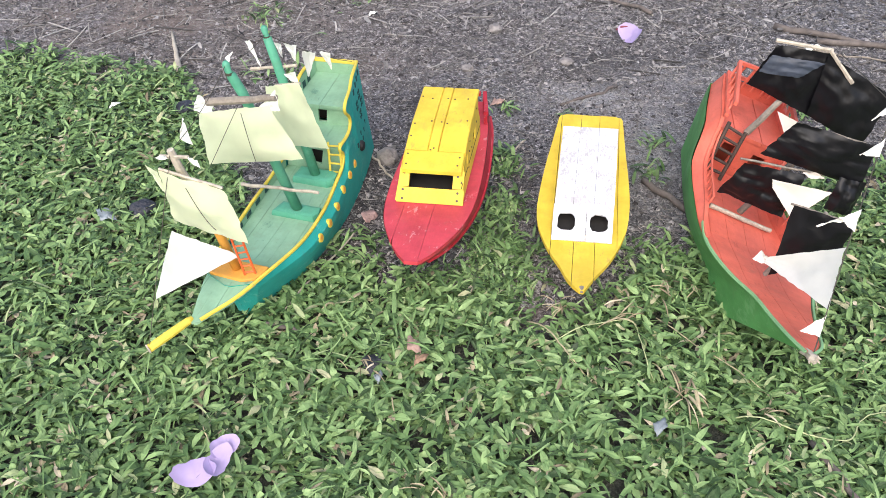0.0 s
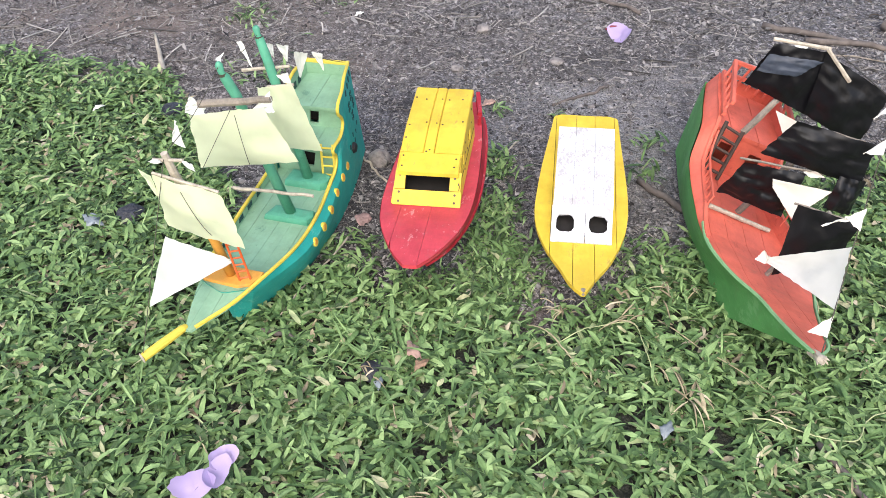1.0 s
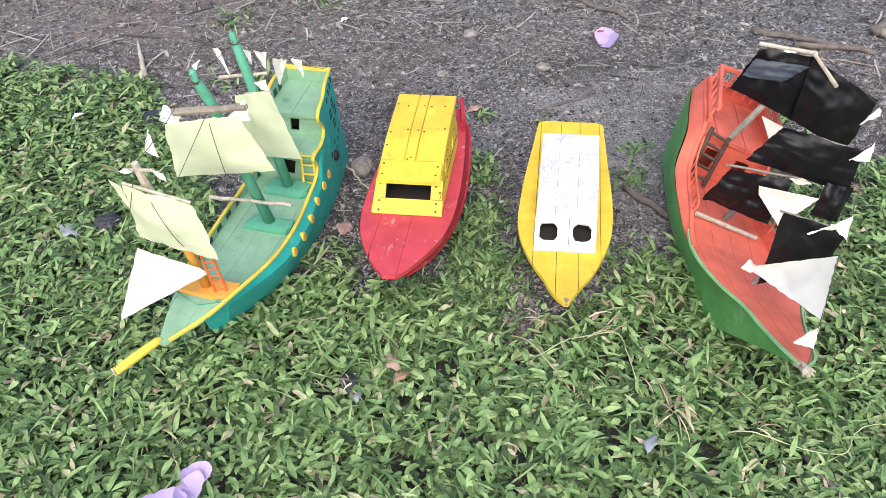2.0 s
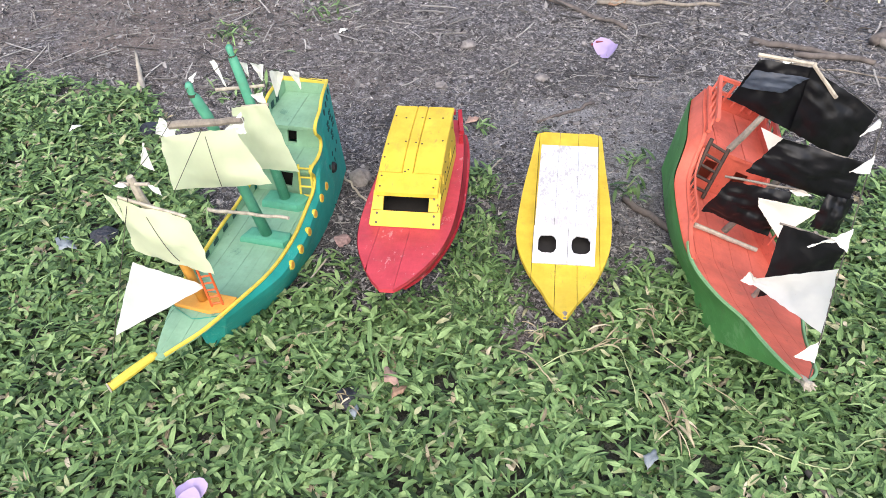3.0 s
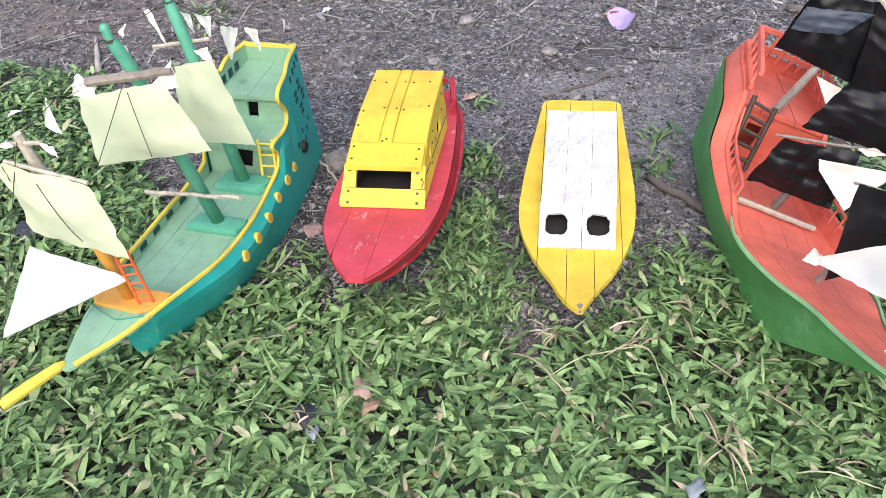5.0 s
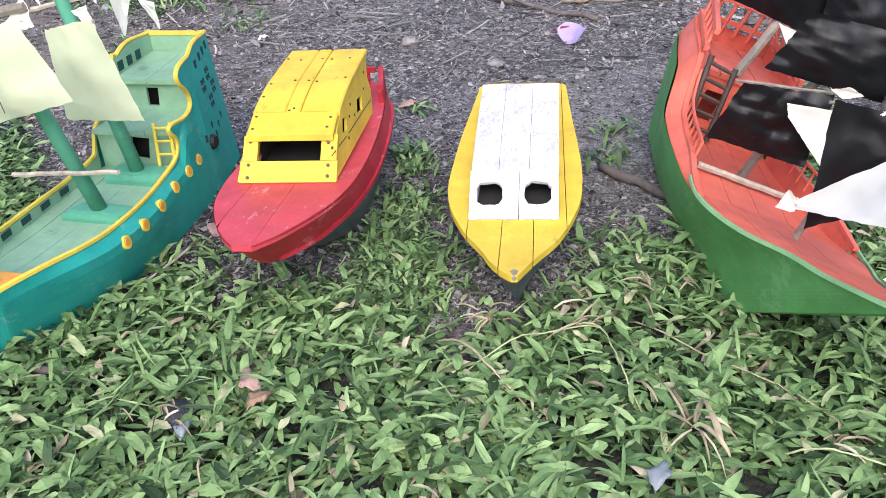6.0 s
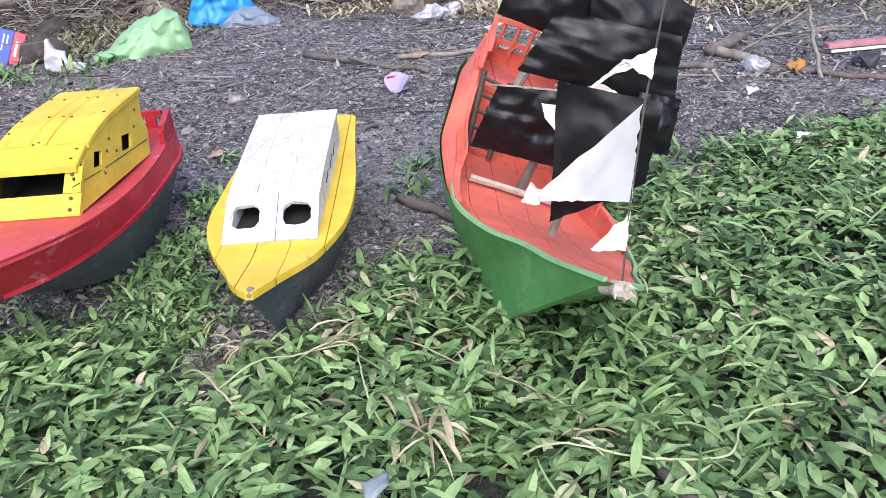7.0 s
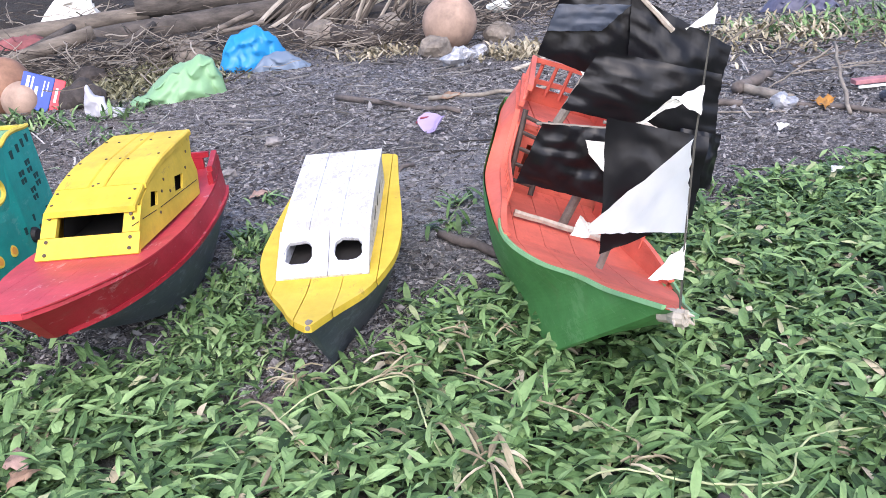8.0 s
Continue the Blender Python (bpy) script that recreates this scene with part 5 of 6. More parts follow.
def clods(count, seed, lo, hi):
    """Broken crumbs of earth, long or round, most of them small."""
    rng = np.random.default_rng(seed)
    verts, faces = [], []
    for x, y, z in soil_spots(rng, count):
        r = lo + (hi - lo) * rng.uniform() ** 2
        b = len(verts)
        a, thin, top = rng.uniform(0, 6.283), rng.uniform(0.45, 1.0), rng.uniform(0.35, 0.85)
        c, s = math.cos(a), math.sin(a)
        verts.append((x + rng.normal(0, 0.25) * r, y + rng.normal(0, 0.25) * r, z + r * top))
        for lev, k0, k1 in ((0.55 * top, 0.45, 0.95), (-0.15, 0.75, 1.2)):
            for k in range(5):
                t, q = 1.2566 * k + rng.uniform(-0.3, 0.3), r * rng.uniform(k0, k1)
                u, v = q * math.cos(t), q * thin * math.sin(t)
                verts.append((x + c * u - s * v, y + s * u + c * v, z + r * lev * rng.uniform(0.6, 1.3)))
        for k in range(5):
            n = (k + 1) % 5
            faces.append((b, b + 1 + k, b + 1 + n))
            faces.append((b + 1 + k, b + 6 + k, b + 6 + n, b + 1 + n))
    return verts, faces


M["litter"] = island_mat("leaf_litter", ((0.0, (0.024, 0.023, 0.025)), (0.30, (0.085, 0.081, 0.082)), (0.62, (0.19, 0.182, 0.180)), (0.92, (0.29, 0.278, 0.272)), (1.0, (0.36, 0.345, 0.33))), 0.85, 0.2, 90)
M["litter_pale"] = island_mat("pale_leaf_crumbs", ((0.0, (0.030, 0.028, 0.030)), (0.35, (0.12, 0.115, 0.117)), (0.7, (0.28, 0.27, 0.268)), (1.0, (0.44, 0.425, 0.415))), 0.85, 0.2, 90)
M["twig"] = island_mat("dry_twig", ((0.0, (0.06, 0.055, 0.052)), (0.5, (0.21, 0.196, 0.182)), (1.0, (0.44, 0.415, 0.385))), 0.85, 0.2, 60)
M["clod"] = island_mat("soil_clod", ((0.0, (0.040, 0.037, 0.037)), (0.6, (0.150, 0.139, 0.139)), (1.0, (0.33, 0.315, 0.315))), 0.95, 0.1, 120)
M["straw"] = island_mat("dry_straw", ((0.0, (0.17, 0.14, 0.09)), (0.5, (0.34, 0.295, 0.195)), (1.0, (0.50, 0.45, 0.34))), 0.8, 0.2, 60)
mesh_stuff("leaf_litter", *flakes(90000, 11, 0.003, 0.018, 0.008), "litter", "small dry leaf scraps and chips on soil", "litter")
mesh_stuff("crumbled_litter", *flakes(90000, 21, 0.0025, 0.011, 0.006, close=True), "litter_pale", "fine pale crumbs of leaf and ash on soil", "litter")
mesh_stuff("curled_stems", *twigs(10000, 22, 0.010, 0.034, 0.0006, 0.0015, 0.0, 1.3, True), "twig", "short curled dry stems on the soil", "twigs")
mesh_stuff("wood_chips", *flakes(14000, 17, 0.006, 0.028, 0.014, 2.15), "litter", "coarse dry wood chips and leaf scraps on the slope", "litter")
mesh_stuff("brush_litter", *twigs(3600, 18, 0.03, 0.11, 0.0008, 0.0030, 2.1, 0.15), "twig", "broken dry sticks strewn on the slope", "twigs")
mesh_stuff("twig_litter", *twigs(12000, 12, 0.008, 0.032, 0.0004, 0.0012), "twig", "scattered thin dry twigs and stems", "twigs")


def charcoal_bits():
    """Black cinders from an old fire between the boats."""
    rng = np.random.default_rng(41)
    verts, faces = [], []
    for cx, cy, sx, sy, n in ((-0.20, 1.40, 0.05, 0.12, 420), (-0.12, 1.26, 0.07, 0.05, 260), (0.18, 1.50, 0.04, 0.14, 220), (-0.02, 1.98, 0.22, 0.08, 260), (0.35, 1.95, 0.16, 0.06, 160)):
        for _ in range(n):
            x, y = rng.normal(cx, sx), rng.normal(cy, sy)
            r, z, a, b = rng.uniform(0.0012, 0.0052), ground_height(x, y), rng.uniform(0, 6.283), len(verts)
            verts.append((x + rng.normal(0, 0.3) * r, y, z + r * rng.uniform(0.5, 1.1)))
            for k in range(5):
                q = r * rng.uniform(0.6, 1.2)
                verts.append((x + q * math.cos(a + 1.2566 * k), y + q * math.sin(a + 1.2566 * k), z + r * rng.uniform(-0.1, 0.4)))
            faces += [(b, b + 1 + k, b + 1 + (k + 1) % 5) for k in range(5)]
    M["cinder"] = island_mat("black_cinder", ((0.0, (0.010, 0.010, 0.013)), (0.7, (0.035, 0.035, 0.042)), (1.0, (0.11, 0.11, 0.12))), 0.7, 0.3, 120)
    mesh_stuff("cinders", verts, faces, "cinder", "black charcoal cinders on the soil", "cinders")


charcoal_bits()
mesh_stuff("soil_clods", *clods(29000, 13, 0.0015, 0.011), "clod", "crumbled soil clods and small pebbles", "pebbles")


def dead_blades():
    me = grass_blades(4500, -1.75, 1.95, 0.38, 2.45, 15, 0.85)
    me.materials.append(M["straw"])
    tagged(new("dry_grass", me), "withered straw-coloured blades among the grass", "dry grass", kind="stuff")


dead_blades()


def tuft_patch(name, spots, seed, material, label, size=1.0):
    """Small tufts of leaves at given places on the soil."""
    rng = np.random.default_rng(seed)
    verts, faces = [], []
    for cx, cy, spread, n in spots:
        for _ in range(n):
            x, y = cx + rng.normal(0, spread), cy + rng.normal(0, spread)
            z = ground_height(x, y)
            a = rng.uniform(0, 6.283)
            ln, wd = size * rng.uniform(0.02, 0.055), size * rng.uniform(0.002, 0.0055)
            el, bend = rng.uniform(0.3, 1.2), rng.uniform(0.4, 1.3)
            c, s = math.cos(a), math.sin(a)
            px = pz = 0.0
            b = len(verts)
            for w in (0.5, 1.0, 0.8):
                for g in (-1, 1):
                    verts.append((x + c * px - s * wd * w * g, y + s * px + c * wd * w * g, z + pz + 0.002))
                px += ln * 0.34 * math.cos(el)
                pz += ln * 0.34 * math.sin(el)
                el -= bend * 0.4
            verts.append((x + c * px, y + s * px, z + max(pz, 0.002)))
            faces += [(b, b + 2, b + 3, b + 1), (b + 2, b + 4, b + 5, b + 3), (b + 4, b + 6, b + 5)]
    return mesh_stuff(name, verts, faces, material, label, "weeds")


tuft_patch("weeds", [(0.135, 1.72, 0.018, 40), (0.15, 1.95, 0.012, 16), (0.14, 1.55, 0.03, 24), (0.12, 1.42, 0.035, 60), (0.16, 1.34, 0.035, 110), (0.30, 1.92, 0.012, 8), (0.50, 1.66, 0.02, 24), (0.52, 1.78, 0.02, 20), (0.47, 1.36, 0.035, 50),
                     (-0.62, 2.55, 0.05, 50), (-0.35, 2.75, 0.06, 50), (0.95, 1.95, 0.05, 60), (0.92, 1.75, 0.05, 70), (-0.25, 1.40, 0.03, 60), (-0.50, 2.15, 0.06, 60), (-0.15, 1.36, 0.03, 50)], 31, "grass", "sparse green weeds on the bare soil")
tuft_patch("wispy_grass", [(0.135, 1.36, 0.035, 320), (0.14, 1.50, 0.026, 200), (0.150, 1.66, 0.018, 90), (0.10, 1.25, 0.045, 380), (0.04, 1.19, 0.05, 300), (0.18, 1.26, 0.04, 160), (0.44, 1.30, 0.05, 160), (-0.16, 1.22, 0.05, 160)], 37, "grass", "fine wispy grass growing beside the boats", 0.72)
tuft_patch("far_weeds", [(2.05, 3.25, 0.16, 500), (2.4, 3.0, 0.16, 500), (-0.72, 3.05, 0.10, 160), (-0.42, 3.05, 0.06, 60), (2.7, 3.5, 0.2, 400)], 32, "grass", "green weeds at the edge of the rubbish", 1.4)
tuft_patch("straw_heap", [(0.94, 3.38, 0.07, 420), (1.9, 3.25, 0.16, 500), (1.55, 3.2, 0.2, 300), (2.3, 2.75, 0.15, 260), (0.45, 3.75, 0.10, 200)], 33, "straw", "tangled dry straw and stems", 1.3)


# ---- vines, stalks and roots in the grass ----
M["stem"] = plain("pale_stem", (0.38, 0.42, 0.22), 0.7, 0.3, 80)
M["dry_stem"] = plain("dry_stem", (0.36, 0.32, 0.20), 0.8, 0.35, 80)


def runner(name, points, radius, material, label, z=0.047, seed=0, category="vine"):
    rng = random.Random(seed)
    knots = [Vector((x, y, z + rng.uniform(-0.006, 0.006))) for x, y in points]
    knots[0].z = knots[-1].z = z - 0.03
    ends = [knots[0] * 2 - knots[1]] + knots + [knots[-1] * 2 - knots[-2]]
    pts = []
    for a, b, c, d in zip(ends, ends[1:], ends[2:], ends[3:]):
        for k in range(6):
            t = k / 6
            p = (b * 2 + (c - a) * t + (a * 2 - b * 5 + c * 4 - d) * t * t + (b * 3 - a - c * 3 + d) * t ** 3) * 0.5
            pts.append(p + Vector((rng.uniform(-1, 1), rng.uniform(-1, 1), rng.uniform(-1, 1))) * 0.0007)
    pts.append(knots[-1])
    return single(name, rod(pts, [radius * rng.uniform(0.8, 1.15) for _ in pts], 6), material, label, category, smooth=True)


runner("vine", [(0.52, 0.896), (0.56, 0.879), (0.60, 0.867), (0.63, 0.857), (0.67, 0.839), (0.715, 0.838), (0.742, 0.874), (0.768, 0.89), (0.818, 0.902), (0.866, 0.906), (0.93, 0.946), (1.02, 0.97)], 0.0012, "stem", "long pale creeping stem lying over the grass", seed=1)
runner("vine", [(0.214, 1.061), (0.279, 1.082), (0.321, 1.107), (0.386, 1.116), (0.397, 1.055), (0.402, 1.006), (0.418, 0.974)], 0.0011, "stem", "thin pale creeping stem lying over the grass", seed=2)
runner("dry_stalk", [(0.188, 1.137), (0.22, 1.09), (0.253, 1.039), (0.295, 0.99)], 0.0015, "dry_stem", "straight dry brown stalk on the grass", seed=3, category="stalk")
runner("dry_stalk", [(-0.19, 1.17), (-0.21, 1.152), (-0.232, 1.130)], 0.0026, "dry_stem", "short straw-coloured stalk in the grass", seed=4, category="stalk")
runner("vine", [(0.42, 1.18), (0.45, 1.12), (0.50, 1.06), (0.56, 1.0), (0.60, 0.95), (0.66, 0.90)], 0.0012, "dry_stem", "thin dry runner over the grass", z=0.034, seed=5)
runner("dry_stalk", [(-0.402, 0.903), (-0.385, 0.86), (-0.373, 0.826), (-0.350, 0.79), (-0.336, 0.76)], 0.0013, "dry_stem", "thin pale stalk beside the lilac paper", seed=7, category="stalk")
runner("dry_stalk", [(-0.06, 0.93), (-0.055, 0.90), (-0.045, 0.86)], 0.0014, "dry_stem", "thin upright dry stalk in the grass", seed=6, category="stalk")


def dry_tuft(x, y, n, size, seed, label):
    """A star of curled dead leaves."""
    rng = random.Random(seed)
    bm = bmesh.new()
    for k in range(n):
        a = seed * 1.7 + rng.choice((0.0, 2.6, 3.3)) + rng.gauss(0, 0.6)
        ln = size * rng.uniform(0.35, 1.0)
        w = size * rng.uniform(0.015, 0.05)
        el = rng.uniform(0.0, 0.5)
        px, pz = 0.0, 0.0
        ox, oy = rng.gauss(0, 0.32) * size, rng.gauss(0, 0.22) * size
        rows = []
        for i in range(5):
            ww = w * (0.5, 1, 0.9, 0.6, 0.1)[i]
            rows.append([bm.verts.new((ox + px * math.cos(a) - g * ww * math.sin(a), oy + px * math.sin(a) + g * ww * math.cos(a), pz + (0.002 if g else 0))) for g in (-1, 0, 1)])
            px += ln / 4 * math.cos(el)
            pz += ln / 4 * math.sin(el)
            el -= rng.uniform(0.1, 0.45)
        for p, q in zip(rows, rows[1:]):
            for j in range(2):
                bm.faces.new((p[j], p[j + 1], q[j + 1], q[j]))
    return single("dead_leaves", bm, "straw", label, "dead leaves", pose(x, y, ground_height(x, y) + 0.034), "dead leaf tufts")


dry_tuft(0.46, 0.935, 13, 0.075, 1, "star of curled straw-coloured dead leaves on grass")
dry_tuft(0.37, 1.13, 9, 0.055, 2, "curled dead leaves beside the bare patch")
dry_tuft(0.46, 1.20, 9, 0.06, 3, "curled dead leaves on the grass")
dry_tuft(0.25, 1.165, 12, 0.05, 4, "dry roots and dead leaves on the bare patch")
dry_tuft(-0.11, 0.985, 8, 0.045, 5, "small withered tuft in the grass")
dry_tuft(0.60, 0.90, 7, 0.045, 6, "small withered tuft in the grass")
dry_tuft(0.66, 0.72, 8, 0.05, 7, "withered tuft at the edge of the lawn")
dry_tuft(1.0, 1.16, 6, 0.04, 8, "small withered tuft in the grass")
dry_tuft(0.02, 0.72, 8, 0.05, 9, "withered tuft in the front of the lawn")


def dead_leaf(x, y, size, turn, seed, material, label, z=0.03, name="fallen_leaf", category="leaf", group=""):
    c, s = math.cos(turn), math.sin(turn)
    e = lambda u, v, w: (u * c - v * s, u * s + v * c, w)
    bm = sheet((e(-size, -size * 0.35, 0), e(size * 0.2, -size * 0.5, 0.006), e(size, size * 0.1, 0.002), e(-size * 0.3, size * 0.45, 0.008)), 7, 6, 0.0006, 0.004, size * 0.25, seed, size * 0.05)
    return single(name, bm, material, label, category, pose(x, y, ground_height(x, y) + z), group, smooth=True)


M["leaf_brown"] = plain("brown_dead_leaf", (0.26, 0.165, 0.11), 0.8, 0.4, 60, 0.3)
M["leaf_pink"] = plain("pinkish_dead_leaf", (0.36, 0.24, 0.20), 0.8, 0.35, 60, 0.3)
M["leaf_orange"] = plain("orange_dead_leaf", (0.42, 0.20, 0.04), 0.7, 0.35, 60, 0.3)
dead_leaf(-0.03, 1.04, 0.028, 1.9, 1, "leaf_pink", "pinkish brown dead leaf lying on grass")
dead_leaf(-0.012, 1.005, 0.020, 0.6, 2, "leaf_brown", "torn brown dead leaf lying on grass")
dead_leaf(0.13, 1.99, 0.026, 0.3, 3, "leaf_pink", "dry curled leaf lying on soil", 0.006)
dead_leaf(1.46, 2.20, 0.055, 0.9, 4, "leaf_orange", "orange-brown curled dead leaf on soil", 0.012)
dead_leaf(0.62, 2.75, 0.05, 0.4, 5, "leaf_brown", "brown dead leaf on soil", 0.008)


# ---- torn purple paper pieces ----
M["purple"] = paper_mat("lilac_paper", (0.47, 0.37, 0.62), (0.38, 0.28, 0.52), 0.6, 0.2)
M["maroon"] = plain("maroon_stalk", (0.20, 0.03, 0.05), 0.6, 0.3)


def petal(q, w, seed):
    """A cupped piece with a round torn outline and a notch."""
    rng = random.Random(seed)
    notch = rng.uniform(0, 6.283)
    bm = bmesh.new()
    rings = []
    for j in range(7):
        ring = []
        for i in range(22):
            a = 6.283 * i / 22
            gap = abs((a - notch + 3.1416) % 6.283 - 3.1416)
            r = w * (0.44 - 0.08 * math.exp(-(gap / 0.22) ** 2) + 0.060 * noise.noise(Vector((math.cos(a) * 2.6, math.sin(a) * 2.6, seed)))) * (j + 0.15) / 6.15
            x, y = r * math.cos(a) * 1.28, r * math.sin(a) * 0.80
            h = 0.9 * (x * x) / w + 0.05 * w * noise.noise(Vector((x / w * 4, y / w * 4, seed)))
            ring.append(bm.verts.new(q @ Vector((x, y, h))))
        rings.append(ring)
    bm.faces.new(rings[0])
    for p, r in zip(rings, rings[1:]):
        for i in range(22):
            bm.faces.new((p[i], p[(i + 1) % 22], r[(i + 1) % 22], r[i]))
    return bm


def lilac(x, y, size, seed, z, label, pieces):
    t = thing("torn_paper", pose(x, y, ground_height(x, y) + z), label, "paper", "torn lilac papers")
    for k, (dx, dy, dz, rx, rz, f) in enumerate(pieces):
        q = pose(dx, dy, dz, rx, 0, rz)
        w = size * f
        bm = petal(q, w, seed + k)
        part("paper_piece", bm, "purple", t, smooth=True)
    if seed == 3:
        part("stalk", rod([(-0.045, 0.035, 0.0), (-0.03, 0.03, 0.012), (-0.01, 0.028, 0.014)], [0.003, 0.004, 0.002], 6), "maroon", t, "maroon stalk")
    return t


lilac(0.535, 2.362, 0.085, 3, 0.022, "torn lilac paper lying on dark soil", ((0, 0, 0, 42, -60, 1.0),))
lilac(-0.342, 0.738, 0.064, 7, 0.050, "folded lilac paper lying on the grass", ((-0.016, -0.012, 0.0, 25, 15, 1.0), (0.016, 0.004, 0.008, 35, 70, 0.85), (0.022, 0.034, 0.010, 30, 40, 0.75)))
lilac(1.02, 1.048, 0.060, 9, 0.045, "crumpled pale lilac paper on the grass", ((0, 0, 0, 30, 40, 1.0),))


# ---- stones, coal, scraps ----
def lump(name, x, y, r, flat, material, label, category, seed, z=0.0, group="", rough=0.35):
    bm = bmesh.new()
    bmesh.ops.create_icosphere(bm, subdivisions=3, radius=r)
    for v in bm.verts:
        n = 1 + rough * noise.noise(v.co / r * 1.3 + Vector((seed, 0, 0))) + 0.35 * rough * noise.noise(v.co / r * 4 + Vector((0, seed, 0)))
        v.co = Vector((v.co.x * n, v.co.y * n, v.co.z * n * flat))
    return single(name, bm, material, label, category, pose(x, y, ground_height(x, y) + r * flat * 0.5 + z, 0, 0, seed * 40), group)


M["stone"] = plain("grey_stone", (0.22, 0.20, 0.19), 0.9, 0.4, 50, 0.6, depth=0.004)
M["pink_stone"] = plain("pinkish_stone", (0.30, 0.20, 0.19), 0.9, 0.35, 50, 0.6, depth=0.004)
M["coal"] = plain("charcoal", (0.030, 0.031, 0.040), 0.5, 0.6, 70, 0.9, depth=0.006)
M["ash_film"] = plain("grey_plastic_scrap", (0.20, 0.23, 0.25), 0.45, 0.3, 40, 0.3)
lump("stone", -0.147, 1.715, 0.026, 0.8, "stone", "grey rough stone between the boats", "stone", 1, group="stones")
lump("stone", -0.165, 1.475, 0.018, 0.6, "pink_stone", "pinkish flat stone beside the red boat", "stone", 2, group="stones")
lump("stone", 0.04, 2.19, 0.018, 0.6, "stone", "grey stone on the soil", "stone", 3, group="stones")
lump("stone", 0.33, 2.22, 0.020, 0.5, "stone", "pale grey stone on the soil", "stone", 4, group="stones")
lump("stone", 0.12, 2.45, 0.024, 0.6, "stone", "grey lump of earth on the soil", "stone", 5, group="stones")
lump("charcoal_lump", -0.69, 1.467, 0.030, 0.55, "coal", "black crumpled charcoal lump in the grass", "charcoal", 6, 0.016)
lump("charcoal_lump", -0.10, 1.00, 0.024, 0.5, "coal", "small black charcoal lump in the grass", "charcoal", 7, 0.010)
lump("charcoal_lump", -0.72, 1.93, 0.035, 0.4, "coal", "dark crumpled scrap in the grass", "charcoal", 8, 0.012)
dead_leaf(-0.765, 1.43, 0.034, 2.4, 11, "ash_film", "torn grey plastic scrap in the grass", 0.034, "plastic_scrap", "plastic scrap", "plastic scraps")
dead_leaf(0.405, 0.855, 0.022, 0.9, 12, "ash_film", "small grey plastic scrap in the grass", 0.034, "plastic_scrap", "plastic scrap", "plastic scraps")
dead_leaf(-0.085, 0.955, 0.016, 1.3, 14, "ash_film", "shiny grey scrap beside the charcoal", 0.030, "plastic_scrap", "plastic scrap", "plastic scraps")
dead_leaf(-0.905, 1.906, 0.018, 0.6, 15, "paper_white", "small white paper scrap in the grass", 0.038, "paper_scrap", "paper", "white paper scraps")
dead_leaf(1.178, 1.615, 0.018, 0.2, 16, "paper_white", "small white paper scrap on the lawn", 0.040, "paper_scrap", "paper", "white paper scraps")
dead_leaf(1.27, 2.01, 0.026, 0.5, 17, "cloth_white", "small pale triangle of cloth on soil", 0.012, "cloth_scrap", "cloth")
dead_leaf(1.055, 2.30, 0.035, 0.5, 18, "paper_white", "curled white paper strip on soil", 0.012, "paper_scrap", "paper", "white paper scraps")
dead_leaf(-0.28, 2.56, 0.018, 0.5, 19, "paper_white", "small white paper scrap on soil", 0.010, "paper_scrap", "paper", "white paper scraps")


def stick(a, b, r0, r1, label, seed, wob=0.006, material="wood", sides=7, z=None, group="sticks"):
    za = ground_height(*a[:2]) + r0 if len(a) == 2 else a[2]
    zb = ground_height(*b[:2]) + r1 if len(b) == 2 else b[2]
    bm = crooked((a[0], a[1], za), (b[0], b[1], zb), r0, r1, wob, 9, sides, seed)
    return single("stick", bm, material, label, "stick", group=group, smooth=True)


M["grey_wood"] = plain("weathered_grey_wood", (0.125, 0.105, 0.095), 0.85, 0.4, 40, 0.6, stretch=(1, 1, 1))
stick((0.475, 1.615), (0.585, 1.475), 0.0085, 0.0085, "grey weathered stick beside the ship", 1, material="grey_wood")
stick((-0.913, 2.43), (-0.803, 2.15), 0.004, 0.010, "pale dry branch stub on soil", 2, 0.001, "wood_pale")
stick((0.98, 2.45), (1.30, 2.29), 0.011, 0.008, "thick bare branch on soil", 3, 0.008, "grey_wood")
stick((1.02, 2.32), (1.36, 2.18), 0.003, 0.0022, "thin bare branch on soil", 4, 0.006)
stick((0.30, 1.98), (0.46, 2.075), 0.004, 0.005, "crooked root on soil", 5, 0.01, "grey_wood")
stick((-0.325, 1.10, 0.034), (-0.245, 1.08, 0.034), 0.0055, 0.0045, "rotten brown stick in the grass", 6, 0.006, "grey_wood")
stick((0.655, 0.84, 0.036), (0.70, 0.72, 0.036), 0.006, 0.005, "rotten stick in the grass", 7, 0.004, "grey_wood")
stick((1.337, 2.41), (1.50, 2.57), 0.017, 0.014, "thick broken grey branch on soil", 8, 0.008, "grey_wood")
stick((1.36, 2.42), (1.42, 2.27), 0.014, 0.011, "short broken branch on soil", 9, 0.004)
stick((1.08, 2.345), (1.26, 2.32), 0.010, 0.008, "grey broken branch on soil", 10, 0.004, "grey_wood")
stick((1.38, 2.25), (1.60, 2.03), 0.008, 0.006, "dark rotten branch on soil", 11, 0.006, "grey_wood")
stick((1.475, 2.10), (1.60, 2.42, 0.12), 0.005, 0.004, "thin upright branch leaning over soil", 12, 0.004)
stick((1.60, 2.41, 0.115), (1.42, 2.42), 0.0028, 0.002, "thin side branch on soil", 13, 0.006)
stick((0.28, 2.9), (0.62, 2.55), 0.010, 0.007, "bare stick on the rubbish slope", 14, 0.01, "grey_wood")
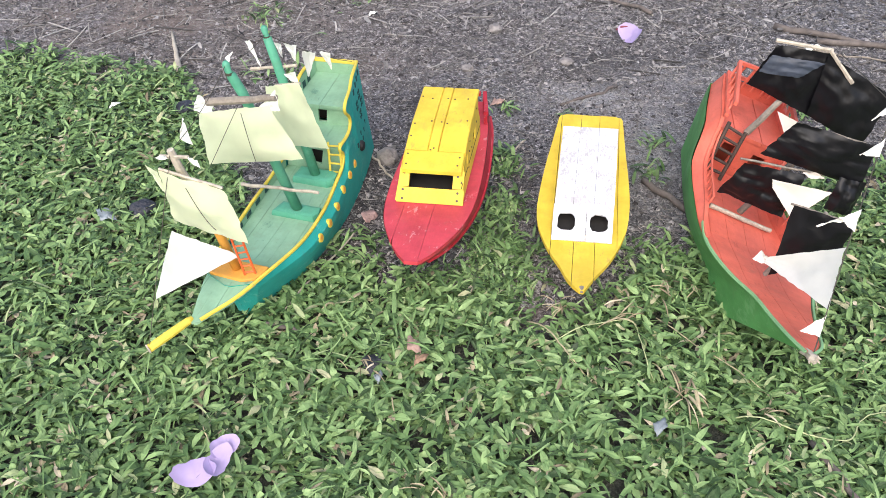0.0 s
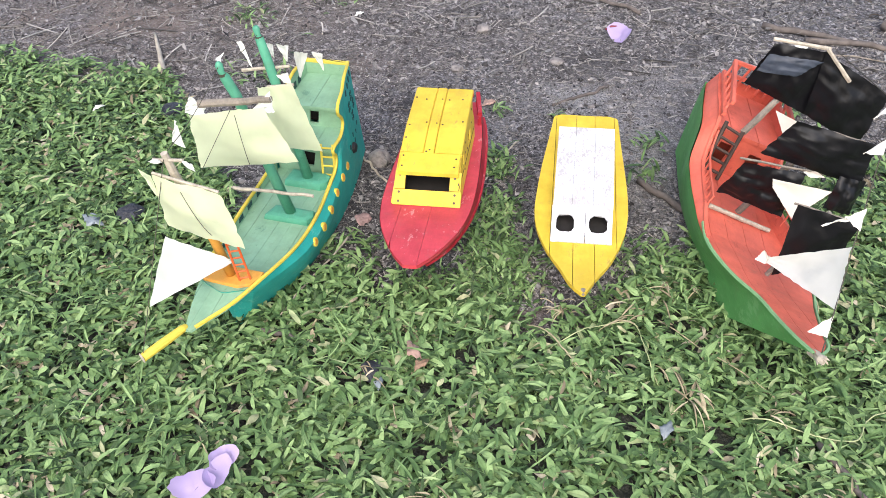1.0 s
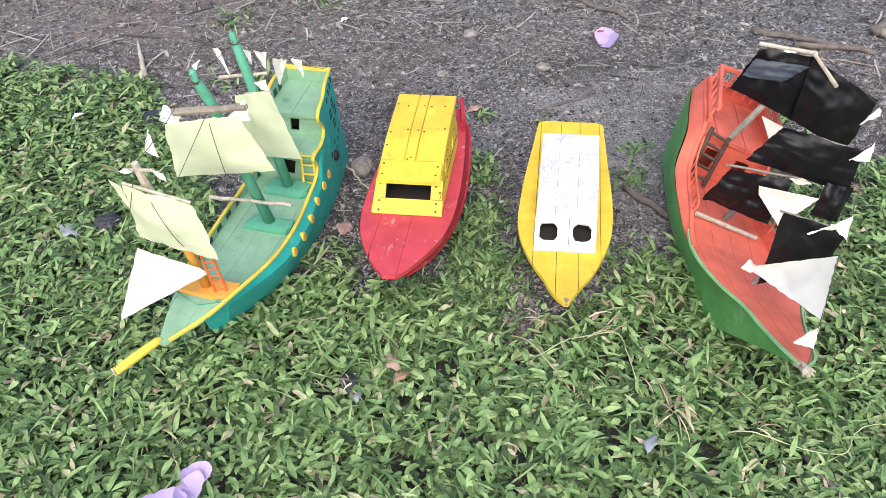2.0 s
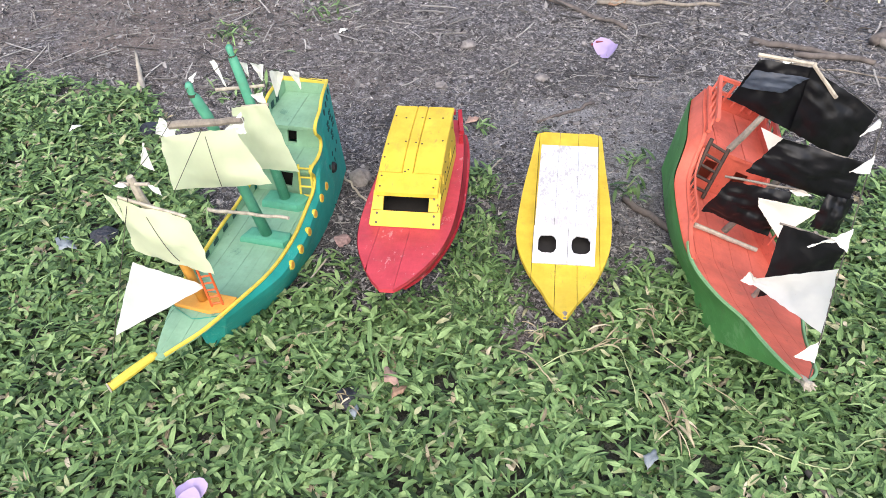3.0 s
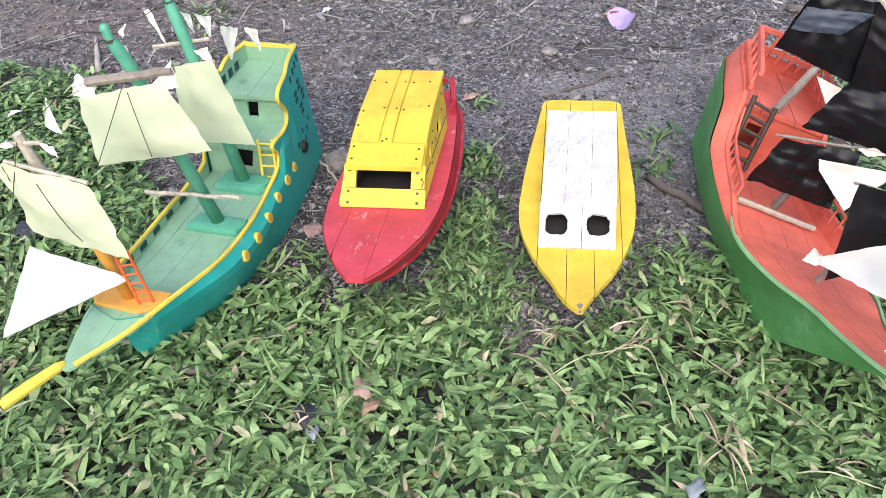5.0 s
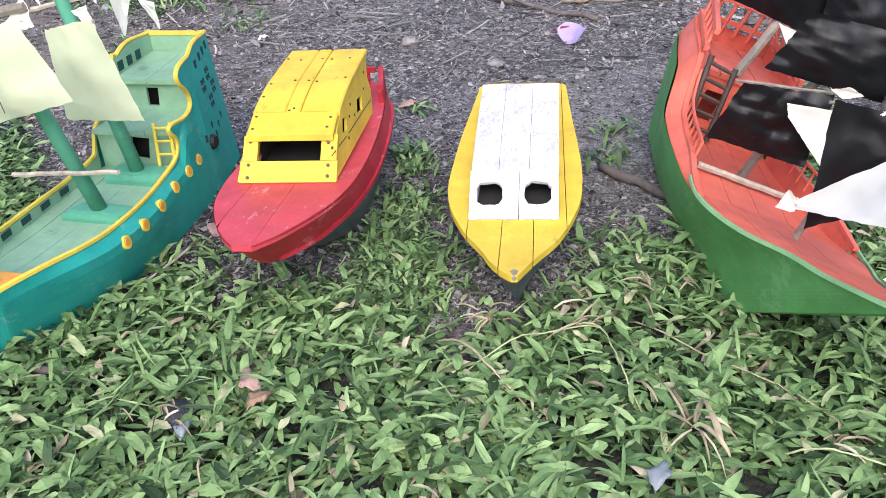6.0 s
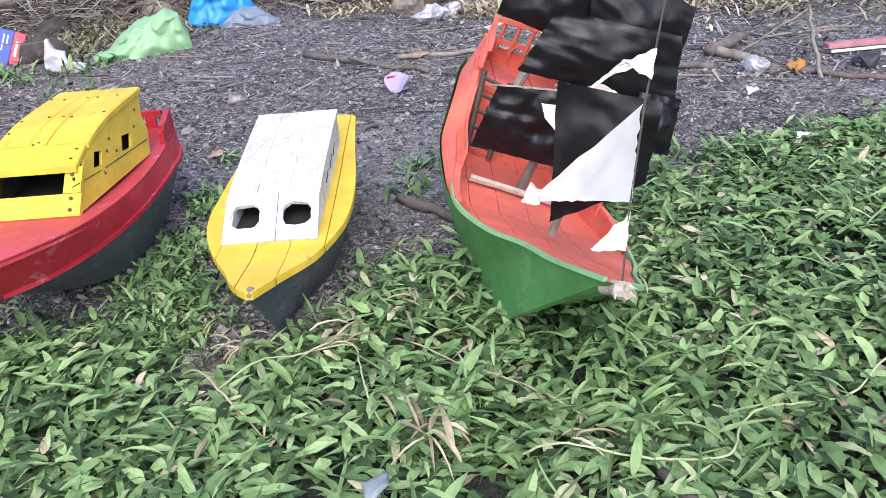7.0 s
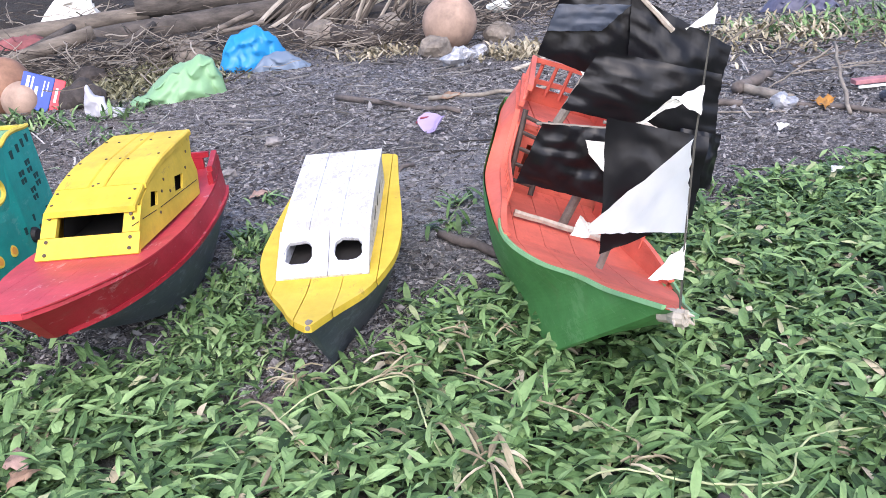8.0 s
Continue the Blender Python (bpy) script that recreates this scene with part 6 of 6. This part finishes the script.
stick((0.55, 2.75), (0.95, 2.72), 0.008, 0.006, "bare stick on the rubbish slope", 15, 0.01)
stick((0.85, 3.05), (1.15, 3.35), 0.008, 0.006, "pale bent stick on the rubbish slope", 16, 0.012, "wood_pale")
stick((-0.30, 1.14, 0.03), (-0.18, 1.42, 0.03), 0.002, 0.002, "thin straw on dark soil", 17, 0.004, "wood_pale", 5)
stick((-0.20, 1.75), (-0.12, 1.62), 0.0035, 0.003, "thin pale twig between the boats", 18, 0.005, "wood_pale", 5)
stick((0.20, 1.80), (0.12, 1.66), 0.003, 0.003, "thin pale twig on soil", 19, 0.005, "wood_pale", 5)


# ---- rubbish and wood pile behind ----
def round_fruit(x, y, z, r, material, label, seed, flat=1.0, name="coconut"):
    bm = bmesh.new()
    bmesh.ops.create_uvsphere(bm, u_segments=28, v_segments=20, radius=r)
    for v in bm.verts:
        t = math.atan2(v.co.y, v.co.x)
        k = 1 + 0.035 * math.cos(3 * t + seed) + 0.02 * noise.noise(v.co / r * 2 + Vector((seed, 0, 0)))
        v.co = Vector((v.co.x * k, v.co.y * k, v.co.z * flat * (1.08 if v.co.z > 0 else 1.0)))
    return single(name, bm, material, label, "coconut", pose(x, y, z, 25, 30, seed * 50), "coconuts", smooth=True)


M["coconut"] = plain("coconut_husk", (0.36, 0.25, 0.19), 0.75, 0.35, 14, 0.5, depth=0.004)
M["coconut_red"] = plain("reddish_coconut_husk", (0.30, 0.16, 0.10), 0.7, 0.4, 12, 0.5, depth=0.004)
M["husk_grey"] = plain("grey_coconut_husk", (0.20, 0.17, 0.14), 0.9, 0.45, 24, 0.8, depth=0.008)
M["husk_dark"] = plain("dark_rotten_husk", (0.055, 0.045, 0.040), 0.9, 0.5, 24, 0.8, depth=0.008)
round_fruit(0.725, 3.75, 0.100, 0.108, "coconut", "large brown coconut on the rubbish heap", 1)
round_fruit(-0.885, 3.38, 0.090, 0.100, "coconut_red", "reddish brown coconut lying on soil", 2)
round_fruit(-0.80, 3.30, 0.050, 0.065, "coconut", "smaller pale brown coconut on soil", 3)
for x, y, r, mt, sd in ((0.645, 3.56, 0.062, "husk_grey", 3), (0.93, 3.80, 0.060, "husk_grey", 4), (0.30, 4.05, 0.075, "husk_dark", 5), (0.20, 4.20, 0.080, "husk_grey", 6), (0.42, 4.00, 0.070, "husk_dark", 7), (-0.33, 3.98, 0.085, "husk_grey", 8), (0.10, 4.35, 0.085, "husk_dark", 9), (0.50, 4.25, 0.085, "husk_grey", 10), (-0.60, 3.30, 0.075, "husk_dark", 11), (0.62, 4.0, 0.07, "husk_dark", 12), (-0.70, 3.75, 0.06, "husk_dark", 14)):
    lump("coconut_husk", x, y, r, 0.8, mt, "old split coconut husk on the rubbish heap" if mt == "husk_grey" else "dark rotten coconut husk on the heap", "coconut husk", sd, group="coconut husks", rough=0.3)

def heap():
    """A low mound added under the wood pile, near-black for the shadows among the logs."""
    bm = bmesh.new()
    xs = [-4.5 + 0.09 * i for i in range(84)]
    ys = [3.55 + 0.08 * j for j in range(60)]
    def top(x, y):
        e = 4.05 + 0.20 * noise.noise(Vector((x * 1.3, 0.5, 3.0))) + max(0.0, x - 0.75) * 0.9
        k = min(1.0, max(0.0, (y - e + 0.25) / 0.6))
        return ground_height(x, y) - 0.03 + k * k * (3 - 2 * k) * (0.10 + max(0.0, y - 5.2) * 0.16 + 0.04 * noise.noise(Vector((x * 5, y * 5, 2)))) + 0.02 * noise.noise(Vector((x * 14, y * 14, 5)))
    grid = [[bm.verts.new((x, y, top(x, y))) for x in xs] for y in ys]
    for p, q in zip(grid, grid[1:]):
        for i in range(len(xs) - 1):
            bm.faces.new((p[i], p[i + 1], q[i + 1], q[i]))
    # The shadow between the logs is put into the mound's own colour.
    M["pile_shade"] = plain("pile_shade_black", (0.026, 0.021, 0.017), 0.95, 0.6, 30, 1.0, depth=0.02)
    single("shade_mound", bm, "pile_shade", "near-black mound added for the shadows in the wood pile", "waste heap", kind="stuff")


heap()

M["log_bark"] = plain("grey_log_bark", (0.078, 0.066, 0.057), 0.9, 0.6, 22, 1.0, depth=0.012, stretch=(0.4, 1, 1))
M["split_wood"] = plain("split_dry_wood", (0.15, 0.125, 0.102), 0.85, 0.6, 20, 0.7, depth=0.006, stretch=(0.3, 1, 1))
M["frond"] = island_mat("dry_palm_stem", ((0.0, (0.035, 0.028, 0.024)), (0.5, (0.13, 0.108, 0.088)), (1.0, (0.36, 0.32, 0.27))), 0.8, 0.2, 20)


def log(a, b, r, material, label, seed, sides=12):
    return single("log", crooked(a, b, r, r * 0.9, r * 0.12, 9, sides, seed), material, label, "log", group="logs in the wood pile", smooth=True)


log((-0.95, 4.72, 0.075), (0.15, 4.72, 0.150), 0.058, "log_bark", "long grey log across the wood pile", 1)
log((-1.6, 4.95, 0.10), (-0.70, 4.95, 0.165), 0.045, "split_wood", "split pale log in the wood pile", 2)
log((-0.75, 4.95, 0.20), (0.95, 5.0, 0.170), 0.06, "log_bark", "long grey log behind the wood pile", 3)
log((-1.30, 4.15, 0.045), (-0.80, 4.28, 0.160), 0.035, "split_wood", "slanting pale split branch", 4)
log((-0.55, 4.02, 0.030), (-0.10, 4.30, 0.170), 0.014, "split_wood", "slanting thin plank on the heap", 5, 6)
log((-0.50, 4.15, 0.080), (-0.05, 4.25, 0.130), 0.012, "split_wood", "thin split stick on the heap", 6, 6)
log((-0.80, 3.95, 0.020), (-0.55, 4.35, 0.160), 0.018, "log_bark", "thin leaning branch on the heap", 7, 7)
log((-1.25, 4.0, 0.03), (-0.95, 4.5, 0.17), 0.022, "log_bark", "leaning grey branch beside the logs", 8, 7)
log((0.2, 4.6, 0.06), (1.3, 4.9, 0.10), 0.05, "log_bark", "dark log low in the wood pile", 9)


def frond_stems():
    """Bundles of dry palm stems, each bundle one thing."""
    rng = random.Random(8)
    for bx, by, n, lean in ((-0.02, 4.35, 9, 0.34), (0.12, 4.42, 9, 0.30), (0.28, 4.30, 8, 0.26), (0.42, 4.28, 7, 0.20), (0.55, 4.35, 7, 0.06), (0.0, 4.6, 8, 0.4), (-0.15, 4.5, 6, 0.42)):
        bm = bmesh.new()
        for k in range(n):
            x, y = bx + rng.uniform(-0.07, 0.07), by + rng.uniform(-0.08, 0.08)
            top = (x + lean * rng.uniform(0.7, 1.4), y + rng.uniform(-0.05, 0.25), rng.uniform(0.17, 0.34))
            mid = ((x + top[0]) / 2 + rng.uniform(-0.02, 0.02), (y + top[1]) / 2, top[2] * 0.55 + rng.uniform(-0.01, 0.02))
            r = rng.uniform(0.005, 0.014)
            tube(bm, [(x, y, 0.005), mid, top], [r, r * 0.9, r * 0.7], 6, True, 0.5)
        single("palm_frond", bm, "frond", "bundle of dry split palm fronds on the heap", "palm frond", group="dry palm fronds")


frond_stems()


def tangle(cx, cy, sx, sy, h, n, seed, label):
    rng = random.Random(seed)
    bm = bmesh.new()
    for _ in range(n):
        x, y = cx + rng.gauss(0, sx), cy + rng.gauss(0, sy)
        z = rng.uniform(0.01, h)
        a = rng.uniform(0, 6.283)
        pts = []
        step, climb = rng.uniform(0.012, 0.030), rng.uniform(-0.4, 0.4)
        for k in range(7):
            pts.append((x, y, max(z, 0.008)))
            x, y, z = x + step * math.cos(a), y + step * math.sin(a), z + step * climb
            a += rng.uniform(-0.35, 0.35)
            climb += rng.uniform(-0.25, 0.25)
        tube(bm, pts, rng.uniform(0.0010, 0.0032), 4)
    return single("brushwood", bm, "frond", label, "brushwood", kind="stuff")


tangle(-0.50, 3.95, 0.24, 0.18, 0.14, 420, 1, "tangled dry brushwood on the heap")
tangle(0.40, 3.95, 0.22, 0.14, 0.10, 260, 2, "tangled dry brushwood under the fronds")
tangle(0.95, 4.25, 0.28, 0.22, 0.12, 320, 3, "tangled dry vines behind the coconut")
tangle(-1.1, 3.9, 0.28, 0.25, 0.14, 300, 4, "tangled dry brushwood beside the logs")
tangle(-0.9, 5.3, 0.5, 0.3, 0.22, 300, 6, "dark dry brushwood behind the logs")
tangle(0.6, 5.4, 0.5, 0.3, 0.20, 260, 7, "dark dry brushwood behind the logs")
M["rank_straw"] = island_mat("olive_dry_weed", ((0.0, (0.050, 0.048, 0.026)), (0.5, (0.165, 0.155, 0.085)), (1.0, (0.36, 0.34, 0.22))), 0.8, 0.2, 60)
tuft_patch("withered_weeds", [(-0.40, 3.72, 0.17, 1500), (-0.62, 3.60, 0.15, 1100), (-0.30, 3.95, 0.15, 700), (-0.85, 3.75, 0.15, 500), (-0.45, 3.45, 0.12, 300)], 34, "rank_straw", "withered olive weeds tangled on the heap", 1.1)
tangle(2.0, 2.9, 0.35, 0.25, 0.03, 130, 5, "dry stems on the far soil")


# ---- bags, box and other rubbish ----
def film_bag(name, x, y, outline, depth, material, label, seed, turn=0.0, ripple=0.02):
    """A slumped plastic bag: a lumpy half-inflated shell whose silhouette follows the (x, z) outline."""
    f = curve(outline)
    x0, x1 = outline[0][0], outline[-1][0]
    bm = bmesh.new()
    n, m = 46, 32
    rows = []
    for i in range(n + 1):
        u = x0 + (x1 - x0) * i / n
        hgt = max(f(u), 0.004)
        row = []
        for j in range(m + 1):
            t = math.pi * j / m
            d = depth * (0.35 + 0.65 * math.sin(math.pi * i / n)) * math.cos(t)
            p = Vector((u, d, hgt * math.sin(t)))
            k = 0.6 * noise.noise(p * 14 + Vector((seed, 0, 0))) + 0.8 - 2.2 * abs(noise.noise(p * 17 + Vector((0, seed, 0)))) - 0.9 * abs(noise.noise(p * 36 + Vector((seed, seed, 0)))) + 0.2 * noise.noise(p * 60)
            row.append(bm.verts.new((p.x + ripple * 0.4 * k, p.y + ripple * k, max(0.0, p.z + ripple * 0.6 * k * math.sin(t)))))
        rows.append(row)
    for p, q in zip(rows, rows[1:]):
        for j in range(m):
            bm.faces.new((p[j], p[j + 1], q[j + 1], q[j]))
    bm.faces.new(rows[0])
    bm.faces.new(rows[-1][::-1])
    return single(name, bm, material, label, "plastic bag", pose(x, y, ground_height(x, y) - 0.004, 0, 0, turn), "plastic bags", smooth=True)


def bag_mat(name, col, thru=0.35):
    m = paper_mat(name, col, tuple(0.8 * c for c in col), 0.32, thru)
    return m


M["bag_green"] = bag_mat("pale_green_film", (0.40, 0.66, 0.36))
M["bag_blue"] = bag_mat("bright_blue_film", (0.05, 0.38, 0.78))
M["bag_clear"] = bag_mat("milky_film", (0.76, 0.74, 0.80))
M["bag_grey"] = bag_mat("blue_grey_film", (0.26, 0.33, 0.44))
M["bag_dark"] = film_mat("dark_slate_film", (0.055, 0.055, 0.085), 0.4)
M["foil"] = plain("crumpled_foil_film", (0.45, 0.45, 0.48), 0.35, 0.5, 40, 1.0, 0.3, 0.01)
film_bag("plastic_bag", -0.26, 3.25, [(-0.17, 0.004), (-0.11, 0.035), (-0.04, 0.085), (0.04, 0.115), (0.10, 0.130), (0.135, 0.09), (0.15, 0.02)], 0.09, "bag_green", "slumped pale green plastic bag on the litter", 1, 12)
film_bag("plastic_bag", -0.04, 3.72, [(-0.15, 0.03), (-0.12, 0.100), (-0.05, 0.150), (0.02, 0.160), (0.07, 0.120), (0.11, 0.05)], 0.07, "bag_blue", "crumpled bright blue plastic bag on the heap", 2, 8)
film_bag("plastic_bag", 0.045, 3.66, [(-0.12, 0.004), (-0.06, 0.05), (0.02, 0.065), (0.08, 0.035), (0.12, 0.006)], 0.05, "bag_grey", "blue-grey plastic film beside the blue bag", 3, 5, 0.014)
film_bag("plastic_bag", -0.465, 3.06, [(-0.06, 0.06), (-0.045, 0.105), (-0.02, 0.085), (0.02, 0.045), (0.06, 0.02)], 0.03, "bag_clear", "crushed milky plastic bag on the litter", 4, 0, 0.012)
film_bag("plastic_bag", 2.15, 3.72, [(-0.16, 0.01), (-0.10, 0.06), (0.0, 0.085), (0.1, 0.07), (0.17, 0.01)], 0.09, "bag_dark", "dark slate plastic bag on straw", 5, 0, 0.02)
lump("foil_wrap", 0.69, 3.27, 0.050, 0.75, "foil", "crumpled silvery plastic wrapper on the litter", "wrapper", 21, rough=0.8)
lump("foil_wrap", 0.79, 3.42, 0.035, 0.75, "foil", "crumpled silvery plastic wrapper on the litter", "wrapper", 23, rough=0.8)
lump("plastic_bottle", 1.375, 2.225, 0.034, 0.7, "foil", "crushed clear plastic bottle on soil", "bottle", 22, rough=0.6)
lump("egg_shell", 1.01, 4.30, 0.055, 0.5, "paper_white", "broken white shell on the brushwood", "shell", 24, 0.06, rough=0.25)
lump("charcoal_lump", 1.62, 2.17, 0.030, 0.7, "coal", "black burnt lump on soil", "charcoal", 25)


def small_box():
    M["box_blue"] = plain("printed_blue_card", (0.035, 0.075, 0.36), 0.45, 0.15, 20, 0.0)
    M["box_red"] = plain("printed_red_card", (0.58, 0.05, 0.07), 0.45, 0.15, 20, 0.0)
    M["box_white"] = plain("printed_white", (0.75, 0.76, 0.80), 0.5, 0.1, 20, 0.0)
    t = thing("carton", pose(-0.735, 3.30, 0.068, -20, 24, 12), "crushed blue and red printed carton on litter", "carton")
    part("body", boxed((-0.065, -0.018, -0.062), (0.035, 0.018, 0.062), None, 0.003), "box_blue", t)
    part("end_panel", boxed((0.0352, -0.0182, -0.062), (0.070, 0.0182, 0.062), None, 0.003), "box_red", t, "red end of the carton")
    for x, w, z0, z1 in ((-0.050, 0.010, -0.045, 0.050), (-0.034, 0.006, -0.030, 0.050), (-0.020, 0.010, -0.048, 0.020), (0.004, 0.004, -0.01, 0.045), (0.016, 0.004, 0.01, 0.045)):
        part("print_bar", boxed((x, -0.0195, z0), (x + w, -0.0178, z1)), "box_white", t)
    part("print_bar", boxed((0.044, -0.0198, -0.02), (0.052, -0.018, 0.03)), "box_white", t)


small_box()


def painted_plank():
    M["pink_paint"] = plain("faded_pink_paint", (0.34, 0.15, 0.165), 0.7, 0.35, 30, 0.3)
    bm = boxed((0, -0.016, 0), (0.55, 0.016, 0.012), None, 0.002)
    single("plank", bm, "pink_paint", "faded pink painted plank lying on soil", "plank", pose(1.605, 2.325, 0.026, 0, -1, -5))
    bm = boxed((0, -0.004, 0), (0.55, 0.004, 0.006), None, 0.001)
    single("plank", bm, "paper_white", "thin white painted batten beside the plank", "plank", pose(1.605, 2.298, 0.020, 0, -1, -5))


painted_plank()


def old_cloth():
    M["faded_red"] = plain("faded_red_cloth", (0.24, 0.08, 0.08), 0.9, 0.4, 12, 0.5, depth=0.01)
    film_bag("old_cloth", -1.22, 4.6, [(-0.25, 0.02), (-0.15, 0.10), (0.0, 0.13), (0.12, 0.09), (0.22, 0.02)], 0.12, "faded_red", "faded red crumpled cloth beside the logs", 31, 0, 0.03)
    film_bag("old_cloth", -1.16, 5.2, [(-0.16, 0.16), (-0.08, 0.24), (0.0, 0.27), (0.08, 0.24), (0.14, 0.16)], 0.10, "cloth_white", "white crumpled cloth behind the wood pile", 32, 0, 0.03)


old_cloth()
